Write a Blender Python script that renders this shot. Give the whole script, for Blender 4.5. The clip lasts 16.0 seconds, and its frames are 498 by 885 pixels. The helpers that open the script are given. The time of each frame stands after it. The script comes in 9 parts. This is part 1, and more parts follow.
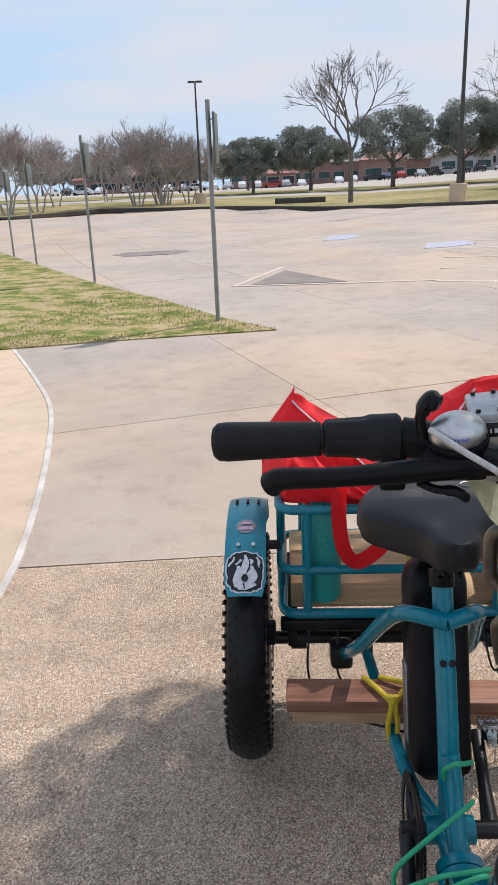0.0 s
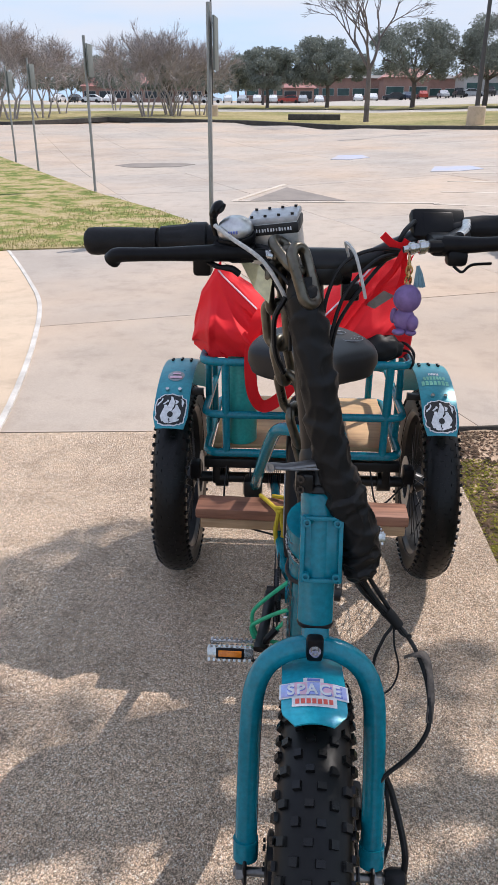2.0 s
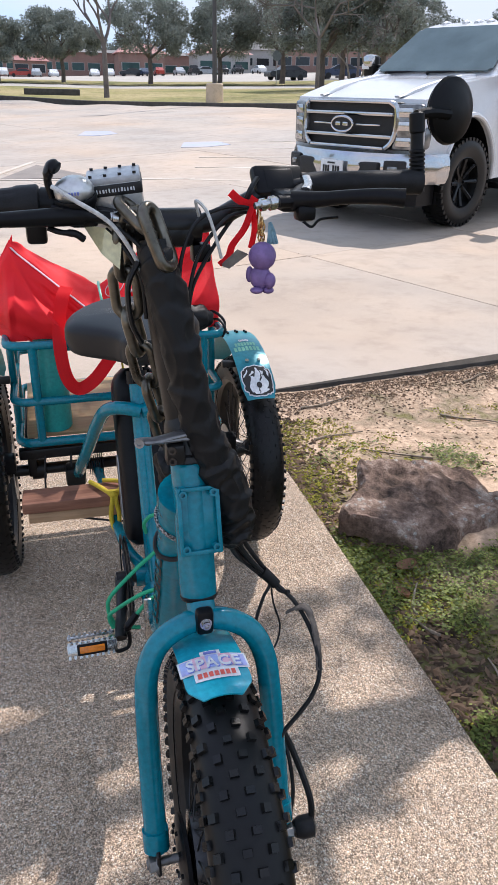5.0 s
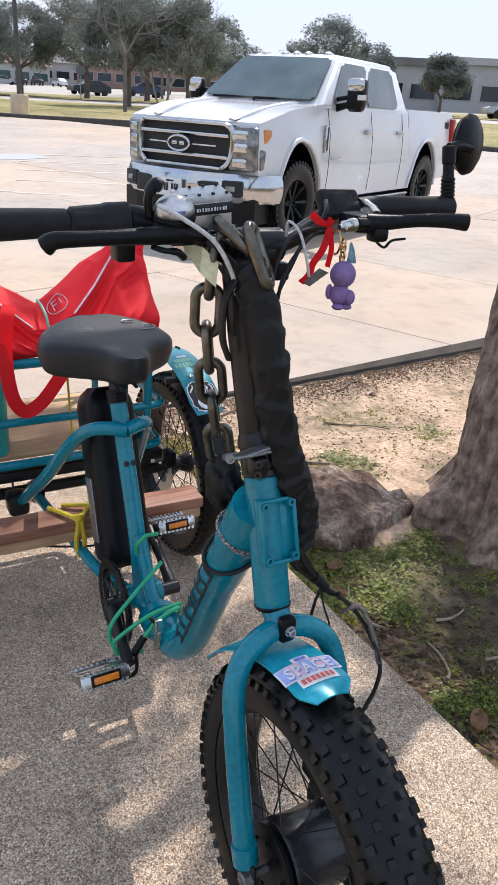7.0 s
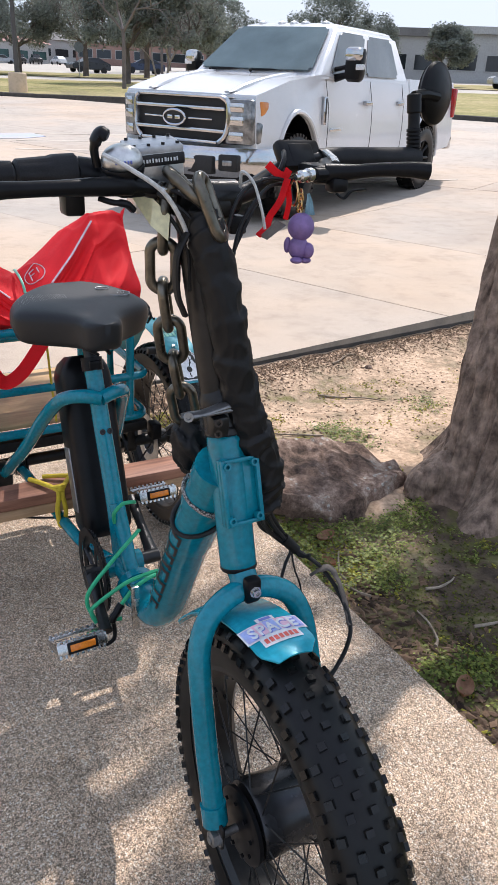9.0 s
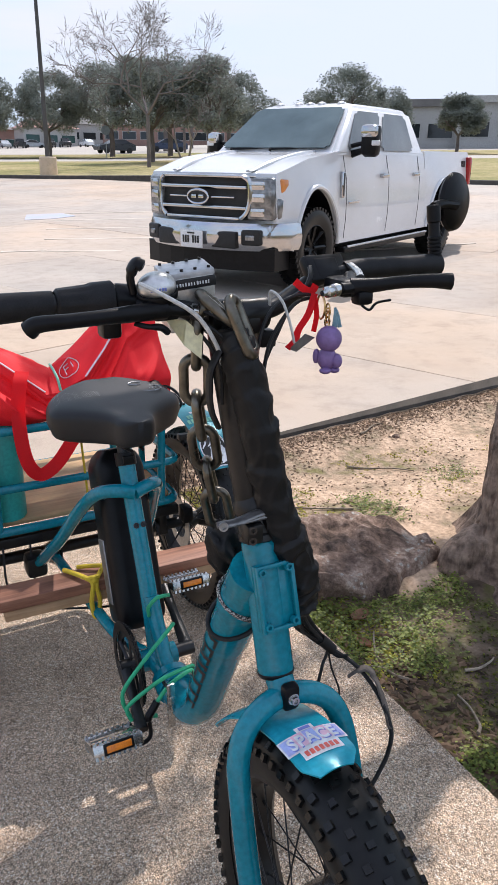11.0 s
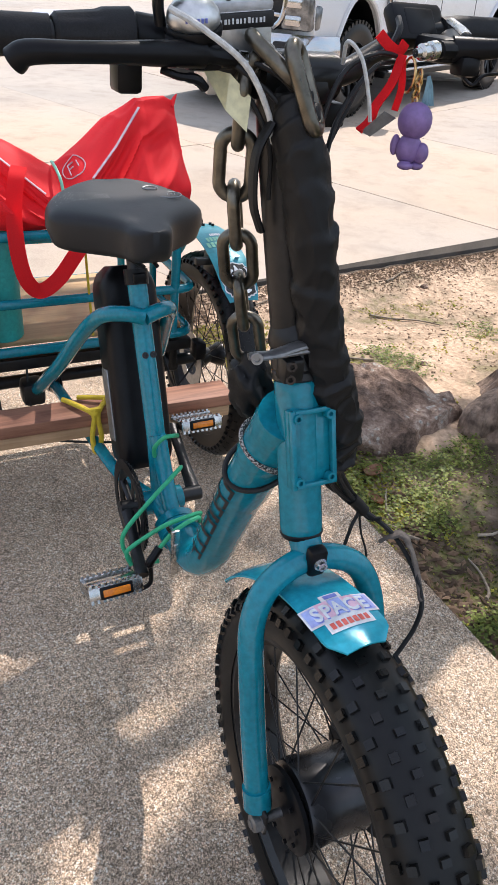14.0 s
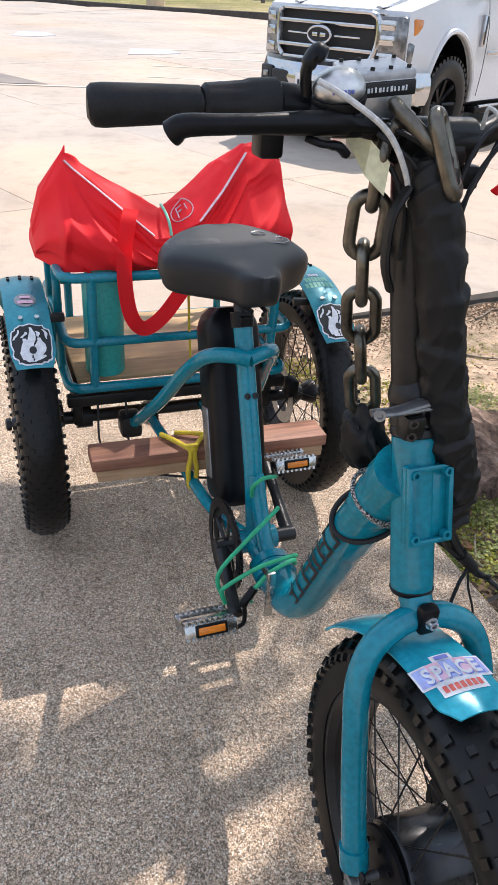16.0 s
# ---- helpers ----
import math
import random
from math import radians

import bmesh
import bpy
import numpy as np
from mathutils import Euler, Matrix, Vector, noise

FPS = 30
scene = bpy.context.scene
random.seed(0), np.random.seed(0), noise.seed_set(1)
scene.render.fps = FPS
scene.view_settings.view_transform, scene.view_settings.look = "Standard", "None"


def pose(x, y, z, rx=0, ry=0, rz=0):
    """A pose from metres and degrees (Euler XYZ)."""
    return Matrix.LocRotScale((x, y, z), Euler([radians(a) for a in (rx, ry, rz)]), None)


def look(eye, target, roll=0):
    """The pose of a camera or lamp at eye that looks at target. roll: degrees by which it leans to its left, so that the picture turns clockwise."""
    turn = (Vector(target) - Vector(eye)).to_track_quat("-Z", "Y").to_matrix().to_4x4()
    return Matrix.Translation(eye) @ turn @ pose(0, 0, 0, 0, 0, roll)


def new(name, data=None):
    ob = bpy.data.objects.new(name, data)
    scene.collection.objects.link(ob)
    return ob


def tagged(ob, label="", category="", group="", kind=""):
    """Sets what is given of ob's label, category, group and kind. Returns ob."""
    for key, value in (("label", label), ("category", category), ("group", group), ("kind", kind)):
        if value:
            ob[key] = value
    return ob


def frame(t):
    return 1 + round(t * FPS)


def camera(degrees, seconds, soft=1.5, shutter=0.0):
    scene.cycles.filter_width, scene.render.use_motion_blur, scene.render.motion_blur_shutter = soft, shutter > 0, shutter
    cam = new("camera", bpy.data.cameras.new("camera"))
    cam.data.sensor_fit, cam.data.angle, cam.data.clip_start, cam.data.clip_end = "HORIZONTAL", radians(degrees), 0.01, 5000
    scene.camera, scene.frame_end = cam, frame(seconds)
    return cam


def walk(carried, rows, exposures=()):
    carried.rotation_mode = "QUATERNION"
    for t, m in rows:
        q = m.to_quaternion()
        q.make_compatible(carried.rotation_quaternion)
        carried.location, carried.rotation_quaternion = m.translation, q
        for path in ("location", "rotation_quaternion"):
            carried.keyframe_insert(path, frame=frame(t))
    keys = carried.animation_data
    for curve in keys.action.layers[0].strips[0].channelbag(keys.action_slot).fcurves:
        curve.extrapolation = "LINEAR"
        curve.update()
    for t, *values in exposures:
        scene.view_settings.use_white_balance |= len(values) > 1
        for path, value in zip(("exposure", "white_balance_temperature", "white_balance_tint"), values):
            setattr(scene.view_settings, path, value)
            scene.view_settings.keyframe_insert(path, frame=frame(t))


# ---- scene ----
# ---- camera and walk ----
cam = camera(38.2, 16.0)
PATH = [
    (0, (-0.275, 0.211, 1.388), (-0.368, 2.106, 0.755), -2.2),
    (0.5, (-0.231, 0.107, 1.368), (-0.371, 1.985, 0.694), -1.5),
    (1, (-0.158, 0.054, 1.36), (-0.332, 1.914, 0.646), -1.6),
    (1.5, (-0.043, -0.048, 1.341), (-0.205, 1.795, 0.582), -0.7),
    (2, (-0.052, -0.163, 1.327), (-0.151, 1.657, 0.505), 0.3),
    (2.5, (-0.056, -0.224, 1.309), (-0.086, 1.577, 0.44), 0.9),
    (3, (-0.059, -0.245, 1.321), (-0.056, 1.557, 0.453), 0.8),
    (3.5, (-0.048, -0.257, 1.33), (-0.018, 1.558, 0.49), 0.5),
    (4, (-0.037, -0.291, 1.329), (0.081, 1.521, 0.489), 0.6),
    (4.5, (-0.04, -0.27, 1.284), (0.246, 1.51, 0.418), 1.2),
    (5, (-0.166, -0.128, 1.299), (0.33, 1.606, 0.435), 1.2),
    (5.2, (-0.254, -0.104, 1.305), (0.339, 1.608, 0.458), 0.9),
    (7.3, (-0.505, -0.01, 1.285), (0.454, 1.547, 0.475), 4.5),
    (7.5, (-0.508, -0.005, 1.277), (0.434, 1.557, 0.458), 4.8),
    (8, (-0.477, -0.016, 1.258), (0.435, 1.549, 0.41), 4.7),
    (8.5, (-0.451, -0.038, 1.26), (0.464, 1.514, 0.391), 3.8),
    (8.7, (-0.447, -0.048, 1.26), (0.477, 1.498, 0.39), 3.5),
    (10.8, (-0.432, -0.057, 1.329), (0.481, 1.584, 0.641), 0.3),
    (11, (-0.447, -0.037, 1.327), (0.442, 1.611, 0.624), 0.9),
    (11.5, (-0.569, 0.111, 1.312), (0.274, 1.758, 0.551), 1.6),
    (12, (-0.624, 0.157, 1.309), (0.312, 1.731, 0.506), 2.1),
    (12.5, (-0.55, 0.15, 1.286), (0.479, 1.642, 0.439), 3.8),
    (13, (-0.484, 0.164, 1.269), (0.463, 1.665, 0.349), 4.9),
    (13.5, (-0.424, 0.14, 1.24), (0.449, 1.623, 0.22), 5.4),
    (14, (-0.405, 0.119, 1.227), (0.405, 1.594, 0.146), 5.5),
    (14.5, (-0.439, 0.147, 1.24), (0.301, 1.65, 0.148), 5.1),
    (15, (-0.456, 0.153, 1.246), (0.224, 1.698, 0.173), 4.8),
    (15.5, (-0.455, 0.152, 1.25), (0.196, 1.725, 0.199), 4.5),
    (16, (-0.453, 0.15, 1.251), (0.19, 1.738, 0.219), 4.3),
]
walk(cam, [(t, look(eye, target, roll)) for t, eye, target, roll in PATH], exposures=[(0.0, 1.00, 6480, 16), (2.0, 1.15, 6350, 17), (4.0, 1.25, 6150, 17), (8.0, 1.40, 6320, 16), (11.0, 1.30, 6330, 17), (13.5, 1.52, 6480, 16), (15.0, 1.56, 6500, 16), (16.0, 1.56, 6450, 16)])

# ---- world and sun ----
SUN_EL, SUN_DIR = 50.0, Vector((0.716, 0.698, 0.0)).normalized()
world = bpy.data.worlds.new("sky")
scene.world = world
world.use_nodes = True
wn, wl = world.node_tree.nodes, world.node_tree.links
wn.clear()
w_out, w_bg = wn.new("ShaderNodeOutputWorld"), wn.new("ShaderNodeBackground")
w_sky, w_tc, w_map, w_noise = wn.new("ShaderNodeTexSky"), wn.new("ShaderNodeTexCoord"), wn.new("ShaderNodeMapping"), wn.new("ShaderNodeTexNoise")
w_ramp, w_mix, w_veil = wn.new("ShaderNodeValToRGB"), wn.new("ShaderNodeMixRGB"), wn.new("ShaderNodeMixRGB")
w_sky.sky_type, w_sky.sun_disc = "NISHITA", False
w_sky.sun_elevation = radians(SUN_EL)
w_sky.sun_rotation = math.atan2(SUN_DIR.x, SUN_DIR.y)
w_sky.dust_density = 1.2
w_sky.ozone_density = 1.6
w_map.inputs["Scale"].default_value = (1.0, 1.0, 5.0)
w_noise.inputs["Scale"].default_value, w_noise.inputs["Detail"].default_value = 2.2, 6.0
w_ramp.color_ramp.elements[0].color = (0.34, 0.34, 0.34, 1)
w_ramp.color_ramp.elements[0].position, w_ramp.color_ramp.elements[1].position = 0.42, 0.68
w_mix.inputs["Color2"].default_value = (2.45, 2.52, 2.6, 1)
# a thin even veil keeps the horizon from glaring
w_veil.blend_type = "DARKEN"
w_veil.inputs["Fac"].default_value = 1.0
w_veil.inputs["Color2"].default_value = (1.35, 2.35, 3.3, 1)
w_bg.inputs["Strength"].default_value = 0.15
wl.new(w_tc.outputs["Generated"], w_map.inputs["Vector"])
wl.new(w_map.outputs["Vector"], w_noise.inputs["Vector"])
wl.new(w_noise.outputs["Fac"], w_ramp.inputs["Fac"])
wl.new(w_ramp.outputs["Color"], w_mix.inputs["Fac"])
wl.new(w_sky.outputs["Color"], w_veil.inputs["Color1"])
wl.new(w_veil.outputs["Color"], w_mix.inputs["Color1"])
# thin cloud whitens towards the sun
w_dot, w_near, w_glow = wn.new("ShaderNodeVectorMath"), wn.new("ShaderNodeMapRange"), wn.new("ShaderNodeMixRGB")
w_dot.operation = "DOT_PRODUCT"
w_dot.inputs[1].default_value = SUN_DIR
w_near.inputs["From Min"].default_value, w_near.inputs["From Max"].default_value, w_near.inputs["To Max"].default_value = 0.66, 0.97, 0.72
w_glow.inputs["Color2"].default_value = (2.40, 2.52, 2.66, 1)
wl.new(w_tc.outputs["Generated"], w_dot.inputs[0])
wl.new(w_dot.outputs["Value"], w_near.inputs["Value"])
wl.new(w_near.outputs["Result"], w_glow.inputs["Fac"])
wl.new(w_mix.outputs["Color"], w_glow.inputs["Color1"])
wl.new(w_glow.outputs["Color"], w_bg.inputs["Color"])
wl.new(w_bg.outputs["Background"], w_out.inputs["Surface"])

sun_data = bpy.data.lights.new("sun", "SUN")
sun_data.energy, sun_data.angle, sun_data.color = 2.0, radians(0.5), (1.0, 0.94, 0.85)
sun = new("sun", sun_data)
sun_at = SUN_DIR * math.cos(radians(SUN_EL)) + Vector((0, 0, math.sin(radians(SUN_EL))))
sun.matrix_world = look(sun_at * 60, (0, 0, 0))


# ---- materials ----
def material(name, base, rough=0.6, metal=0.0, spec=0.5):
    m = bpy.data.materials.new(name)
    m.use_nodes = True
    b = m.node_tree.nodes["Principled BSDF"]
    b.inputs["Base Color"].default_value = (*base, 1)
    b.inputs["Roughness"].default_value, b.inputs["Metallic"].default_value = rough, metal
    b.inputs["Specular IOR Level"].default_value = spec
    return m


def node(m, kind, **values):
    n = m.node_tree.nodes.new(kind)
    for key, value in values.items():
        n.inputs[key.replace("_", " ")].default_value = value
    return n


def wire(m, a, out, b, into):
    m.node_tree.links.new(a.outputs[out], b.inputs[into])


def body(m):
    return m.node_tree.nodes["Principled BSDF"]


def noise_of(m, scale, detail=4.0, rough=0.55, kind="Object"):
    tc = node(m, "ShaderNodeTexCoord")
    n = node(m, "ShaderNodeTexNoise", Scale=scale, Detail=detail, Roughness=rough)
    wire(m, tc, kind, n, "Vector")
    return n


def ramp_of(m, source, out, stops):
    r = node(m, "ShaderNodeValToRGB")
    e = r.color_ramp.elements
    while len(e) < len(stops):
        e.new(0.5)
    for el, (at, c) in zip(e, stops):
        el.position, el.color = at, (*c, 1) if len(c) == 3 else c
    wire(m, source, out, r, "Fac")
    return r


def mixed(m, fac, fac_out, a, b, mode="MIX", amount=None):
    x = node(m, "ShaderNodeMixRGB")
    x.blend_type = mode
    if fac is None:
        x.inputs["Fac"].default_value = amount
    else:
        wire(m, fac, fac_out, x, "Fac")
    for side, src in (("Color1", a), ("Color2", b)):
        if isinstance(src, tuple):
            x.inputs[side].default_value = (*src, 1)
        else:
            wire(m, src, "Color", x, side)
    return x


def bumped(m, source, out, strength, distance):
    b = node(m, "ShaderNodeBump", Strength=strength, Distance=distance)
    wire(m, source, out, b, "Height")
    wire(m, b, "Normal", body(m), "Normal")
    return b


def varied(name, base, dark, scale=8.0, rough=0.6, metal=0.0, bump=0.15, depth=0.002, fine=120.0, spec=0.5, kind="Object"):
    """Two scales of colour change and a fine relief."""
    m = material(name, base, rough, metal, spec)
    big, small = noise_of(m, scale, kind=kind), noise_of(m, fine, 3.0, kind=kind)
    r = ramp_of(m, big, "Fac", [(0.3, dark), (0.68, base)])
    s = ramp_of(m, small, "Fac", [(0.3, (0.78, 0.78, 0.78)), (0.7, (1.12, 1.12, 1.12))])
    x = mixed(m, None, "", r, s, "MULTIPLY", 0.8)
    wire(m, x, "Color", body(m), "Base Color")
    rr = node(m, "ShaderNodeMapRange")
    rr.inputs["To Min"].default_value, rr.inputs["To Max"].default_value = max(0.03, rough - 0.1), min(1.0, rough + 0.12)
    wire(m, big, "Fac", rr, "Value")
    wire(m, rr, "Result", body(m), "Roughness")
    if bump:
        bumped(m, small, "Fac", bump, depth)
    return m


def aggregate(name):
    """Exposed-aggregate concrete: small stones of several colours standing in a sandy matrix."""
    m = material(name, (0.42, 0.36, 0.29), 0.9, 0, 0.25)
    tc = node(m, "ShaderNodeTexCoord")
    warp = noise_of(m, 300.0, 2.0)
    shake = node(m, "ShaderNodeVectorMath")
    shake.operation = "MULTIPLY_ADD"
    wire(m, warp, "Color", shake, 0)
    shake.inputs[1].default_value = (0.005, 0.005, 0.005)
    wire(m, tc, "Object", shake, 2)
    layers = []
    for scale in (370.0, 225.0):
        v = node(m, "ShaderNodeTexVoronoi", Scale=scale)
        wire(m, shake, "Vector", v, "Vector")
        layers.append(v)
    fine, coarse = layers
    kinds = ramp_of(m, fine, "Color", [(0.20, (0.30, 0.234, 0.178)), (0.38, (0.71, 0.552, 0.42)), (0.55, (0.85, 0.665, 0.50)), (0.72, (0.65, 0.518, 0.405)), (0.88, (1.0, 0.89, 0.76))])
    depth = ramp_of(m, fine, "Distance", [(0.0, (1.20, 1.18, 1.16)), (0.40, (1.03, 1.02, 1.0)), (0.80, (0.46, 0.435, 0.41))])
    base = mixed(m, None, "", kinds, depth, "MULTIPLY", 1.0)
    # larger pale and dark stones here and there
    pick = ramp_of(m, coarse, "Color", [(0.0, (0, 0, 0)), (0.62, (0, 0, 0)), (0.66, (1, 1, 1)), (1.0, (1, 1, 1))])
    tone = ramp_of(m, coarse, "Color", [(0.64, (0.20, 0.155, 0.12)), (0.74, (0.30, 0.24, 0.18)), (0.76, (0.88, 0.80, 0.69)), (1.0, (0.96, 0.91, 0.83))])
    near = ramp_of(m, coarse, "Distance", [(0.0, (1, 1, 1)), (0.42, (1, 1, 1)), (0.52, (0, 0, 0))])
    mask = mixed(m, None, "", pick, near, "MULTIPLY", 1.0)
    stones = mixed(m, mask, "Color", base, tone)
    stain = ramp_of(m, noise_of(m, 1.3, 6.0), "Fac", [(0.32, (0.82, 0.80, 0.78)), (0.62, (1.06, 1.04, 1.0))])
    blot = ramp_of(m, noise_of(m, 7.0, 5.0, 0.65), "Fac", [(0.30, (0.72, 0.70, 0.68)), (0.52, (1, 1, 1)), (0.75, (1.10, 1.08, 1.05))])
    speck = ramp_of(m, noise_of(m, 70.0, 4.0, 0.75), "Fac", [(0.34, (0.68, 0.67, 0.66)), (0.5, (1, 1, 1)), (0.70, (1.25, 1.22, 1.18))])
    x = mixed(m, None, "", mixed(m, None, "", stones, stain, "MULTIPLY", 1.0), blot, "MULTIPLY", 0.8)
    y = mixed(m, None, "", x, speck, "MULTIPLY", 0.9)
    wire(m, y, "Color", body(m), "Base Color")
    both = node(m, "ShaderNodeMath")
    both.operation = "ADD"
    wire(m, fine, "Distance", both, 0)
    wire(m, coarse, "Distance", both, 1)
    b = bumped(m, both, 0, 0.8, 0.004)
    b.invert = True
    return m


def concrete(name, warm, cool):
    """Broom-finished slab, each panel a little different."""
    m = material(name, warm, 0.85, 0, 0.3)
    info = node(m, "ShaderNodeObjectInfo")
    pick = ramp_of(m, info, "Random", [(0.15, cool), (0.5, tuple((a + b) / 2 for a, b in zip(warm, cool))), (0.85, warm)])
    stain = ramp_of(m, noise_of(m, 0.55, 7.0, 0.6), "Fac", [(0.34, (0.85, 0.845, 0.84)), (0.60, (1.03, 1.02, 1.01))])
    spots = ramp_of(m, noise_of(m, 5.0, 5.0, 0.65), "Fac", [(0.28, (0.78, 0.77, 0.76)), (0.5, (1, 1, 1)), (0.8, (1.06, 1.06, 1.06))])
    grain = noise_of(m, 160.0, 2.0)
    g = ramp_of(m, grain, "Fac", [(0.3, (0.88, 0.88, 0.88)), (0.7, (1.08, 1.08, 1.08))])
    a = mixed(m, None, "", pick, stain, "MULTIPLY", 1.0)
    b = mixed(m, None, "", a, spots, "MULTIPLY", 0.75)
    c = mixed(m, None, "", b, g, "MULTIPLY", 0.8)
    # rusty and chalky drifts across the panels
    drift = ramp_of(m, noise_of(m, 0.16, 5.0, 0.6), "Fac", [(0.36, (0.95, 1.0, 1.04)), (0.50, (1.0, 1.0, 1.0)), (0.62, (1.08, 1.0, 0.92)), (0.74, (1.14, 1.10, 1.03))])
    c = mixed(m, None, "", c, drift, "MULTIPLY", 1.0)
    wire(m, c, "Color", body(m), "Base Color")
    bumped(m, grain, "Fac", 0.2, 0.002)
    return m


def layered(name, stops, scale, rough, fine=60.0, bump=0.6, depth=0.012, spec=0.2):
    """Ground covers: one broad pattern through several colours, broken up by a finer one."""
    m = material(name, stops[0][1], rough, 0, spec)
    a, b, c = noise_of(m, scale, 8.0, 0.62), noise_of(m, fine, 4.0, 0.6), noise_of(m, scale * 6, 4.0)
    blend = node(m, "ShaderNodeMath")
    blend.operation = "MULTIPLY_ADD"
    wire(m, c, "Fac", blend, 0)
    blend.inputs[1].default_value = 0.35
    wire(m, a, "Fac", blend, 2)
    shift = node(m, "ShaderNodeMath")
    shift.operation = "SUBTRACT"
    wire(m, blend, 0, shift, 0)
    shift.inputs[1].default_value = 0.175
    r = ramp_of(m, shift, 0, stops)
    s = ramp_of(m, b, "Fac", [(0.3, (0.62, 0.6, 0.58)), (0.7, (1.2, 1.2, 1.2))])
    x = mixed(m, None, "", r, s, "MULTIPLY", 0.9)
    wire(m, x, "Color", body(m), "Base Color")
    bumped(m, b, "Fac", bump, depth)
    return m


def leafy(name, a, b, rough=0.55):
    """Leaves: every island of the mesh its own green."""
    m = material(name, a, rough, 0, 0.3)
    geo = node(m, "ShaderNodeNewGeometry")
    r = ramp_of(m, geo, "Random Per Island", [(0.0, a), (1.0, b)])
    wire(m, r, "Color", body(m), "Base Color")
    # thin leaves let some light through
    thin, both = node(m, "ShaderNodeBsdfTranslucent"), node(m, "ShaderNodeMixShader", Fac=0.45)
    wire(m, r, "Color", thin, "Color")
    m.node_tree.links.new(body(m).outputs["BSDF"], both.inputs[1])
    m.node_tree.links.new(thin.outputs["BSDF"], both.inputs[2])
    m.node_tree.links.new(both.outputs["Shader"], m.node_tree.nodes["Material Output"].inputs["Surface"])
    return m


def timber(name, light, dark, along="x"):
    """Boards: grain stretched along their length."""
    m = material(name, light, 0.6, 0, 0.3)
    tc, mp = node(m, "ShaderNodeTexCoord"), node(m, "ShaderNodeMapping")
    mp.inputs["Scale"].default_value = (4.0, 70.0, 70.0) if along == "x" else (70.0, 4.0, 70.0)
    grain = node(m, "ShaderNodeTexNoise", Scale=1.0, Detail=6.0, Roughness=0.65)
    wire(m, tc, "Object", mp, "Vector")
    wire(m, mp, "Vector", grain, "Vector")
    r = ramp_of(m, grain, "Fac", [(0.32, dark), (0.62, light)])
    stain = ramp_of(m, noise_of(m, 6.0, 4.0), "Fac", [(0.3, (0.72, 0.70, 0.68)), (0.65, (1.08, 1.06, 1.04))])
    x = mixed(m, None, "", r, stain, "MULTIPLY", 1.0)
    wire(m, x, "Color", body(m), "Base Color")
    bumped(m, grain, "Fac", 0.35, 0.001)
    return m


M_AGG = aggregate("exposed aggregate concrete")
M_SLAB = concrete("broomed concrete", (0.465, 0.392, 0.323), (0.430, 0.375, 0.322))
M_WALK = concrete("sandy concrete", (0.60, 0.47, 0.34), (0.57, 0.45, 0.33))
# tone lowered to put the shade of the kerb's front face into the colour
M_KERB = varied("darkened kerb concrete", (0.090, 0.081, 0.070), (0.045, 0.040, 0.036), 6.0, 0.9)
M_JOINT = varied("white joint sealant", (0.66, 0.63, 0.58), (0.45, 0.42, 0.38), 5.0, 0.7)
M_SOIL = layered("sandy soil with moss", [(0.30, (0.20, 0.18, 0.075)), (0.40, (0.33, 0.255, 0.175)), (0.49, (0.50, 0.362, 0.252)), (0.60, (0.62, 0.455, 0.325)), (0.72, (0.43, 0.315, 0.23))], 2.4, 0.95, 45.0)
# near half darkened for leaf mould and tree shade, pale sand beyond the boulder
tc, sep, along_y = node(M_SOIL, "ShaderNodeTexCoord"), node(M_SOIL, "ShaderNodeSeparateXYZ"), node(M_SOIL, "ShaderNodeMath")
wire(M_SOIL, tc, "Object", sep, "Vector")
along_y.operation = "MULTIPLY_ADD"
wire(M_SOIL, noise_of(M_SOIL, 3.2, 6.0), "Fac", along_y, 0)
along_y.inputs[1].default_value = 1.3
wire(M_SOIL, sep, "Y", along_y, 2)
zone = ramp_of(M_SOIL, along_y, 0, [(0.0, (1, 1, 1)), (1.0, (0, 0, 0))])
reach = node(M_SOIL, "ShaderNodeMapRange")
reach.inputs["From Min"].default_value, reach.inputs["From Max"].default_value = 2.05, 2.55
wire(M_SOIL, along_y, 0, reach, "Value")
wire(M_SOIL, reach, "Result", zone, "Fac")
# dark browns of the near half, with the tree's shade mixed into them
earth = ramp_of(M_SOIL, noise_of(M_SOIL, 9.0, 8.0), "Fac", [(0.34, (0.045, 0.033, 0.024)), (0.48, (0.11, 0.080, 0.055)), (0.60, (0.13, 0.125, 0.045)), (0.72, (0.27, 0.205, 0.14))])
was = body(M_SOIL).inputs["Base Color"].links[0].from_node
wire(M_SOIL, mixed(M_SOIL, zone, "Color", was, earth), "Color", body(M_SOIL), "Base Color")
M_MOSS = leafy("yellow-green moss", (0.12, 0.14, 0.02), (0.48, 0.44, 0.07), 0.8)
# moss of the near half, its greens darkened for the shade there
M_DEEPMOSS = leafy("dark green moss", (0.025, 0.035, 0.010), (0.19, 0.205, 0.035), 0.8)
M_LAWN = layered("patchy winter lawn", [(0.38, (0.12, 0.165, 0.035)), (0.46, (0.21, 0.23, 0.06)), (0.52, (0.37, 0.30, 0.14)), (0.64, (0.45, 0.36, 0.21))], 2.2, 0.95, 30.0)
M_FARGRASS = layered("dry far grass", [(0.34, (0.17, 0.18, 0.06)), (0.46, (0.28, 0.25, 0.10)), (0.62, (0.40, 0.33, 0.17))], 0.12, 0.95, 4.0)
M_BLADE = leafy("grass blades", (0.17, 0.21, 0.05), (0.44, 0.36, 0.19), 0.6)
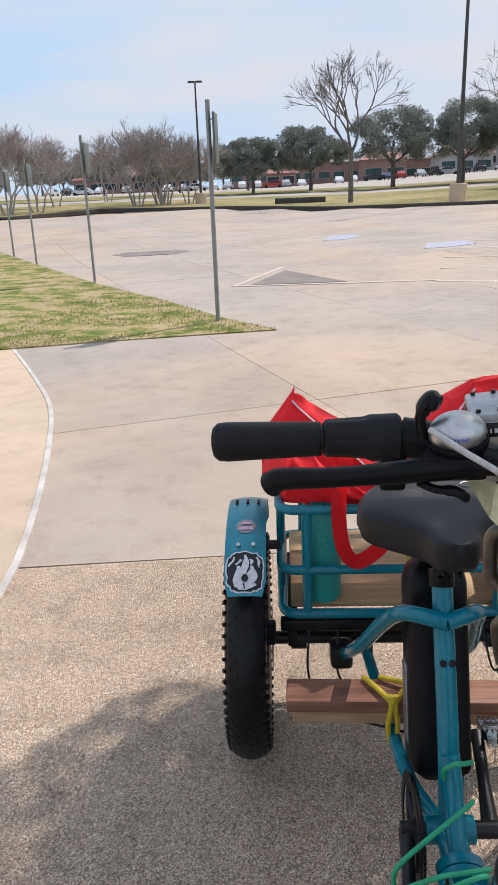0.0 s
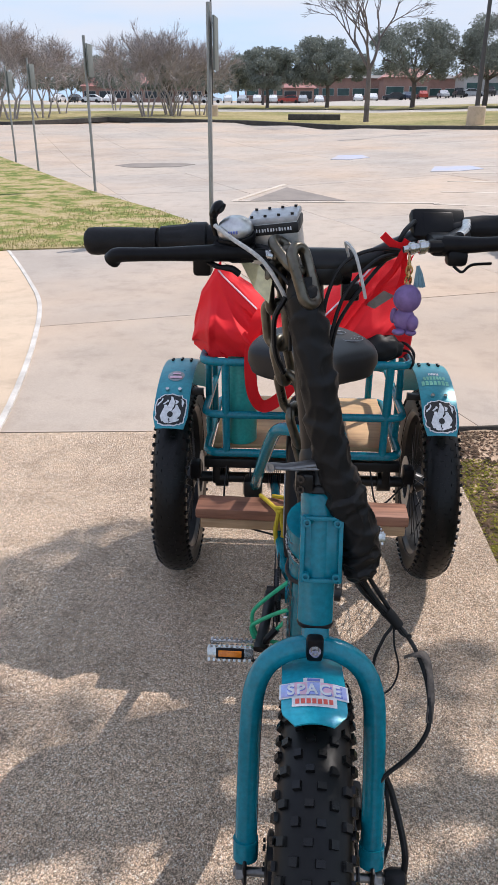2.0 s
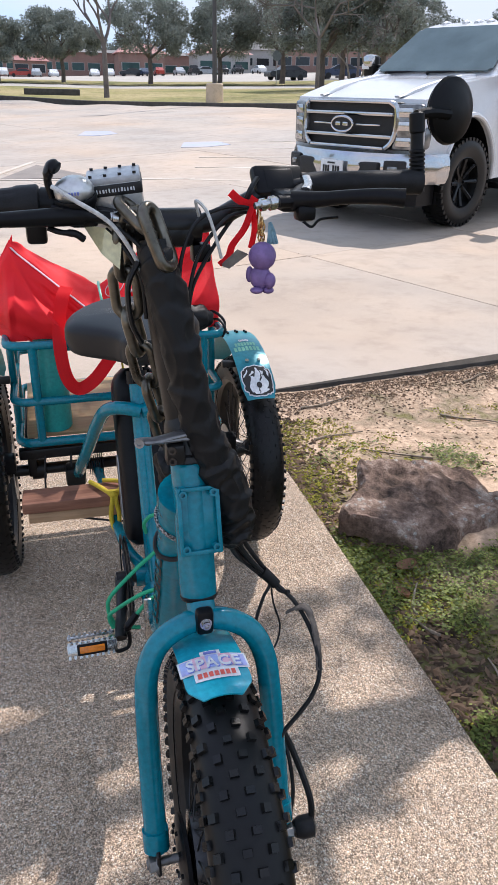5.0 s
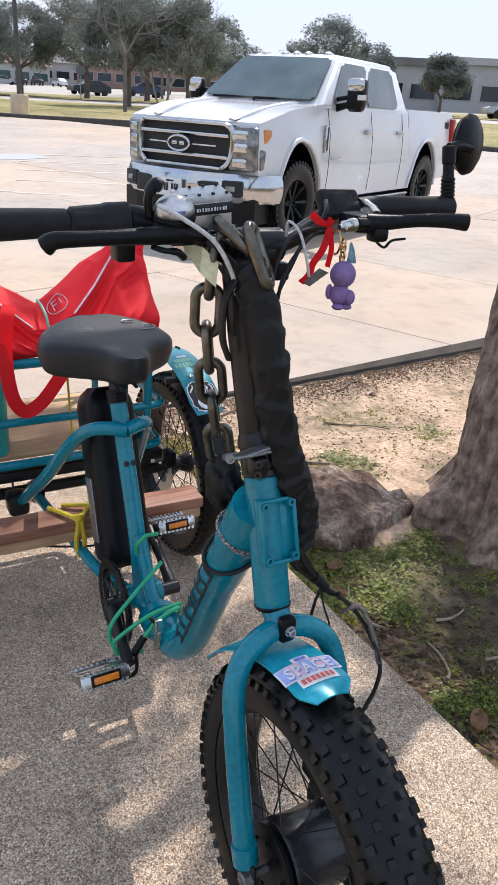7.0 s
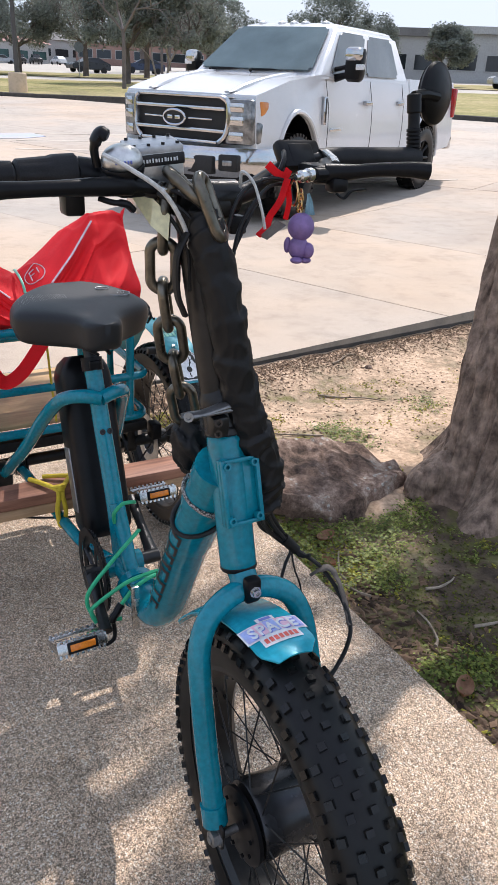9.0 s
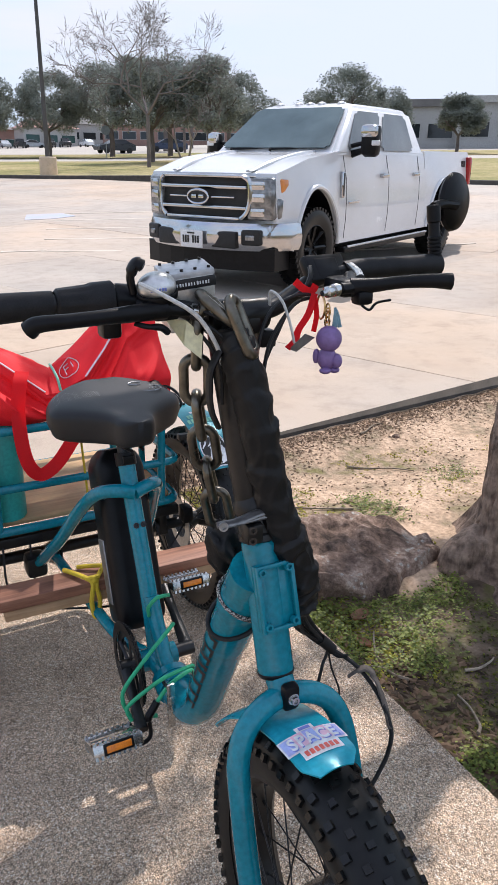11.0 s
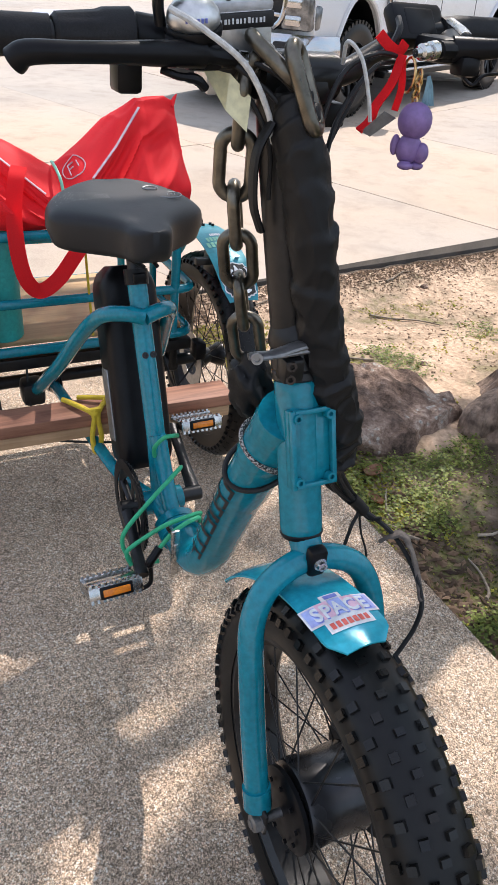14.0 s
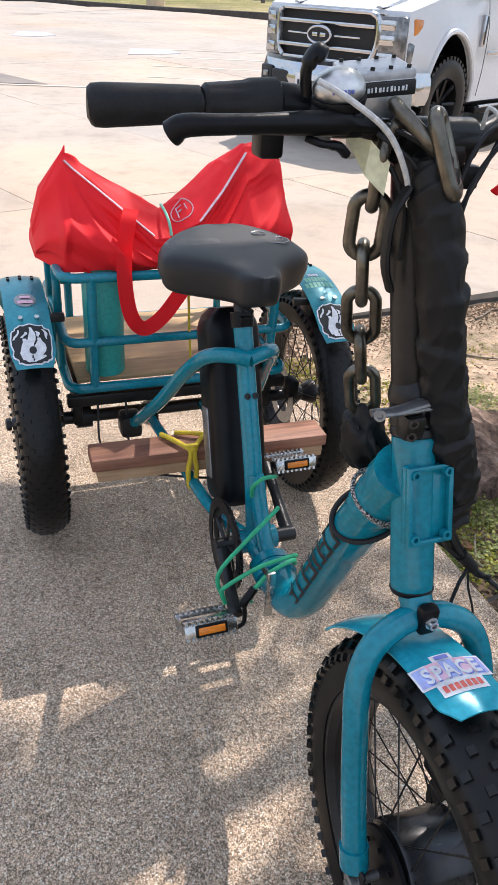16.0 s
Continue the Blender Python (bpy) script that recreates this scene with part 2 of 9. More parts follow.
M_WEED = leafy("weed leaves", (0.06, 0.095, 0.02), (0.33, 0.38, 0.09), 0.5)
M_LITTER = leafy("dead leaves and bark bits", (0.045, 0.030, 0.022), (0.30, 0.20, 0.13), 0.8)
M_TWIG = varied("grey twig bark", (0.36, 0.30, 0.23), (0.17, 0.13, 0.09), 30.0, 0.9)
# leaf greens paled and greyed, so distance haze sits in the colour
M_OAK = leafy("hazed live oak leaves", (0.155, 0.180, 0.155), (0.285, 0.305, 0.262), 0.9)
# unseen crown's leaves, lightened so that the shade below comes out brighter
M_CROWN = leafy("pale crown leaves", (0.13, 0.15, 0.07), (0.24, 0.25, 0.12), 0.8)
M_BARK = varied("brown fissured bark", (0.44, 0.315, 0.235), (0.10, 0.066, 0.047), 18.0, 0.92, bump=1.0, depth=0.035, fine=38.0)
# furrows running up the bark
tc, mp = node(M_BARK, "ShaderNodeTexCoord"), node(M_BARK, "ShaderNodeMapping")
mp.inputs["Scale"].default_value = (40.0, 40.0, 11.0)
wire(M_BARK, tc, "Object", mp, "Vector")
furrow = node(M_BARK, "ShaderNodeTexNoise", Scale=1.0, Detail=5.0, Roughness=0.6)
wire(M_BARK, mp, "Vector", furrow, "Vector")
dark = ramp_of(M_BARK, furrow, "Fac", [(0.36, (0.30, 0.27, 0.25)), (0.50, (0.95, 0.95, 0.95)), (0.70, (1.25, 1.22, 1.18))])
wood = body(M_BARK).inputs["Base Color"].links[0].from_node
wire(M_BARK, mixed(M_BARK, None, "", wood, dark, "MULTIPLY", 0.6), "Color", body(M_BARK), "Base Color")
bumped(M_BARK, furrow, "Fac", 0.7, 0.03)
M_FARBARK = varied("far grey-brown bark", (0.19, 0.16, 0.148), (0.11, 0.094, 0.088), 2.0, 0.95, bump=0)
M_MYRTLE = varied("pale pinkish-grey bark", (0.42, 0.375, 0.355), (0.30, 0.265, 0.25), 2.0, 0.95, bump=0)
M_ROCK = layered("weathered grey-brown sandstone", [(0.34, (0.048, 0.034, 0.027)), (0.44, (0.145, 0.100, 0.077)), (0.52, (0.225, 0.155, 0.120)), (0.59, (0.34, 0.245, 0.192)), (0.68, (0.50, 0.41, 0.34))], 7.0, 0.9, 150.0, 1.0, 0.008)
# pale round lichen crusts in loose colonies
cells = node(M_ROCK, "ShaderNodeTexVoronoi", Scale=34.0)
wire(M_ROCK, node(M_ROCK, "ShaderNodeTexCoord"), "Object", cells, "Vector")
spot = ramp_of(M_ROCK, cells, "Distance", [(0.20, (1, 1, 1)), (0.34, (0, 0, 0))])
colony = ramp_of(M_ROCK, noise_of(M_ROCK, 7.0, 4.0), "Fac", [(0.53, (0, 0, 0)), (0.60, (1, 1, 1))])
crust = mixed(M_ROCK, None, "", spot, colony, "MULTIPLY", 1.0)
stone = body(M_ROCK).inputs["Base Color"].links[0].from_node
pale = ramp_of(M_ROCK, noise_of(M_ROCK, 160.0, 3.0), "Fac", [(0.35, (0.24, 0.23, 0.20)), (0.65, (0.58, 0.55, 0.49))])
wire(M_ROCK, mixed(M_ROCK, crust, "Color", stone, pale), "Color", body(M_ROCK), "Base Color")
M_ROAD = varied("pale road concrete", (0.46, 0.42, 0.36), (0.36, 0.33, 0.29), 0.2, 0.9, fine=20.0)
M_STEEL = varied("galvanised steel", (0.36, 0.37, 0.36), (0.24, 0.25, 0.245), 4.0, 0.5, 0.7, bump=0.05)
M_SIGNBACK = varied("weathered sign back", (0.17, 0.19, 0.18), (0.11, 0.125, 0.12), 5.0, 0.6, 0.3, bump=0)
M_LAMP = varied("dark bronze pole paint", (0.07, 0.065, 0.06), (0.04, 0.038, 0.036), 2.0, 0.5, bump=0)
M_BLUE = varied("worn blue road paint", (0.38, 0.43, 0.57), (0.46, 0.42, 0.40), 1.8, 0.8)
M_WHITELINE = varied("worn white road paint", (0.62, 0.56, 0.48), (0.50, 0.42, 0.34), 2.5, 0.8)
M_DARKPATCH = varied("dark asphalt patch", (0.27, 0.235, 0.205), (0.19, 0.165, 0.145), 2.0, 0.9)


# ---- mesh tools ----
def thing(name, at, label, category, group="", kind=""):
    """An Empty at a thing's base; its parts are made in world places and hung under it."""
    ob = new(name)
    ob.location, ob.empty_display_size = at, 0.1
    return tagged(ob, label, category, group, kind)


def finish(bm, name, mat, smooth=35.0):
    me = bpy.data.meshes.new(name)
    bmesh.ops.recalc_face_normals(bm, faces=bm.faces)
    if smooth:
        lim = radians(smooth)
        for f in bm.faces:
            f.smooth = True
        for e in bm.edges:
            if len(e.link_faces) != 2 or e.calc_face_angle(0) > lim:
                e.smooth = False
    bm.to_mesh(me)
    bm.free()
    for one in (mat if isinstance(mat, (list, tuple)) else [mat]):
        me.materials.append(one)
    return me


def base_of(parent):
    while parent.parent:
        parent = parent.parent
    return parent.matrix_basis.translation.copy()


def part(name, bm, mat, parent, label="", smooth=35.0):
    """One mesh under a thing or under a part."""
    bmesh.ops.translate(bm, verts=bm.verts, vec=-base_of(parent))
    ob = new(name, finish(bm, name, mat, smooth))
    ob.parent = parent
    return tagged(ob, label)


def solid(name, bm, mat, label, category, group="", kind="", smooth=35.0, at=None):
    """A thing of one mesh."""
    at = Vector(at) if at is not None else Vector((0, 0, 0))
    bmesh.ops.translate(bm, verts=bm.verts, vec=-at)
    ob = new(name, finish(bm, name, mat, smooth))
    ob.location = at
    return tagged(ob, label, category, group, kind)


def spline(points, steps=6, closed=False):
    """Catmull-Rom through the points."""
    pts = [Vector(p) for p in points]
    n = len(pts)
    if n < 3 and not closed:
        return pts
    out = []
    for i in range(n if closed else n - 1):
        p0 = pts[(i - 1) % n] if closed or i > 0 else pts[0] * 2 - pts[1]
        p1, p2 = pts[i], pts[(i + 1) % n]
        p3 = pts[(i + 2) % n] if closed or i + 2 < n else pts[-1] * 2 - pts[-2]
        for k in range(steps):
            t = k / steps
            out.append(0.5 * (2 * p1 + (p2 - p0) * t + (2 * p0 - 5 * p1 + 4 * p2 - p3) * t * t + (3 * p1 - p0 - 3 * p2 + p3) * t ** 3))
    if not closed:
        out.append(pts[-1])
    return out


def tube(bm, points, r, seg=12, closed=False, caps=True, flat=1.0, up=None):
    """A tube along points; r a number or one for each point; flat squeezes it across."""
    pts = [Vector(p) for p in points]
    n = len(pts)
    rs = [r] * n if isinstance(r, (int, float)) else [r[0] + (r[-1] - r[0]) * i / (n - 1) for i in range(n)] if len(r) == 2 else list(r)
    rings, side = [], None
    for i in range(n):
        a = pts[i - 1] if i > 0 or closed else pts[0]
        b = pts[(i + 1) % n] if i < n - 1 or closed else pts[-1]
        d = (b - a).normalized() if (b - a).length > 1e-9 else Vector((0, 0, 1))
        if side is None:
            ref = Vector(up) if up else (Vector((0, 0, 1)) if abs(d.z) < 0.9 else Vector((1, 0, 0)))
            side = d.cross(ref).normalized()
        side = (side - d * side.dot(d)).normalized()
        other = d.cross(side)
        rings.append([bm.verts.new(pts[i] + (side * math.cos(2 * math.pi * k / seg) + other * math.sin(2 * math.pi * k / seg) * flat) * rs[i]) for k in range(seg)])
    for i in range(n if closed else n - 1):
        a, b = rings[i], rings[(i + 1) % n]
        for k in range(seg):
            bm.faces.new((a[k], a[(k + 1) % seg], b[(k + 1) % seg], b[k]))
    if caps and not closed:
        bm.faces.new(rings[0][::-1])
        bm.faces.new(rings[-1])
    return bm


def box(bm, lo, hi, m=None, bevel=0.0):
    lo, hi = Vector(lo), Vector(hi)
    vs = [bm.verts.new((x, y, z)) for x in (lo.x, hi.x) for y in (lo.y, hi.y) for z in (lo.z, hi.z)]
    fs = [bm.faces.new([vs[i] for i in f]) for f in ((0, 1, 3, 2), (4, 6, 7, 5), (0, 4, 5, 1), (2, 3, 7, 6), (0, 2, 6, 4), (1, 5, 7, 3))]
    if bevel:
        es = list({e for f in fs for e in f.edges})
        out = bmesh.ops.bevel(bm, geom=es, offset=bevel, segments=2, profile=0.5, affect="EDGES")
        vs = list({v for f in out["faces"] for v in f.verts} | {v for v in vs if v.is_valid})
    if m is not None:
        bmesh.ops.transform(bm, matrix=m, verts=[v for v in vs if v.is_valid])
    return vs


def rod(bm, a, b, r, seg=10, r2=None):
    return tube(bm, [a, b], [r, r if r2 is None else r2], seg)


def lathe(bm, profile, axis_at, axis, seg=32, closed=False, turn=None):
    """Turns (along, radius) pairs round an axis through axis_at."""
    axis = Vector(axis).normalized()
    ref = Vector((0, 0, 1)) if abs(axis.z) < 0.9 else Vector((0, 1, 0))
    u = axis.cross(ref).normalized()
    w = axis.cross(u)
    o = Vector(axis_at)
    rings = []
    for h, r in profile:
        rings.append([bm.verts.new(o + axis * h + (u * math.cos(2 * math.pi * k / seg) + w * math.sin(2 * math.pi * k / seg)) * max(r, 1e-4)) for k in range(seg)])
    n = len(rings)
    for i in range(n if closed else n - 1):
        a, b = rings[i], rings[(i + 1) % n]
        for k in range(seg):
            bm.faces.new((a[k], a[(k + 1) % seg], b[(k + 1) % seg], b[k]))
    if not closed:
        bm.faces.new(rings[0][::-1])
        bm.faces.new(rings[-1])
    return bm


def slab_of(bm, outline, z0, z1):
    """A prism over an outline; z0, z1 numbers or functions of x, y."""
    f = lambda z, p: z(p[0], p[1]) if callable(z) else z
    lo = [bm.verts.new((p[0], p[1], f(z0, p))) for p in outline]
    hi = [bm.verts.new((p[0], p[1], f(z1, p))) for p in outline]
    n = len(outline)
    bm.faces.new(hi)
    bm.faces.new(lo[::-1])
    for i in range(n):
        bm.faces.new((lo[i], lo[(i + 1) % n], hi[(i + 1) % n], hi[i]))
    return bm


def clip(poly, a, b, c):
    """What of a convex outline lies where a x + b y + c > 0."""
    out = []
    for i, p in enumerate(poly):
        q = poly[(i + 1) % len(poly)]
        dp, dq = a * p[0] + b * p[1] + c, a * q[0] + b * q[1] + c
        if dp >= 0:
            out.append(p)
        if dp * dq < 0:
            t = dp / (dp - dq)
            out.append((p[0] + (q[0] - p[0]) * t, p[1] + (q[1] - p[1]) * t))
    return out


def rise(x, y):
    """How the land climbs away from the drive, bent to fit the camera's view."""
    m = max(0.045 * x + 0.025 * y - 0.30, 0.04 * (y - 20) - 0.02 * max(0.0, y - 80))
    m = max(m, -3)
    s = 0.5 * (m + math.sqrt(m * m + 0.01))
    far = math.hypot(x, y)
    s = s * min(1.0, max(0.0, (far - 4.0) / 6.0)) if far < 10 else s
    # a shallow local dip so that the truck's rear fits the camera's view
    return s - 0.175 * math.exp(-((x - 7.5) ** 2 + (y - 10.1) ** 2) / 12.5)


# ---- ground ----
def pad_line(x):
    return 2.93 + 0.09 * x if x < 0.65 else 3.02 + 0.12 * (x - 0.65)


def sheet(bm, xs, ys, height):
    grid = [[bm.verts.new((x, y, height(x, y))) for x in xs] for y in ys]
    for j in range(len(ys) - 1):
        for i in range(len(xs) - 1):
            bm.faces.new((grid[j][i], grid[j][i + 1], grid[j + 1][i + 1], grid[j + 1][i]))
    return bm


def steps_out(near, far, first, grow):
    out, d = [], first
    while near < far:
        out.append(near)
        near += d
        d *= grow
    return out + [far]


def soil_height(x, y):
    dip = -0.085 + 0.035 * noise.noise(Vector((x * 1.4, y * 1.4, 3))) + 0.012 * noise.noise(Vector((x * 7, y * 7, 9)))
    if x > 0.6:
        heap = math.exp(-((pad_line(x) - y) / 0.22) ** 2)
        dip += (-0.022 - dip) * heap + 0.010 * heap * noise.noise(Vector((x * 9, y * 9, 5)))
    near = 1.0 if (0.3 < x < 6.5 and -3 < y < 4.2) else 0.0
    return rise(x, y) + (dip if near else -0.16)


pos = steps_out(3.6, 900, 0.6, 1.16)
fine_x = [0.3 + 0.06 * i for i in range(56)]
fine_y = [-2.6 + 0.06 * i for i in range(104)]
gx = [-v for v in pos[::-1]] + [-2.4, -1.2, 0.0] + fine_x + [v + 0.3 for v in pos]
gy = [-v for v in pos[::-1]] + fine_y + [v + 0.3 for v in pos]
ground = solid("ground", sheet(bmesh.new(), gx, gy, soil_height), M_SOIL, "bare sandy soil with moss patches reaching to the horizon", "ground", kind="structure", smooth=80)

# exposed-aggregate pad under the tricycle
pad = solid("pavement", slab_of(bmesh.new(), [(-1.39, -7), (0.655, -7), (0.655, 3.0), (0.3, 2.955), (-0.5, 2.885), (-1.39, 2.80)], -0.25, 0.0), M_AGG,
            "exposed-aggregate concrete pad with dappled tree shade", "pavement", kind="structure")
walk_line = [(-1.37, 2.4), (-1.39, 2.84), (-1.58, 3.81), (-1.9, 5.02), (-2.23, 5.86), (-2.98, 7.41), (-3.2, 7.8)]
solid("pavement_side", slab_of(bmesh.new(), [(-9, -7), (-1.398, -7)] + walk_line[1:] + [(-9, 6.4)], -0.25, 0.004), M_WALK,
                  "sandy beige concrete walk beside the drive", "pavement", kind="structure")
bm = bmesh.new()
edge = spline([(x, y, 0) for x, y in walk_line], 8)
strip = []
for i, p in enumerate(edge):
    d = (edge[min(i + 1, len(edge) - 1)] - edge[max(i - 1, 0)]).normalized()
    n = Vector((-d.y, d.x, 0))
    wob = 0.004 * noise.noise(p * 5)
    strip.append((p + n * (0.016 + wob), p - n * (0.016 - wob)))
rows = [[bm.verts.new(a + Vector((0, 0, z))) for a, z in ((l, -0.03), (l, 0.009), (r, 0.009), (r, -0.03))] for l, r in strip]
for a, b in zip(rows, rows[1:]):
    for k in range(3):
        bm.faces.new((a[k], a[k + 1], b[k + 1], b[k]))
solid("trim_joint", bm, M_JOINT, "curved strip of white joint sealant between two slabs", "joint", kind="structure")

# drive and parking lot: one bed and many panels
along, across = Vector((0.36, -0.933)).normalized(), Vector((0.933, 0.36)).normalized()
lot_edge = [(-34, 44), (-16, 43.5), (-12, 50), (-2.8, 46.6), (3, 41.5), (8.5, 34), (12.5, 30.5), (19, 20), (21.5, 14), (30, -2), (36, -20)]


def in_lot(x, y):
    if y < pad_line(x) - 0.5 or x < -34 or y < 2:
        return False
    for (ax, ay), (bx, by) in zip(lot_edge, lot_edge[1:]):
        if (bx - ax) * (y - ay) - (by - ay) * (x - ax) > 0 and min(ax, bx) - 6 < x < max(ax, bx) + 6 and min(ay, by) - 6 < y < max(ay, by) + 6:
            return False
    return True


def panel_of(poly, off):
    """A slab that follows the land: four-cornered ones as a fine sheet with a skirt."""
    if len(poly) != 4:
        return slab_of(bmesh.new(), poly, lambda x, y: rise(x, y) - 0.13, lambda x, y: rise(x, y) - 0.004 + off)
    bm, n = bmesh.new(), 6
    a, b, c, d = (Vector(p) for p in poly)
    rows = []
    for j in range(n + 1):
        p, q = a.lerp(d, j / n), b.lerp(c, j / n)
        rows.append([bm.verts.new((*p.lerp(q, i / n), rise(*p.lerp(q, i / n)) - 0.004 + off)) for i in range(n + 1)])
    for j in range(n):
        for i in range(n):
            bm.faces.new((rows[j][i], rows[j][i + 1], rows[j + 1][i + 1], rows[j + 1][i]))
    rim = rows[0] + [r[-1] for r in rows[1:]] + rows[-1][-2::-1] + [r[0] for r in rows[-2:0:-1]]
    low = [bm.verts.new((v.co.x, v.co.y, v.co.z - 0.12)) for v in rim]
    for i in range(len(rim)):
        k = (i + 1) % len(rim)
        bm.faces.new((rim[i], rim[k], low[k], low[i]))
    return bm


drive = thing("road", (0, 8, -0.1), "pale concrete drive and parking lot of jointed panels", "parking lot", kind="structure")
origin = Vector((-0.97 + 0.012, 7.78))
WIDE, LONG = 2.32, 4.55
for i in range(-14, 17):
    for j in range(-12, 12):
        o = origin + across * (i * WIDE) - along * (j * LONG) + along * 2.63
        gap = 0.0035
        quad = [o + across * gap + along * -gap, o + across * (WIDE - gap) + along * -gap, o + across * (WIDE - gap) - along * (LONG - gap), o + across * gap - along * (LONG - gap)]
        poly = [(p.x, p.y) for p in quad]
        mid = sum((Vector(p) for p in poly), Vector((0, 0))) / 4
        if not in_lot(mid.x, mid.y) or not -36 < mid.x < 32:
            continue
        poly = clip(poly, -0.09, 1, -2.945)
        if len(poly) > 2:
            poly = clip(poly, -0.12, 1, -2.945)
        if len(poly) < 3:
            continue
        off = random.uniform(-0.0015, 0.0015)
        bm = panel_of(poly, off)
        part("panel", bm, M_SLAB, drive)
# the slab's edge along the planting bed
# its dark tone includes the shade on the face towards the bed
bm = slab_of(bmesh.new(), [(0.66, 3.012), (4.2, 3.437), (9.0, 4.013), (9.0, 4.024), (4.2, 3.448), (0.66, 3.023)], -0.3, lambda x, y: rise(x, y) - 0.006)
bmesh.ops.bevel(bm, geom=[e for e in bm.edges if e.verts[0].co.z > -0.1 and e.verts[1].co.z > -0.1], offset=0.004, segments=1, affect="EDGES")
solid("kerb", bm, M_KERB, "dark concrete kerb along the planting bed", "kerb", kind="structure")

# far bed under the panels so that joints stay shut
bm = sheet(bmesh.new(), [-38 + 2 * i for i in range(38)], [3.4 + 1.6 * j for j in range(33)], lambda x, y: rise(x, y) - 0.06 - (0 if in_lot(x, y) else 0.3))
solid("road_bed", bm, M_KERB, "dark joint bed under the concrete panels", "joint", kind="structure", smooth=80)

# road paint: blue bays, hatched triangle, faint lines, a dark patch
def paint(name, outline, mat, label):
    solid(name, slab_of(bmesh.new(), outline, lambda x, y: rise(x, y) - 0.02, lambda x, y: rise(x, y) + 0.004), mat, label, "road marking", kind="structure")


def stripe(a, b, w, mat, label, name="road_line"):
    a, b = Vector(a), Vector(b)
    n = Vector((-(b - a).y, (b - a).x)).normalized() * w / 2
    k = max(1, int((b - a).length / 2))
    for s in range(k):
        p, q = a + (b - a) * s / k, a + (b - a) * (s + 1) / k
        paint(name, [tuple(p + n), tuple(p - n), tuple(q - n), tuple(q + n)], mat, label)


paint("road_bay", [(1.0, 21.4), (1.6, 21.2), (2.1, 21.6), (2.0, 22.6), (1.3, 22.9)], M_BLUE, "worn blue painted parking bay symbol")
paint("road_bay", [(3.0, 17.0), (3.6, 16.9), (4.2, 17.2), (4.1, 18.1), (3.3, 18.2)], M_BLUE, "worn blue painted parking bay symbol")
stripe((-1.04, 12.7), (-0.2, 15.4), 0.10, M_WHITELINE, "worn white line of a hatched triangle")
stripe((-1.04, 12.7), (2.3, 12.0), 0.10, M_WHITELINE, "worn white line of a hatched triangle")
paint("road_patch", [(-0.75, 12.75), (-0.15, 14.8), (0.85, 12.5)], M_DARKPATCH, "dark asphalt fill in the hatched triangle")
paint("road_patch", [(-4.6, 20.9), (-3.2, 20.8), (-2.8, 21.5), (-3.3, 22.2), (-4.7, 22.1), (-5.1, 21.5)], M_DARKPATCH, "dark stained patch on the lot")
for k in range(5):
    stripe((2.2 + 0.4 * k, 11.9 + 1.55 * k), (9.2 + 0.3 * k, 9.6 + 1.45 * k), 0.09, M_WHITELINE, "faint worn parking line")

# lawn beside the drive
lawn_line = [(-3.22, 7.62), (-2.1, 7.93), (-1.2, 8.12), (-0.31, 8.3), (-0.95, 9.2), (-2.05, 11.25), (-3.78, 14.1), (-6.3, 18.65), (-8.12, 21.8), (-12.4, 28.8), (-17.7, 37.5)]
bm = slab_of(bmesh.new(), lawn_line + [(-34, 37.5), (-34, 3.5), (-9.0, 5.3)], lambda x, y: rise(x, y) - 0.2, lambda x, y: rise(x, y) + 0.012)
solid("lawn", bm, M_LAWN, "patchy green and straw-coloured winter lawn beside the drive", "lawn", kind="structure")
bm = bmesh.new()


def in_lawn(x, y):
    inside, pts = False, lawn_line + [(-34, 37.5), (-34, 3.5), (-9.0, 5.3)]
    for (ax, ay), (bx, by) in zip(pts, pts[1:] + pts[:1]):
        if (ay > y) != (by > y) and x < (bx - ax) * (y - ay) / (by - ay) + ax:
            inside = not inside
    return inside


verts, faces = [], []


def blade(p, h, w, lean, yaw):
    c, s = math.cos(yaw), math.sin(yaw)
    k = len(verts)
    verts.extend(((p[0] - c * w, p[1] - s * w, p[2]), (p[0] + c * w, p[1] + s * w, p[2]), (p[0] - s * lean, p[1] + c * lean, p[2] + h)))
    faces.append((k, k + 1, k + 2))


rng = random.Random(5)
for _ in range(90000):
    y = 7.5 + 17 * rng.random() ** 2.2
    x = rng.uniform(-14, 0)
    if in_lawn(x, y) and noise.noise(Vector((x * 1.1, y * 1.1, 1))) > -0.28 + 0.3 * rng.random():
        blade((x, y, rise(x, y) + 0.008), rng.uniform(0.014, 0.038), rng.uniform(0.003, 0.006) * (1 + y / 25), rng.uniform(-0.03, 0.03), rng.uniform(0, 6.3))
me = bpy.data.meshes.new("grass")
me.from_pydata(verts, [], faces)
me.materials.append(M_BLADE)
tagged(new("grass", me), "short green and straw grass blades on the lawn", "grass", kind="stuff")

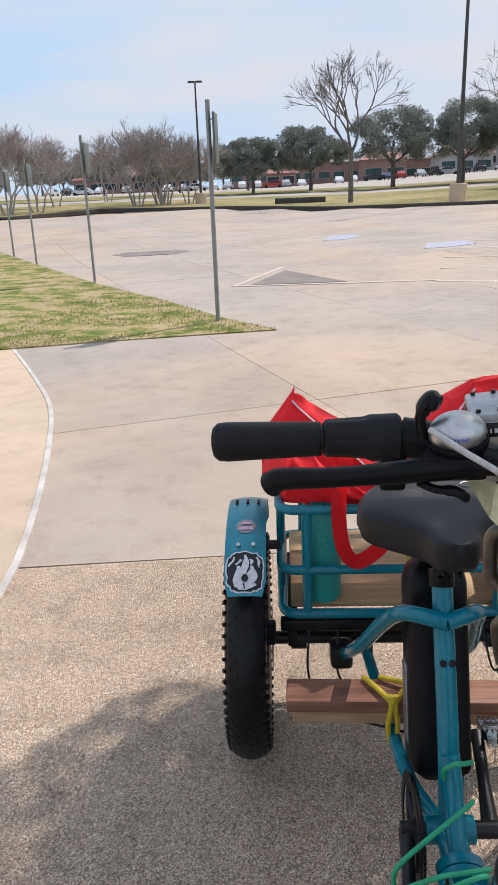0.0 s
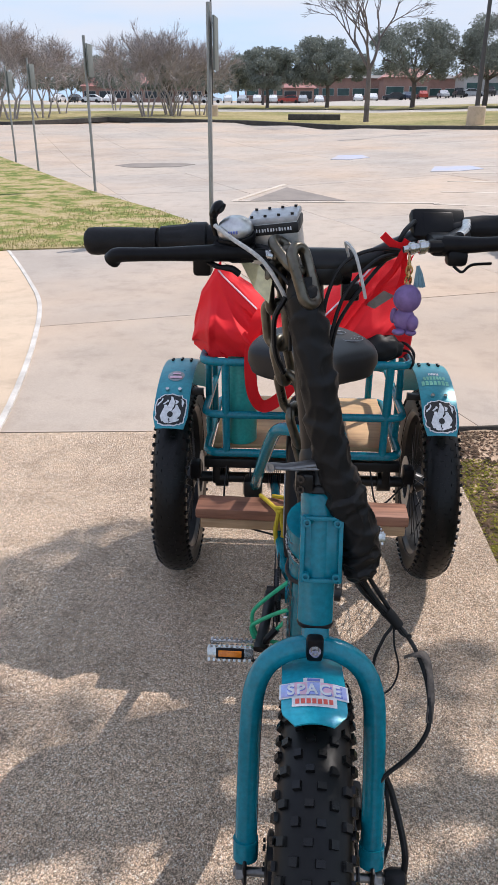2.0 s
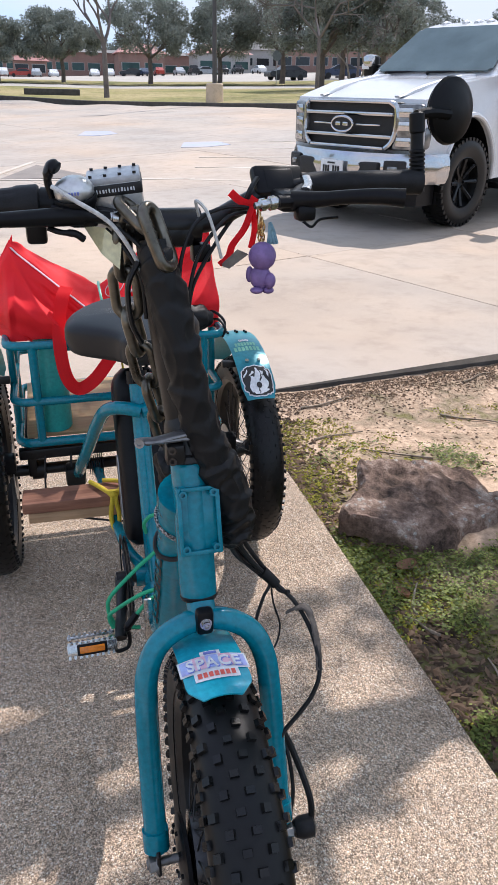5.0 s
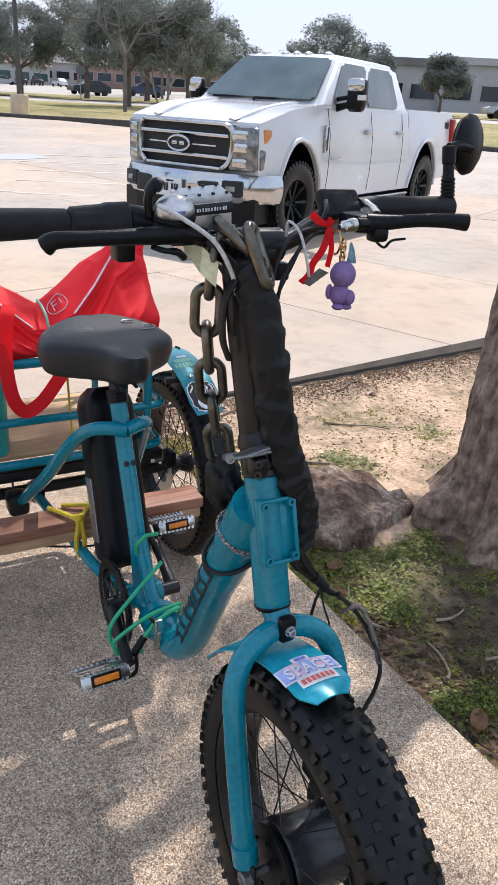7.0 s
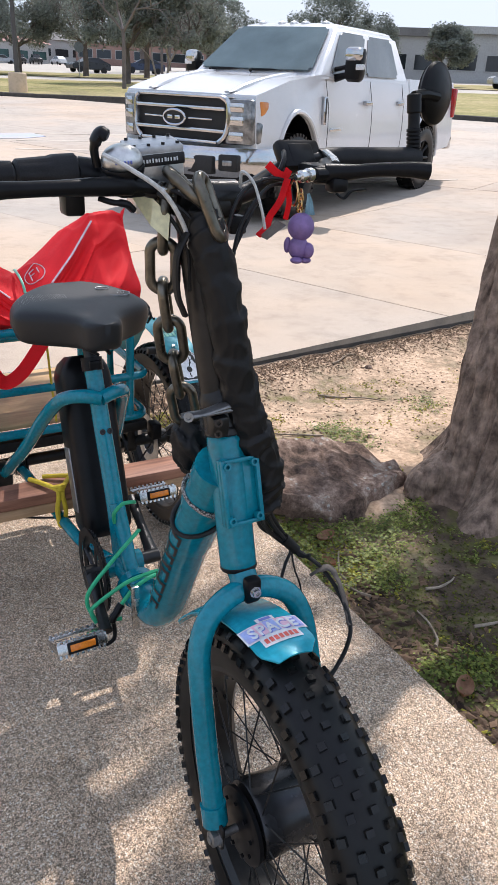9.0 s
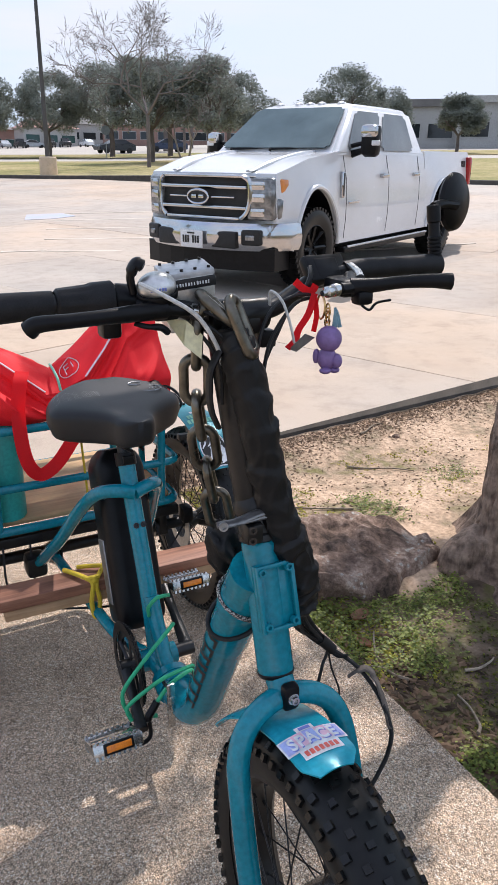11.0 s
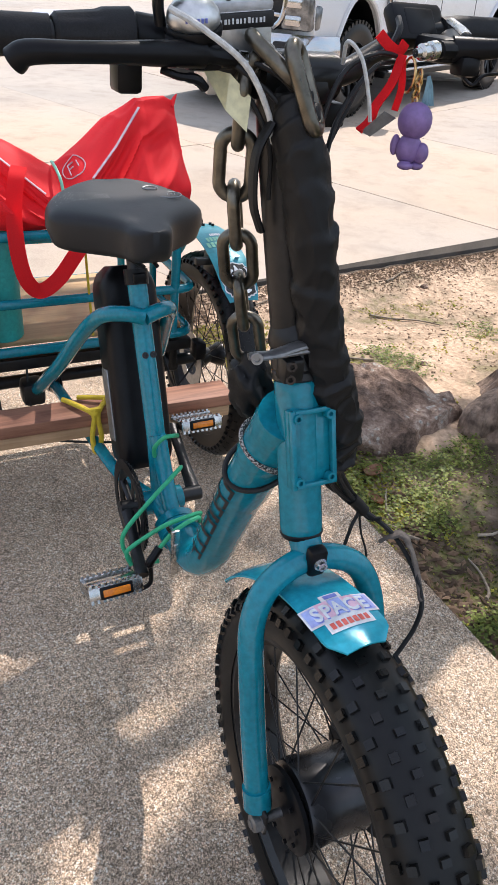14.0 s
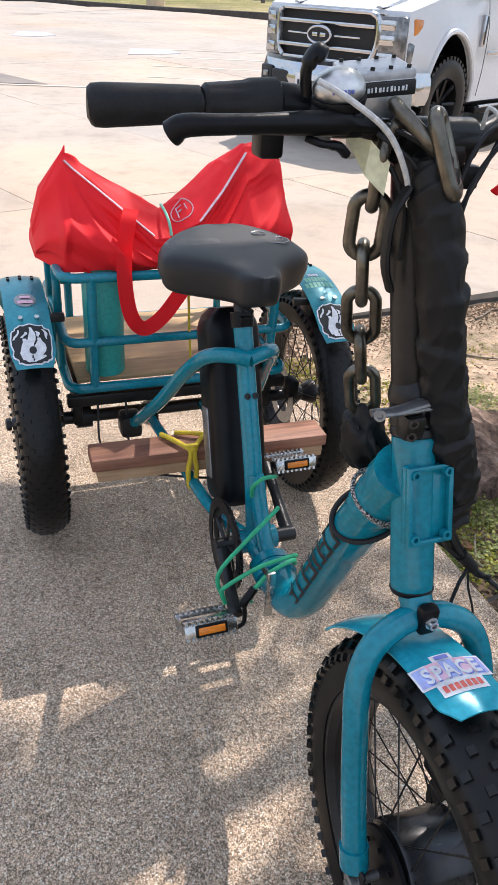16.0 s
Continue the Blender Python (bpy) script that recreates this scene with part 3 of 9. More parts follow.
# island with its kerb, the strips of grass and the road beyond the lot
def band(name, inner, outer, mat, label, lift, kind="structure"):
    bm = bmesh.new()
    for (a, b), (c, d) in zip(zip(inner, inner[1:]), zip(outer, outer[1:])):
        n = 8
        for k in range(n):
            t0, t1 = k / n, (k + 1) / n
            quad = [(a[0] + (c[0] - a[0]) * t0, a[1] + (c[1] - a[1]) * t0), (b[0] + (d[0] - b[0]) * t0, b[1] + (d[1] - b[1]) * t0),
                    (b[0] + (d[0] - b[0]) * t1, b[1] + (d[1] - b[1]) * t1), (a[0] + (c[0] - a[0]) * t1, a[1] + (c[1] - a[1]) * t1)]
            bm.faces.new([bm.verts.new((x, y, rise(x, y) + lift)) for x, y in quad])
    bmesh.ops.remove_doubles(bm, verts=bm.verts, dist=0.01)
    return solid(name, bm, mat, label, name.split("_")[0], kind=kind, smooth=80)


out1 = [(-40, 62), (-22, 60), (-14, 63), (-3, 62), (6, 61), (16, 56), (26, 50), (40, 36), (48, 26), (60, 4), (70, -20)]
out2 = [(-44, 70), (-24, 69), (-15, 71), (-3, 70), (8, 69), (20, 64), (32, 57), (48, 42), (56, 30), (68, 6), (78, -20)]
out3 = [(-60, 82), (-28, 82), (-16, 82), (-2, 82), (11, 84), (24, 80), (42, 74), (60, 52), (68, 36), (82, 8), (92, -20)]
out4 = [(-150, 260), (-70, 260), (-35, 260), (0, 260), (40, 260), (80, 235), (96, 170), (90, 76), (110, 50), (130, 10), (140, -20)]
band("verge", lot_edge, out1, M_FARGRASS, "dry mown grass strip behind the kerb", 0.10)
band("road_far", out1, out2, M_ROAD, "pale concrete road beyond the grass strip", 0.05)
band("verge_far", out2, out3, M_FARGRASS, "green grass verge beside the far road", 0.10)
band("pavement_far", out3, out4, M_ROAD, "far parking lot in pale concrete", 0.06)
bm = bmesh.new()
pts = [Vector((x, y, rise(x, y))) for x, y in lot_edge]
dense = []
for a, b in zip(pts, pts[1:]):
    for k in range(8):
        p = a.lerp(b, k / 8)
        dense.append(Vector((p.x, p.y, rise(p.x, p.y))))
rows = []
for i, p in enumerate(dense):
    d = (dense[min(i + 1, len(dense) - 1)] - dense[max(i - 1, 0)])
    n = Vector((-d.y, d.x, 0)).normalized()
    rows.append([bm.verts.new(p + n * s + Vector((0, 0, z))) for s, z in ((-0.09, -0.1), (-0.08, 0.13), (-0.05, 0.15), (0.09, 0.15), (0.1, -0.1))])
for a, b in zip(rows, rows[1:]):
    for k in range(4):
        bm.faces.new((a[k], a[k + 1], b[k + 1], b[k]))
solid("kerb_far", bm, M_KERB, "dark kerb round the parking lot", "kerb", kind="structure")


# ---- signs, lamps, trees, cars and buildings ----
def sign_post(x, y, h):
    z = rise(x, y)
    base = thing("sign_post", (x, y, z), "galvanised steel parking sign post seen from behind, in the lawn", "sign post", "sign posts along the drive")
    bm = bmesh.new()
    tube(bm, [(x, y, z - 0.1), (x, y, z + h)], 0.038, 8, flat=0.7)
    part("post", bm, M_STEEL, base)
    bm = bmesh.new()
    box(bm, (-0.012, -0.15, -0.27), (0.012, 0.15, 0.27), pose(x + 0.07, y + 0.06, z + h - 0.40, 0, 0, -3), bevel=0.004)
    part("sign_plate", bm, M_SIGNBACK, base, "grey back of a sign plate, edge-on")
    for dz in (0.2, 0.55):
        bm = bmesh.new()
        rod(bm, (x - 0.03, y, z + h - dz), (x + 0.06, y, z + h - dz), 0.008, 6)
        part("bolt", bm, M_STEEL, base)
    return base


for x, y, h in ((-1.03, 9.04, 2.48), (-3.86, 14.4, 2.65), (-6.55, 19.2, 2.6), (-7.91, 21.4, 2.5)):
    sign_post(x, y, h)


def lamp_post(x, y, h, plinth):
    z = rise(x, y) + 0.1
    base = thing("lamp_post", (x, y, z), "tall dark bronze parking lot lamp on a concrete base", "lamp post", "lamp posts of the lot")
    bm = bmesh.new()
    lathe(bm, [(-0.2, 0.42), (plinth - 0.05, 0.40), (plinth, 0.36)], (x, y, z), (0, 0, 1), 20)
    part("plinth", bm, M_WALK, base, "round sandy concrete plinth")
    bm = bmesh.new()
    tube(bm, [(x, y, z + plinth), (x, y, z + h)], [0.0115 * h, 0.007 * h], 8)
    part("pole", bm, M_LAMP, base)
    bm = bmesh.new()
    for s in (-1, 1):
        box(bm, (min(x + s * 0.02, x + s * 0.48), y - 0.16, z + h), (max(x + s * 0.02, x + s * 0.48), y + 0.16, z + h + 0.10), bevel=0.03)
    part("lamp_head", bm, M_LAMP, base)


lamp_post(8.3, 36.6, 9.6, 0.8)
lamp_post(-5.6, 53.5, 7.7, 0.7)


def grow(bm, p, d, r, length, depth, rng, spread, tips, seg=6, droop=0.0, thin=0.6):
    """One limb and the limbs that fork from it."""
    pts, q, v = [p.copy()], p.copy(), d.copy()
    n = 3
    for _ in range(n):
        v = (v + Vector((rng.uniform(-1, 1), rng.uniform(-1, 1), rng.uniform(-0.6, 0.8) - droop)) * 0.16).normalized()
        q = q + v * (length / n)
        pts.append(q.copy())
    tube(bm, pts, [r, r * 0.62], seg if depth > 1 else 3, caps=False)
    if depth == 0:
        tips.append((q, v))
        return
    for k in range(rng.choice((2, 3)) if depth > 1 else 3):
        a = rng.uniform(0, 6.283)
        side = v.orthogonal().normalized()
        side = side * math.cos(a) + v.cross(side) * math.sin(a)
        w = (v + side * spread * rng.uniform(0.6, 1.25)).normalized()
        grow(bm, pts[-1 if k else -2], w, r * thin, length * rng.uniform(0.66, 0.86), depth - 1, rng, spread, tips, seg, droop, thin)


def bare_tree(x, y, h, stems, seed, label, depth=5, spread=0.62, fork=0.30, thick=0.02):
    rng = random.Random(seed)
    z = rise(x, y)
    base = thing("bare_tree", (x, y, z), label, "tree")
    bm, tips = bmesh.new(), []
    for s in range(stems):
        a = 6.283 * s / stems + rng.uniform(0, 1)
        lean = 0.0 if stems == 1 else 0.30
        d = Vector((math.cos(a) * lean, math.sin(a) * lean, 1)).normalized()
        foot = Vector((x + math.cos(a) * 0.25 * (stems > 1), y + math.sin(a) * 0.25 * (stems > 1), z - 0.1))
        crown = foot + d * h * fork
        tube(bm, [foot, foot.lerp(crown, 0.5) + Vector((rng.uniform(-0.05, 0.05), 0, 0)), crown], [h * thick, h * thick * 0.8], 8)
        for k in range(3 if stems == 1 else 2):
            b = 6.283 * k / 3 + rng.uniform(0, 1.5)
            w = (d + Vector((math.cos(b), math.sin(b), 0)) * spread).normalized()
            grow(bm, crown, w, h * thick * 0.6, h * 0.24, depth - 1, rng, spread, tips, 6, 0.0, 0.68 if stems > 1 else 0.62)
    part("trunk", bm, M_FARBARK if stems == 1 else M_MYRTLE, base)
    # the finest twigs, too many to count
    vs, fs = [], []
    for q, v in tips:
        for _ in range(4 if stems > 1 else 3):
            w = (v + Vector((rng.gauss(0, 0.45), rng.gauss(0, 0.45), rng.gauss(0.15, 0.35)))).normalized() * rng.uniform(0.25, 0.6)
            side = w.cross(Vector((rng.gauss(0, 1), rng.gauss(0, 1), rng.gauss(0, 1)))).normalized() * 0.012
            o = q - v * rng.uniform(0, 0.4) - Vector((x, y, z))
            k = len(vs)
            vs.extend((o - side, o + side, o + w))
            fs.append((k, k + 1, k + 2))
    me = bpy.data.meshes.new("twig_haze")
    me.from_pydata(vs, [], fs)
    me.materials.append(M_FARBARK if stems == 1 else M_MYRTLE)
    twigs = tagged(new("twig_haze", me), "haze of fine bare twigs", kind="stuff")
    twigs.parent = base
    return base


def leaf_cloud(clumps, per, size, rng, flat=0.75):
    """Many small leaf cards round clump centres, denser towards each clump's shell."""
    vs, fs = [], []
    for c, r in clumps:
        for _ in range(per):
            v = Vector((rng.gauss(0, 1), rng.gauss(0, 1), rng.gauss(0, 1))).normalized() * r * rng.uniform(0.45, 1.05)
            v.z *= flat
            p = c + v
            s = size * rng.uniform(0.6, 1.3)
            a = Vector((rng.uniform(-1, 1), rng.uniform(-1, 1), rng.uniform(-1, 1))).normalized()
            b = a.orthogonal().normalized()
            k = len(vs)
            vs.extend((p - a * s, p + b * s * 0.55, p + a * s, p - b * s * 0.55))
            fs.append((k, k + 1, k + 2, k + 3))
    me = bpy.data.meshes.new("leaves")
    me.from_pydata(vs, [], fs)
    return me


def oak(x, y, h, w, seed, label="dark evergreen live oak with a broad crown", cards=330, size=0.105):
    rng = random.Random(seed)
    z = rise(x, y)
    base = thing("oak_tree", (x, y, z), label, "tree")
    bm, tips = bmesh.new(), []
    top = Vector((x, y, z + h * 0.32))
    tube(bm, [(x, y, z - 0.1), (x + 0.06, y, z + h * 0.16), tuple(top)], [h * 0.035, h * 0.026], 9)
    for k in range(6):
        a = 6.283 * k / 6 + rng.uniform(0, 0.8)
        d = Vector((math.cos(a) * 0.9, math.sin(a) * 0.9, rng.uniform(0.45, 1.1))).normalized()
        grow(bm, top, d, h * 0.018, h * 0.24, 2, rng, 0.6, tips, 5)
    part("trunk", bm, M_FARBARK, base)
    clumps = []
    for _ in range(56):
        a, e = rng.uniform(0, 6.283), rng.uniform(-0.55, 1.0)
        q = math.sqrt(max(0.0, 1 - (e * 0.95) ** 2)) * rng.uniform(0.45, 1.0)
        clumps.append((Vector((x + math.cos(a) * q * w, y + math.sin(a) * q * w, z + h * 0.60 + e * h * 0.36)), rng.uniform(0.09, 0.17) * h))
    me = leaf_cloud(clumps, cards, size, rng)
    for v in me.vertices:
        v.co -= Vector((x, y, z))
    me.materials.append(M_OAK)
    crown = new("crown", me)
    crown.parent = base
    return base


bare_tree(4.15, 46.0, 7.7, 1, 3, "leafless tree with a grey trunk on the grass strip", 6, 0.48, 0.38, 0.021)
bare_tree(15.2, 41.5, 8.6, 1, 11, "leafless spreading tree with a pale trunk behind the kerb", 7, 1.05, 0.34, 0.0145)
bare_tree(34, 80, 9.5, 1, 15, "leafless dark tree in the distance", 5, 0.7, 0.45, 0.018)
for k, (x, y, h, s) in enumerate(((-9.9, 52.5, 5.3, 5), (-8.2, 54.0, 5.3, 5), (-6.7, 55.5, 4.6, 4), (-8.9, 56.0, 5.2, 4), (-17.4, 47.5, 5.4, 5), (-19.6, 50.5, 5.6, 5), (-16.2, 50.0, 4.9, 4), (-17.0, 57.0, 4.4, 3), (-15.0, 66.0, 4.6, 3), (-23.5, 53.0, 5.0, 4), (22.0, 52.0, 6.5, 3))):
    bare_tree(x, y, h, s, 30 + k, "leafless crape myrtle with many thin stems", 6, 0.5, 0.24, 0.013)
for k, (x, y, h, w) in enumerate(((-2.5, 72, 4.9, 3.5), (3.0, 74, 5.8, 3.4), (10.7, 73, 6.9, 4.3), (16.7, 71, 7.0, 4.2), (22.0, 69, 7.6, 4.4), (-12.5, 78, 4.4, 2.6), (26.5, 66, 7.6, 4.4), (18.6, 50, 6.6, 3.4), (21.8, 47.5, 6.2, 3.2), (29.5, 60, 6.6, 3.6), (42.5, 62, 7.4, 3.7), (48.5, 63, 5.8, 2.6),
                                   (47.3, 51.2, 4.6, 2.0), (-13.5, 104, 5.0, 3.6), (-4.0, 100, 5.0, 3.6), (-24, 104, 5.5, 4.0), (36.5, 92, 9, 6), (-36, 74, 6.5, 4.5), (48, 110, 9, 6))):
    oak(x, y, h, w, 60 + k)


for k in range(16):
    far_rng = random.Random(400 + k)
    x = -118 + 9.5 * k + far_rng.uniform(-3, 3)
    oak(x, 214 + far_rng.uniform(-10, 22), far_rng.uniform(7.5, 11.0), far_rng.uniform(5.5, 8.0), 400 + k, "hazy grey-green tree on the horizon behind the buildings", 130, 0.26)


# far cars
CAR_PAINT = {}


def car_paint(name, base, metal=0.1):
    if name not in CAR_PAINT:
        CAR_PAINT[name] = varied(name + " car paint", base, tuple(c * 0.85 for c in base), 1.5, 0.28, metal, bump=0)
    return CAR_PAINT[name]


M_CARGLASS = varied("dark car glass", (0.02, 0.025, 0.03), (0.015, 0.018, 0.02), 2.0, 0.08, bump=0)
M_RUBBER = varied("black rubber", (0.018, 0.018, 0.019), (0.012, 0.012, 0.013), 14.0, 0.75, bump=0.2, depth=0.001)


def far_car(x, y, yaw, colour, base, tall=1.5, pickup=False):
    z = rise(x, y) + 0.06
    m = pose(x, y, z, 0, 0, yaw)
    paintwork = car_paint(colour, base)
    root = thing("car", (x, y, z), f"{colour} {'pickup truck' if pickup else 'car'} parked in the far lot", "car", "cars in the far lot")
    if pickup:
        prof = [(-2.7, 0.4), (2.7, 0.4), (2.75, 0.9), (2.6, 1.08), (1.2, 1.16), (0.75, tall + 0.2), (-0.75, tall + 0.22), (-0.95, 1.2), (-2.7, 1.18)]
        roof = [(0.98, 1.2), (0.7, tall + 0.14), (-0.68, tall + 0.16), (-0.85, 1.22)]
    else:
        prof = [(-2.25, 0.35), (2.25, 0.35), (2.3, 0.7), (2.1, 0.88), (1.1, 0.98), (0.3, tall - 0.04), (-1.0, tall), (-1.9, 1.05), (-2.25, 0.98)]
        roof = [(0.95, 1.0), (0.28, tall - 0.1), (-0.98, tall - 0.07), (-1.65, 1.04)]
    bm = bmesh.new()
    lo, hi = ([bm.verts.new((s * (0.86 if pz < 1.05 else 0.70), px, pz)) for px, pz in prof] for s in (-1, 1))
    bm.faces.new(lo)
    bm.faces.new(hi[::-1])
    for i in range(len(prof)):
        bm.faces.new((lo[i], hi[i], hi[(i + 1) % len(prof)], lo[(i + 1) % len(prof)]))
    bmesh.ops.bevel(bm, geom=list(bm.edges), offset=0.06, segments=2, affect="EDGES")
    bmesh.ops.transform(bm, matrix=m, verts=bm.verts)
    part("body", bm, paintwork, root)
    for s in (-1, 1):
        bm = bmesh.new()
        a = [bm.verts.new((s * (0.875 if pz < 1.1 else 0.72), px, pz)) for px, pz in roof]
        b = [bm.verts.new((s * (0.80 if pz < 1.1 else 0.66), px, pz)) for px, pz in roof]
        bm.faces.new(a)
        bm.faces.new(b[::-1])
        for i in range(4):
            bm.faces.new((a[i], a[(i + 1) % 4], b[(i + 1) % 4], b[i]))
        bmesh.ops.transform(bm, matrix=m, verts=bm.verts)
        part("side_window", bm, M_CARGLASS, root)
    bm = bmesh.new()
    (ax, az), (bx, bz) = roof[0], roof[1]
    q = [bm.verts.new(v) for v in ((-0.74, ax + 0.06, az + 0.02), (0.74, ax + 0.06, az + 0.02), (0.62, bx + 0.1, bz), (-0.62, bx + 0.1, bz))]
    bm.faces.new(q)
    bmesh.ops.solidify(bm, geom=bm.faces[:], thickness=0.05)
    bmesh.ops.transform(bm, matrix=m, verts=bm.verts)
    part("windscreen", bm, M_CARGLASS, root)
    for s in (-1, 1):
        for wy in (-1.4, 1.42):
            bm = bmesh.new()
            lathe(bm, [(-0.1, 0.2), (-0.1, 0.32), (0.1, 0.32), (0.1, 0.2)], (s * 0.8, wy, 0.32), (1, 0, 0), 14)
            bmesh.ops.transform(bm, matrix=m, verts=bm.verts)
            part("wheel", bm, M_RUBBER, root)


WHITE, SILVER, BLACK, RED, NAVY = ("white", (0.72, 0.73, 0.74)), ("silver", (0.42, 0.44, 0.46)), ("black", (0.03, 0.032, 0.035)), ("red", (0.42, 0.05, 0.03)), ("dark blue", (0.03, 0.045, 0.09))
row = [(-27, WHITE), (-25.2, BLACK), (-23.5, WHITE), (-21, WHITE), (-18, SILVER), (-13, WHITE), (-11.2, SILVER), (-9.5, WHITE), (-7.6, WHITE), (-5.8, SILVER), (-4.2, WHITE), (-2.4, WHITE), (-0.6, RED), (1.0, SILVER), (2.8, WHITE), (7.2, WHITE), (8.9, WHITE), (11.2, BLACK), (12.7, NAVY), (14.4, RED), (16.6, SILVER), (18.2, BLACK), (20.0, SILVER), (21.6, BLACK), (23.4, BLACK), (26.0, WHITE)]
crng = random.Random(8)
for k, (x, c) in enumerate(row):
    far_car(x * 1.77, 160 + crng.uniform(-1.2, 1.2), crng.choice((0, 180)) + crng.uniform(-6, 6) + (90 if k % 5 == 2 else 0), *c, 1.55, c is BLACK and x > 18)
far_car(33.5, 84.0, 80, *NAVY)
far_car(50.5, 46.0, 60, *SILVER, 1.7)
far_car(27.2, 84.0, 100, *BLACK)

# brick and red roof lightened to carry the haze of distance
M_BRICK = varied("red-brown brick wall", (0.31, 0.19, 0.155), (0.23, 0.14, 0.115), 0.5, 0.9, fine=6.0, bump=0)
M_ROOFRED = varied("hazed red roof", (0.46, 0.20, 0.17), (0.37, 0.16, 0.14), 0.4, 0.5, bump=0, fine=10)
M_ROOFGREY = varied("grey shingle roof", (0.20, 0.195, 0.19), (0.14, 0.135, 0.13), 0.5, 0.9, bump=0, fine=10)
M_WALLGREY = varied("pale grey panel wall", (0.40, 0.40, 0.39), (0.33, 0.33, 0.32), 0.3, 0.8, bump=0, fine=8)
M_TEALGLASS = varied("teal-tinted far glass", (0.035, 0.09, 0.085), (0.02, 0.05, 0.05), 0.6, 0.15, bump=0)


def far_house(at, yaw, size, wall, roof, label, gable=True, eave=0.6, rows_of_windows=1, glass=M_CARGLASS):
    x, y = at
    z = rise(x, y)
    w, d, h, rh = size
    m = pose(x, y, z, 0, 0, yaw)
    root = thing("building", (x, y, z), label, "building")
    bm = bmesh.new()
    box(bm, (-w / 2, -d / 2, -1.0), (w / 2, d / 2, h), m)
    part("wall", bm, wall, root)
    bm = bmesh.new()
    if gable:
        e = eave
        vs = [bm.verts.new(v) for v in ((-w / 2 - e, -d / 2 - e, h), (w / 2 + e, -d / 2 - e, h), (w / 2 + e, d / 2 + e, h), (-w / 2 - e, d / 2 + e, h), (-w / 2 + rh, 0, h + rh), (w / 2 - rh, 0, h + rh))]
        for f in ((0, 1, 5, 4), (2, 3, 4, 5), (0, 4, 3), (1, 2, 5), (3, 2, 1, 0)):
            bm.faces.new([vs[i] for i in f])
        bmesh.ops.transform(bm, matrix=m, verts=bm.verts)
    else:
        box(bm, (-w / 2 - eave, -d / 2 - eave, h), (w / 2 + eave, d / 2 + eave, h + rh), m)
    part("roof", bm, roof, root)
    n = max(2, int(w / 3.6))
    for k in range(n):
        cx = -w / 2 + (k + 0.5) * w / n
        for r in range(rows_of_windows):
            lo = 0.8 + r * 3.2
            win = bmesh.new()
            box(win, (cx - w / n * 0.40, -d / 2 - 0.06, lo), (cx + w / n * 0.40, -d / 2 + 0.1, min(lo + 1.7, h - 0.3)), m)
            pane = part("window", win, M_WALLGREY, root)
            bm = bmesh.new()
            box(bm, (cx - w / n * 0.37, -d / 2 - 0.09, lo + 0.1), (cx + w / n * 0.37, -d / 2 - 0.05, min(lo + 1.6, h - 0.4)), m)
            part("pane", bm, glass, pane)


far_house((17.2, 202.4), 0, (58.4, 18.1, 4.6, 1.1), M_BRICK, M_ROOFGREY, "low brick building behind the far cars", glass=M_TEALGLASS)
far_house((24.9, 185.3), 0, (10.2, 10.3, 4.3, 2.2), M_BRICK, M_ROOFRED, "red gabled brick entrance of the far building", glass=M_TEALGLASS)
far_house((42.8, 181.8), 0, (12.0, 10.3, 3.9, 2.0), M_WALLGREY, M_ROOFRED, "pale wing with a red metal roof", glass=M_TEALGLASS)
far_house((63.4, 192.2), -10, (27.4, 18.1, 4.2, 3.2), M_WALLGREY, M_ROOFGREY, "grey-roofed low building behind the trees")
far_house((0.8, 178.5), 0, (6.9, 5.2, 3.1, 1.5), M_BRICK, M_ROOFRED, "small brick kiosk with a red pyramid roof")
far_house((-37.8, 205.9), 0, (30.9, 15.5, 3.5, 3.3), M_BRICK, M_ROOFRED, "far brick building with a steep red roof")
far_house((-25.8, 202.4), 0, (6.9, 12.9, 5.7, 1.9), M_BRICK, M_ROOFRED, "narrow red roof gable among the trees")
far_house((68.6, 161.3), -25, (34.3, 10.3, 3.7, 0.4), M_BRICK, M_WALLGREY, "low brick block behind the oaks", False, 0.2)
far_house((72, 66), -45, (16, 12, 4.4, 0.7), M_WALLGREY, M_WALLGREY, "grey two-storey office building with a flat roof", False, 0.5, 1)
far_house((66, 74), -45, (26, 12, 4.2, 0.8), M_WALLGREY, M_ROOFGREY, "long flat-roofed wing of the office building", False, 0.5)
far_house((84, 60), -45, (18, 12, 4.6, 0.6), M_BRICK, M_WALLGREY, "flat-roofed building behind the lot", False, 0.3)
bm = bmesh.new()
box(bm, (-1.6, -0.25, 0), (1.6, 0.25, 0.35), pose(1.2, 48.5, rise(1.2, 48.5) + 0.08), bevel=0.05)
solid("bench", bm, M_KERB, "low dark concrete bench on the grass strip", "bench")


def far_sign(x, y, h, label):
    z = rise(x, y)
    root = thing("stop_sign", (x, y, z), label, "sign")
    bm = bmesh.new()
    rod(bm, (x, y, z), (x, y, z + h), 0.035, 6)
    part("post", bm, M_STEEL, root)
    bm = bmesh.new()
    rod(bm, (x, y - 0.05, z + h - 0.3), (x, y - 0.03, z + h - 0.3), 0.42, 8)
    part("sign_plate", bm, M_SIGNBACK, root, "grey octagonal back of a stop sign")


far_sign(20.5, 66.0, 2.6, "octagonal road sign seen from behind by the far road")


# ---- tricycle materials ----
M_TEAL = varied("teal frame paint", (0.002, 0.205, 0.275), (0.001, 0.180, 0.243), 9.0, 0.17, 0.0, bump=0.02, depth=0.0006, spec=0.42)
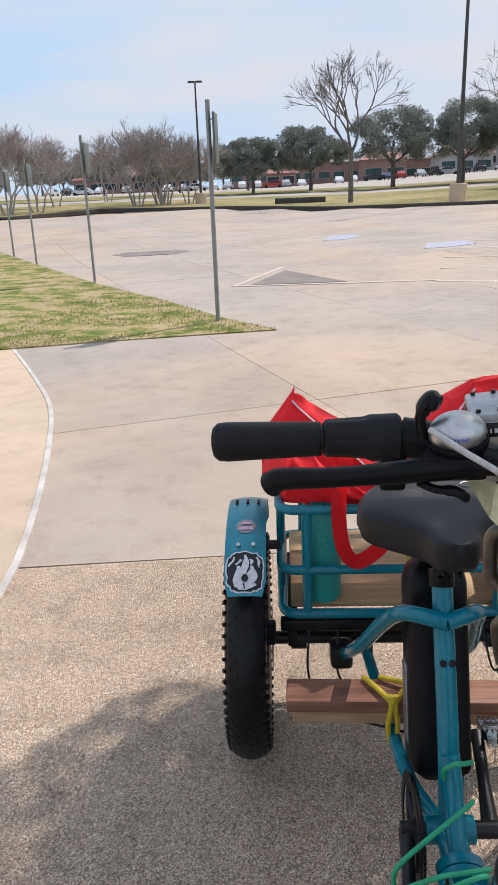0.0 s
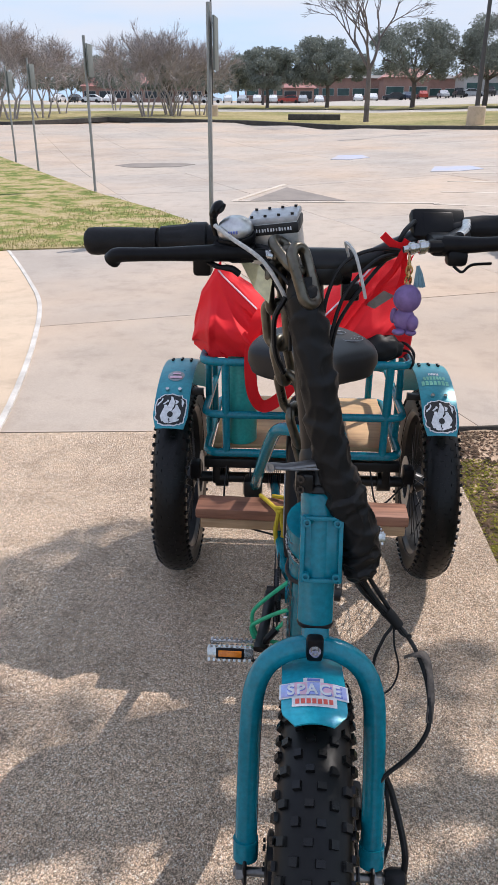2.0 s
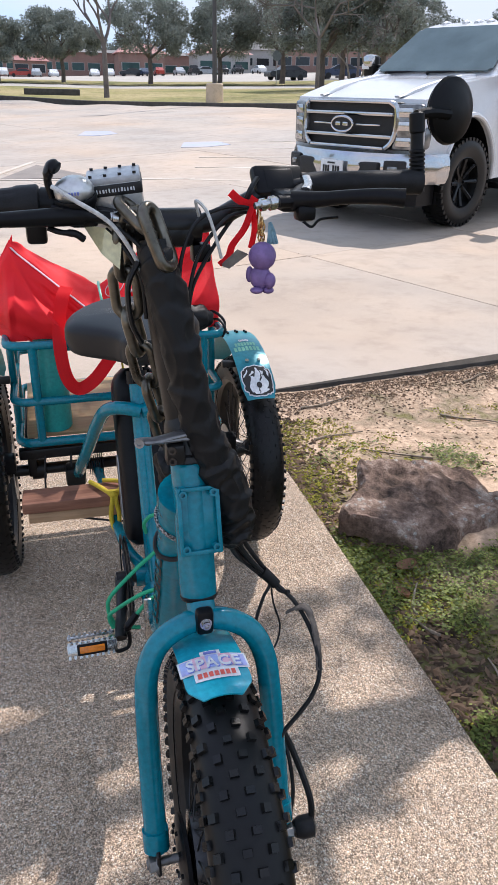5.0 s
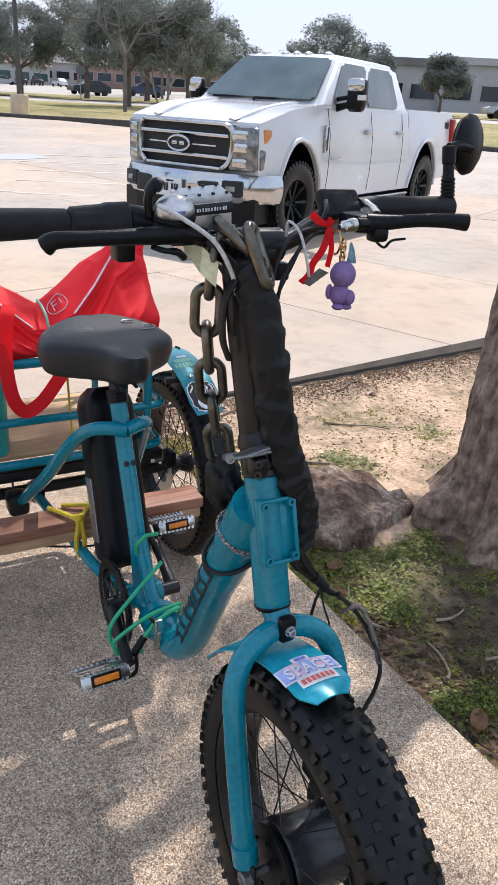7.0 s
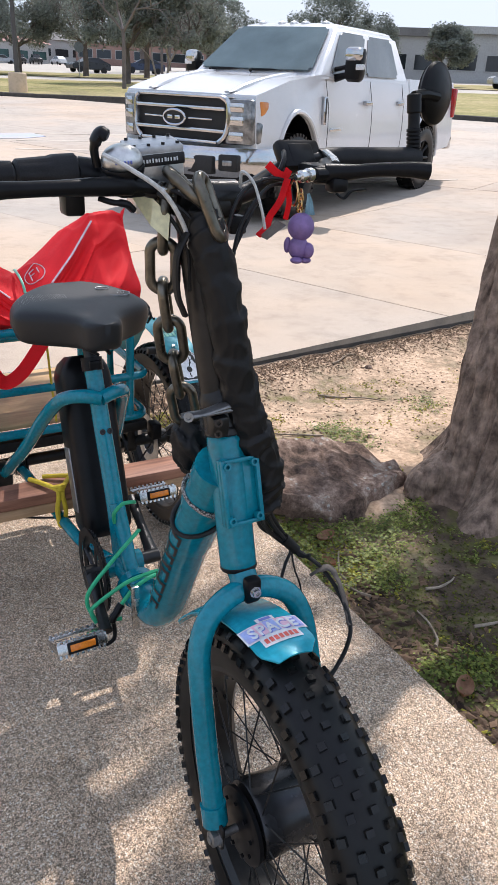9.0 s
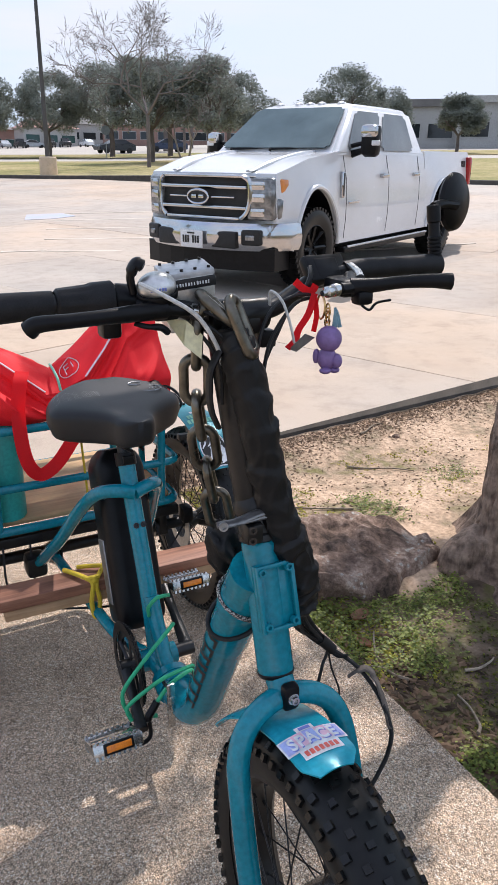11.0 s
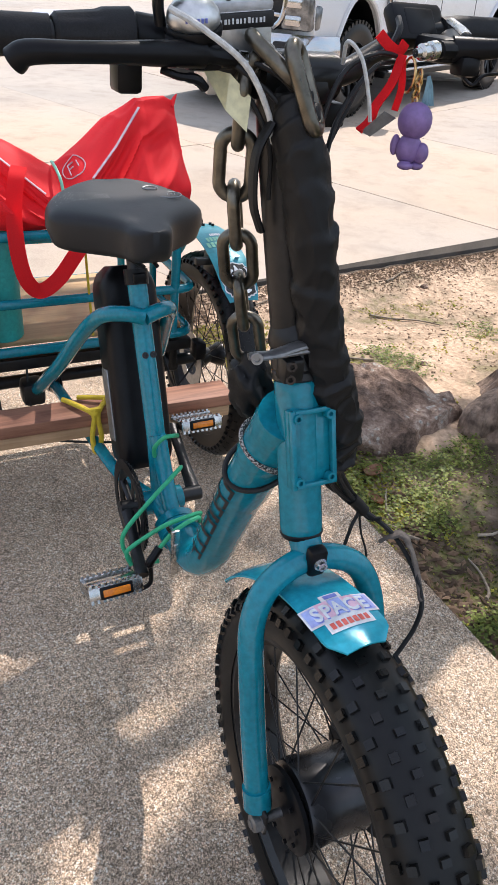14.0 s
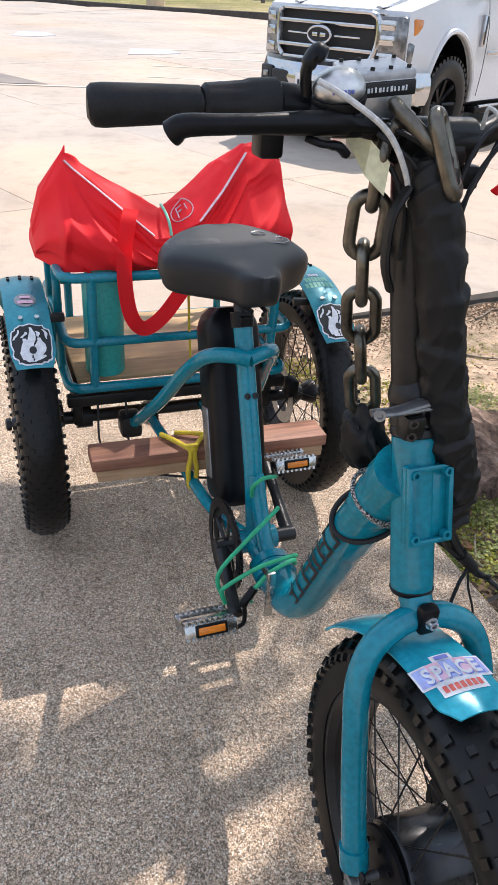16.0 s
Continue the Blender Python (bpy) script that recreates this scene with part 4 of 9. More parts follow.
M_TEALPALE = varied("teal fender paint", (0.03, 0.30, 0.37), (0.02, 0.22, 0.28), 14.0, 0.3, 0.2, bump=0.04, depth=0.0006)
M_CYAN = varied("bright cyan fender paint", (0.018, 0.40, 0.52), (0.014, 0.33, 0.44), 18.0, 0.22, 0.1, bump=0.02, depth=0.0005)
# shade between the knobs put into a darker carcass, glints into glossier tread
M_TYRE = varied("dark tyre rubber", (0.0070, 0.0069, 0.0068), (0.003, 0.003, 0.003), 14.0, 0.38, bump=0.10, depth=0.0008, spec=0.27)
M_TREAD = varied("glossy tread rubber", (0.0095, 0.0093, 0.0090), (0.003, 0.003, 0.003), 30.0, 0.26, bump=0.12, depth=0.0008, spec=0.32)
M_BLACK = varied("black plastic", (0.008, 0.008, 0.009), (0.004, 0.004, 0.005), 20.0, 0.36, bump=0.1, depth=0.0006, spec=0.18)
M_BLACKMETAL = varied("worn black metal", (0.022, 0.022, 0.023), (0.009, 0.009, 0.009), 16.0, 0.34, 0.4, bump=0.06, depth=0.0005)
M_STEMGREY = varied("scuffed dark grey tube", (0.030, 0.025, 0.022), (0.006, 0.006, 0.006), 12.0, 0.42, 0.3, bump=0.1, depth=0.0008)
M_GRIP = varied("dark rubber grip", (0.018, 0.018, 0.019), (0.010, 0.010, 0.011), 40.0, 0.5, bump=0.3, depth=0.0008, fine=500.0, spec=0.20)
M_SLEEVE = varied("black woven sleeve", (0.0080, 0.0080, 0.0084), (0.0045, 0.0045, 0.0047), 16.0, 0.52, bump=0.25, depth=0.001, fine=700.0, spec=0.30)
M_CHROME = varied("brushed silver metal", (0.62, 0.62, 0.61), (0.45, 0.45, 0.44), 18.0, 0.24, 1.0, bump=0.05, depth=0.0004)
M_SATIN = varied("satin silver casing", (0.66, 0.66, 0.65), (0.52, 0.52, 0.51), 18.0, 0.40, 1.0, bump=0.05, depth=0.0004)
M_ALLOY = varied("dull grey alloy", (0.36, 0.37, 0.38), (0.22, 0.225, 0.23), 12.0, 0.42, 0.9, bump=0.05, depth=0.0005)
M_CHAIN = varied("oily dark steel chain", (0.20, 0.182, 0.148), (0.085, 0.076, 0.060), 26.0, 0.30, 0.9, bump=0.10, depth=0.0008)
M_SEAT = varied("black vinyl saddle", (0.015, 0.015, 0.016), (0.009, 0.009, 0.010), 7.0, 0.45, bump=0.4, depth=0.001, fine=520.0, spec=0.34)
dots = node(M_SEAT, "ShaderNodeTexVoronoi", Scale=230.0)
wire(M_SEAT, node(M_SEAT, "ShaderNodeTexCoord"), "Object", dots, "Vector")
bumped(M_SEAT, dots, "Distance", 0.10, 0.0008)
M_RED = varied("red tote fabric", (0.90, 0.024, 0.031), (0.76, 0.016, 0.022), 5.0, 0.66, bump=0.25, depth=0.001, fine=700.0, spec=0.2)
M_REDDARK = varied("red webbing", (0.90, 0.022, 0.032), (0.80, 0.017, 0.025), 12.0, 0.7, bump=0.4, depth=0.001, fine=500.0)
# thin webbing lets the sun behind it through
thin, both = node(M_REDDARK, "ShaderNodeBsdfTranslucent"), node(M_REDDARK, "ShaderNodeMixShader", Fac=0.60)
thin.inputs["Color"].default_value = (0.95, 0.04, 0.045, 1)
M_REDDARK.node_tree.links.new(body(M_REDDARK).outputs["BSDF"], both.inputs[1])
M_REDDARK.node_tree.links.new(thin.outputs["BSDF"], both.inputs[2])
M_REDDARK.node_tree.links.new(both.outputs["Shader"], M_REDDARK.node_tree.nodes["Material Output"].inputs["Surface"])
M_WHITEZIP = varied("pale zip tape", (0.66, 0.50, 0.53), (0.52, 0.36, 0.40), 30.0, 0.7, bump=0.2, depth=0.001)
M_BOTTLE = varied("teal bottle coating", (0.03, 0.40, 0.365), (0.025, 0.34, 0.31), 16.0, 0.35, bump=0.08, depth=0.0004)
M_ORANGE = varied("orange reflector", (0.85, 0.26, 0.02), (0.70, 0.18, 0.015), 60.0, 0.2, bump=0.4, depth=0.0008, fine=300.0)
M_YELLOW = varied("yellow braided rope", (0.66, 0.50, 0.03), (0.5, 0.36, 0.02), 60.0, 0.7, bump=0.6, depth=0.001, fine=700.0)
M_GREEN = varied("green elastic cord", (0.02, 0.42, 0.20), (0.015, 0.32, 0.15), 60.0, 0.6, bump=0.5, depth=0.0008, fine=700.0)
M_BROWNBOARD = timber("brown composite board", (0.34, 0.165, 0.105), (0.17, 0.075, 0.048))
M_PALEBOARD = timber("pale pine board", (0.48, 0.32, 0.19), (0.30, 0.19, 0.105))
M_PLY = timber("worn plywood", (0.55, 0.37, 0.195), (0.42, 0.27, 0.14))
M_WHITE = varied("white vinyl", (0.78, 0.79, 0.80), (0.70, 0.71, 0.72), 20.0, 0.45, bump=0)
M_INK = varied("black vinyl print", (0.014, 0.014, 0.015), (0.010, 0.010, 0.011), 20.0, 0.5, bump=0)
M_PINK = varied("pink sticker print", (0.80, 0.52, 0.62), (0.76, 0.46, 0.57), 20.0, 0.45, bump=0)
M_BLUEINK = varied("blue sticker print", (0.20, 0.24, 0.62), (0.16, 0.20, 0.55), 20.0, 0.45, bump=0)
M_SALMON = varied("red sticker print", (0.76, 0.13, 0.10), (0.68, 0.11, 0.08), 20.0, 0.45, bump=0)
M_MINT = varied("mint sticker print", (0.20, 0.58, 0.42), (0.16, 0.5, 0.36), 20.0, 0.45, bump=0)
M_PURPLE = varied("purple vinyl toy", (0.22, 0.135, 0.32), (0.18, 0.11, 0.27), 30.0, 0.5, bump=0.05, depth=0.0005)
M_GOLD = varied("gold coloured metal", (0.75, 0.50, 0.22), (0.6, 0.38, 0.16), 40.0, 0.28, 1.0, bump=0)
M_CABLE = varied("black cable jacket", (0.016, 0.016, 0.017), (0.010, 0.010, 0.010), 60.0, 0.45, bump=0.05, depth=0.0004, spec=0.28)
M_WHITECABLE = varied("grey-white cable", (0.60, 0.60, 0.58), (0.48, 0.48, 0.46), 60.0, 0.5, bump=0)
M_LABEL = varied("cream paper label", (0.70, 0.66, 0.42), (0.58, 0.55, 0.34), 20.0, 0.6, bump=0.1)
M_TORN = varied("torn brown-grey tape", (0.15, 0.125, 0.105), (0.05, 0.04, 0.034), 60.0, 0.8, bump=0.5, depth=0.001)
M_TASSEL = varied("blue-grey tassel", (0.22, 0.36, 0.42), (0.16, 0.28, 0.33), 60.0, 0.8, bump=0.2)

M_HUB = varied("dark hub motor casing", (0.050, 0.050, 0.053), (0.025, 0.025, 0.026), 14.0, 0.24, 0.6, bump=0.05, depth=0.0005)
M_CORD = material("black and white braided cord", (0.02, 0.02, 0.02), 0.7)
r = ramp_of(M_CORD, noise_of(M_CORD, 480.0, 1.0), "Fac", [(0.50, (0.012, 0.012, 0.012)), (0.56, (0.55, 0.52, 0.48))])
wire(M_CORD, r, "Color", body(M_CORD), "Base Color")
M_PALEGREY = varied("milky clear plastic", (0.50, 0.51, 0.52), (0.38, 0.39, 0.40), 40.0, 0.3, bump=0.1, depth=0.0006)
M_HUBGREY = varied("worn grey alloy", (0.34, 0.335, 0.33), (0.14, 0.137, 0.135), 22.0, 0.4, 0.8, bump=0.08, depth=0.0005)
M_SKYINK = varied("light blue sticker print", (0.34, 0.46, 0.80), (0.42, 0.42, 0.76), 40.0, 0.45, bump=0)


# ---- cargo tricycle ----
FRONT, REAR, RADIUS, TYRE_W = Vector((0.001, 0.553, 0.300)), Vector((0.006, 1.845, 0.300)), 0.300, 0.098
trike = thing("cargo_tricycle", (0, 1.2, 0), "teal fat-tyre electric cargo tricycle standing on the pad, stickered fenders", "tricycle")


def carcass(bm, c):
    """A tyre's rounded section."""
    half = TYRE_W / 2
    prof = []
    for k in range(15):
        a = math.pi * (k / 14) - math.pi / 2
        prof.append((math.sin(a) * half * (1.0 if abs(math.sin(a)) < 0.99 else 0.99), RADIUS - 0.006 - 0.042 * (1 - max(0.0, math.cos(a)) ** 0.75)))
    prof = [(-half * 0.86, RADIUS - 0.072)] + prof + [(half * 0.86, RADIUS - 0.072)]
    lathe(bm, prof, c, (1, 0, 0), 72, closed=True)
    return bm


def tread(bm, c, tall=0.0070, dense=1.0):
    """Rows of knobs round a tyre."""
    half = TYRE_W / 2
    lanes = ((0.14, 0.013, 0.010), (-0.14, 0.013, 0.010), (0.44, 0.012, 0.012), (-0.44, 0.012, 0.012), (0.74, 0.013, 0.012), (-0.74, 0.013, 0.012), (0.94, 0.012, 0.012), (-0.94, 0.012, 0.012))
    for lane, (f, across_w, along_w) in enumerate(lanes):
        n = round((44, 44, 44, 44, 44, 44, 66, 66)[lane] * (dense if lane < 6 else 1.0))
        for k in range(n):
            th = 2 * math.pi * (k + (0.0, 0.5, 0.5, 0.0, 0.0, 0.5, 0.2, 0.7)[lane]) / n
            tilt = math.asin(f) * 0.9
            x = f * half * 0.99
            r = RADIUS - 0.009 - 0.042 * (1 - max(0.0, math.cos(math.asin(f))) ** 0.75)
            radial = Vector((0, math.cos(th), math.sin(th)))
            out = (radial * math.cos(tilt) + Vector((1, 0, 0)) * math.sin(tilt)).normalized()
            tang = Vector((0, -math.sin(th), math.cos(th)))
            wide = out.cross(tang).normalized()
            o = Vector(c) + Vector((x, 0, 0)) + radial * r
            vs = []
            for h, s in ((-0.002, 1.0), (tall if lane < 6 else 0.0070, 0.82)):
                for a, b in ((-1, -1), (1, -1), (1, 1), (-1, 1)):
                    vs.append(bm.verts.new(o + out * h + wide * (a * across_w / 2 * s) + tang * (b * along_w / 2 * s / dense)))
            bm.faces.new(vs[4:])
            for q in range(4):
                bm.faces.new((vs[q], vs[(q + 1) % 4], vs[4 + (q + 1) % 4], vs[4 + q]))
    return bm


def wheel(name, c, hub_r, hub_w, motor, parent, label):
    c = Vector(c)
    rim_r = RADIUS - 0.068
    bm = bmesh.new()
    lathe(bm, [(-0.040, rim_r), (-0.040, rim_r - 0.012), (-0.030, rim_r - 0.022), (0.030, rim_r - 0.022), (0.040, rim_r - 0.012), (0.040, rim_r), (0.030, rim_r - 0.006), (-0.030, rim_r - 0.006)], c, (1, 0, 0), 64, closed=True)
    root = part(name, bm, M_BLACKMETAL, parent, label)
    part("tyre", carcass(bmesh.new(), c), M_TYRE, root, "black fat tyre with dark sidewalls", smooth=40)
    tagged(part("tread", tread(bmesh.new(), c, 0.0080 if motor else 0.0036, 1.0 if motor else 1.25), M_TREAD if motor else M_TYRE, root, smooth=28), "black square tread knobs", kind="stuff")
    bm = bmesh.new()
    prof = [(-hub_w / 2 - 0.012, 0.014), (-hub_w / 2, 0.020), (-hub_w / 2 + 0.004, hub_r), (-hub_w / 2 + 0.012, hub_r * 1.04), (0, hub_r * (1.0 if motor else 0.62)), (hub_w / 2 - 0.012, hub_r * 1.04), (hub_w / 2 - 0.004, hub_r), (hub_w / 2, 0.020), (hub_w / 2 + 0.012, 0.014)]
    lathe(bm, prof, c, (1, 0, 0), 36)
    part("hub", bm, M_HUB if motor else M_BLACKMETAL, root, "dark grey hub motor" if motor else "")
    n = 36
    mesh = None
    for k in range(n):
        a = 2 * math.pi * k / n
        s = 1 if k % 2 else -1
        lead = 0.42 * (1 if (k // 2) % 2 else -1)
        p = c + Vector((s * (hub_w / 2 - 0.008), math.cos(a + lead) * hub_r, math.sin(a + lead) * hub_r))
        q = c + Vector((s * 0.012, math.cos(a) * (rim_r - 0.02), math.sin(a) * (rim_r - 0.02)))
        bm = bmesh.new()
        rod(bm, p, q, 0.0013, 5)
        rod(bm, q, q + (q - c) * -0.055, 0.0024, 5)
        part("spoke", bm, M_BLACKMETAL, root)
    return root


front_wheel = wheel("front_wheel", FRONT, 0.058, 0.10, True, trike, "black spoked fat front wheel with a hub motor")
# the wheel alone is turned a touch in the fork to fit the camera's view
bpy.context.view_layer.update()
front_wheel.matrix_world = Matrix.Translation(FRONT) @ Matrix.Rotation(radians(-2.2), 4, "Z") @ Matrix.Translation(-FRONT) @ front_wheel.matrix_world
X_WHEEL = 0.376
wheel("rear_wheel", REAR + Vector((-X_WHEEL, 0, 0)), 0.034, 0.085, False, trike, "black spoked fat rear wheel")
wheel("rear_wheel", REAR + Vector((X_WHEEL, 0, 0)), 0.034, 0.085, False, trike, "black spoked fat rear wheel")

# fork, crown and dropouts
bm = bmesh.new()
fork = [(-0.094, 0.568, 0.318), (-0.093, 0.602, 0.42), (-0.091, 0.629, 0.51), (-0.086, 0.648, 0.566), (-0.068, 0.660, 0.604), (-0.036, 0.668, 0.624), (0.0, 0.671, 0.630), (0.036, 0.668, 0.624), (0.068, 0.660, 0.604), (0.086, 0.648, 0.566), (0.091, 0.629, 0.51), (0.093, 0.602, 0.42), (0.094, 0.568, 0.318)]
tube(bm, spline(fork, 6), 0.0165, 16)
tube(bm, [(0, 0.674, 0.622), (0, 0.682, 0.640), (0, 0.690, 0.648), (0, 0.697, 0.656)], [0.024, 0.0205, 0.0205, 0.0225], 20)
part("fork", bm, M_TEAL, trike, "glossy teal arched fork")
for s in (-1, 1):
    bm = bmesh.new()
    box(bm, (s * 0.094 - 0.003, 0.540, 0.284), (s * 0.094 + 0.003, 0.574, 0.326), bevel=0.0025)
    part("dropout", bm, M_BLACKMETAL, trike)
    bm = bmesh.new()
    rod(bm, (s * 0.094, 0.5665, 0.314), (s * 0.094, 0.576, 0.343), 0.0192, 18)
    part("fork_end", bm, M_TEAL, trike)
    bm = bmesh.new()
    rod(bm, FRONT + Vector((s * 0.055, 0, 0)), FRONT + Vector((s * 0.112, 0, 0)), 0.0065, 12)
    lathe(bm, [(0, 0.013), (0.010, 0.013), (0.012, 0.009)], FRONT + Vector((s * 0.098, 0, 0)), (s, 0, 0), 6)
    lathe(bm, [(0, 0.015), (0.003, 0.015)], FRONT + Vector((s * 0.096, 0, 0)), (s, 0, 0), 18)
    part("axle_nut", bm, M_HUBGREY, trike, "worn steel axle nut and washer")
bm = bmesh.new()
lathe(bm, [(0, 0.012), (0.010, 0.017), (0.028, 0.017), (0.032, 0.010)], FRONT + Vector((0.112, 0, 0)), (1, 0, 0), 14)
tube(bm, spline([(0.14, 0.553, 0.30), (0.142, 0.57, 0.34), (0.125, 0.61, 0.40), (0.108, 0.625, 0.44)], 5), 0.005, 8)
bm2 = bmesh.new()
lathe(bm2, [(0, 0.020), (0.003, 0.030), (0.003, 0.052), (0.006, 0.058), (0.012, 0.058), (0.014, 0.050)], FRONT + Vector((-0.066, 0, 0)), (1, 0, 0), 40)
for k in range(9):
    a = 2 * math.pi * k / 9
    o = FRONT + Vector((-0.065, math.cos(a) * 0.042, math.sin(a) * 0.042))
    rod(bm2, o, o + Vector((-0.004, 0, 0)), 0.0035, 6)
part("motor_cover", bm2, M_BLACK, trike, "black motor side cover with screws")
part("motor_cable", bm, M_CABLE, trike, "black motor cable at the axle end")
bm = bmesh.new()
lathe(bm, [(-0.001, 0.055), (-0.001, 0.088), (0.001, 0.088), (0.001, 0.055)], FRONT + Vector((0.066, 0, 0)), (1, 0, 0), 40, closed=True)
part("brake_disc", bm, M_BLACKMETAL, trike, "thin dark brake disc")
bm = bmesh.new()
box(bm, (0.056, 0.60, 0.335), (0.082, 0.655, 0.385), bevel=0.006)
part("brake_caliper", bm, M_BLACK, trike)

# front fender with its bolt and sticker
bm = bmesh.new()
FR = 0.321


def fender_strip(bm, c, r, a0, a1, half, n, tip0=0.0, tip1=0.0, thick=0.0025, x0=0.0, crown=0.006):
    """A thin curved guard; tip0, tip1 narrow the ends."""
    rows = []
    for i in range(n + 1):
        a = radians(a0 + (a1 - a0) * i / n)
        t = i / n
        w = half
        if tip0 and t < 0.06:
            w = half * (1 - tip0 * (1 - t / 0.06))
        if tip1 and t > 0.94:
            w = half * (1 - tip1 * (1 - (1 - t) / 0.06))
        row = []
        for lift in (0.0, -thick):
            for k in range(7):
                f = k / 3 - 1
                rr = r + lift - crown * f * f
                row.append(bm.verts.new((x0 + f * w, c[1] - math.cos(a) * rr, c[2] + math.sin(a) * rr)))
        rows.append(row)
    for a, b in zip(rows, rows[1:]):
        for k in range(6):
            bm.faces.new((a[k], a[k + 1], b[k + 1], b[k]))
            bm.faces.new((a[7 + k + 1], a[7 + k], b[7 + k], b[7 + k + 1]))
        bm.faces.new((a[0], b[0], b[7], a[7]))
        bm.faces.new((a[6], a[13], b[13], b[6]))
    for r_ in (rows[0], rows[-1]):
        bm.faces.new([r_[k] for k in range(7)] + [r_[13 - k] for k in range(7)])
    return bm


fender_strip(bm, FRONT, FR, 86.5, 147, 0.044, 38, 0.42, 0.2, x0=-0.003)
part("front_fender", bm, M_CYAN, trike, "bright cyan curved front fender plate")
bm = bmesh.new()
box(bm, (-0.0135, 0.648, 0.618), (0.0115, 0.666, 0.658), bevel=0.006)
part("fender_bracket", bm, M_BLACK, trike)
bm = bmesh.new()
lathe(bm, [(0, 0.0085), (0.002, 0.0085), (0.002, 0.006), (0.008, 0.006), (0.008, 0.0035), (0.005, 0.003)], (-0.001, 0.648, 0.640), (0, -1, 0.1), 16)
part("bolt", bm, M_CHROME, trike, "silver hex-socket bolt")


def on_fender(a_deg, x, lift=0.0015):
    a = radians(a_deg)
    f = (x - 0.004) / 0.044
    r = FR + lift - 0.006 * f * f
    return Vector((x - 0.007, FRONT.y - math.cos(a) * r, FRONT.z + math.sin(a) * r))


def patch(bm, outline, lift, where=on_fender):
    """A thin flat shape laid on a curved guard, from (angle, x) pairs."""
    vs = [bm.verts.new(where(a, x, lift)) for a, x in outline]
    bm.faces.new(vs)
    return bm


def patch_grid(bm, a0, a1, x0, x1, lift, where=on_fender, n=5):
    g = [[bm.verts.new(where(a0 + (a1 - a0) * i / n, x0 + (x1 - x0) * k / n, lift)) for k in range(n + 1)] for i in range(n + 1)]
    for i in range(n):
        for k in range(n):
            bm.faces.new((g[i][k], g[i][k + 1], g[i + 1][k + 1], g[i + 1][k]))
    return bm


bm = bmesh.new()
patch_grid(bm, 94.4, 100.4, -0.043, 0.051, 0.0012)
patch_grid(bm, 100.4, 102.2, -0.010, 0.018, 0.0012)
patch_grid(bm, 91.4, 94.4, -0.026, 0.034, 0.0012)
sticker = part("sticker", bm, M_WHITE, trike, "white and pink sticker reading SPACE")
for k in range(5):
    bm = bmesh.new()
    patch_grid(bm, 94.9 + (0.4 if k in (1, 2, 3) else 0.0), 99.8 + (0.4 if k in (1, 2, 3) else 0.0), -0.0405 + 0.0180 * k, -0.0237 + 0.0180 * k, 0.0018)
    part("letter_tile", bm, (M_SKYINK, M_PINK, M_SKYINK, M_PINK, M_SKYINK)[k], sticker, "pastel square behind a letter")
bm = bmesh.new()
patch_grid(bm, 100.6, 101.8, -0.005, 0.013, 0.0018)
part("sticker_crest", bm, M_BLUEINK, sticker)
for k in range(7):
    bm = bmesh.new()
    patch_grid(bm, 92.2, 93.9, -0.0215 + 0.0075 * k, -0.0160 + 0.0075 * k, 0.0018, n=2)
    part("word_bar", bm, M_SALMON, sticker, "red plain bar of an unreadable word")
letters = bpy.data.curves.new("sticker_text", "FONT")
letters.body, letters.size, letters.align_x, letters.extrude, letters.space_character, letters.offset = "SPACE", 0.0225, "CENTER", 0.0002, 1.20, 0.0006
text_ob = bpy.data.objects.new("sticker_text", letters)
text_mesh = bpy.data.meshes.new_from_object(text_ob)
bm = bmesh.new()
bm.from_mesh(text_mesh)
for v in bm.verts:
    a = 95.5 + (v.co.y / 0.0225) * 5.4
    v.co = on_fender(a, 0.004 + v.co.x * 1.0, 0.0024 + v.co.z)
part("sticker_text", bm, M_WHITE, sticker, "white letters SPACE", smooth=0)
bm = bmesh.new()
bm.from_mesh(text_mesh)
for v in bm.verts:
    a = 95.2 + (v.co.y / 0.0225) * 5.4
    v.co = on_fender(a, 0.0052 + v.co.x * 1.03, 0.0020 + v.co.z)
part("sticker_shadow", bm, M_BLUEINK, sticker, smooth=0)

# head tube and its bracket
HB, HT = Vector((0, 0.6985, 0.651)), Vector((0, 0.757, 0.838))
hd = (HT - HB).normalized()
bm = bmesh.new()
tube(bm, [HB, HB + hd * 0.004, HB + hd * 0.012, HT - hd * 0.012, HT - hd * 0.003, HT], [0.024, 0.0265, 0.0265, 0.0265, 0.0265, 0.0245], 28)
tube(bm, spline([(0, 0.752, 0.792), (0, 0.785, 0.738), (0, 0.822, 0.672), (0, 0.868, 0.585), (0, 0.918, 0.480), (0, 0.958, 0.398), (0, 0.998, 0.352), (0, 1.045, 0.338), (0, 1.085, 0.338)], 6), [0.046] * 4 + [0.0435] * 6 + [0.040] * 8 + [0.037] * 12 + [0.036] * 19, 24, flat=0.82)
part("main_frame", bm, M_TEAL, trike, "thick glossy teal step-through frame tube", smooth=40)
bm = bmesh.new()
lathe(bm, [(-0.003, 0.0255), (0.002, 0.0275), (0.005, 0.0255)], HB, hd, 28)
part("headset_ring", bm, M_BLACK, trike)
brk = HB + hd * 0.117
side_v, out_v = Vector((1, 0, 0)), Vector((0, -hd.z, hd.y))
frame_m = Matrix((side_v, hd, out_v)).transposed().to_4x4()
frame_m.translation = brk + out_v * 0.026 + Vector((0.004, 0, 0))
bm = bmesh.new()
box(bm, (-0.030, -0.048, -0.012), (0.030, 0.048, -0.002), frame_m, bevel=0.002)
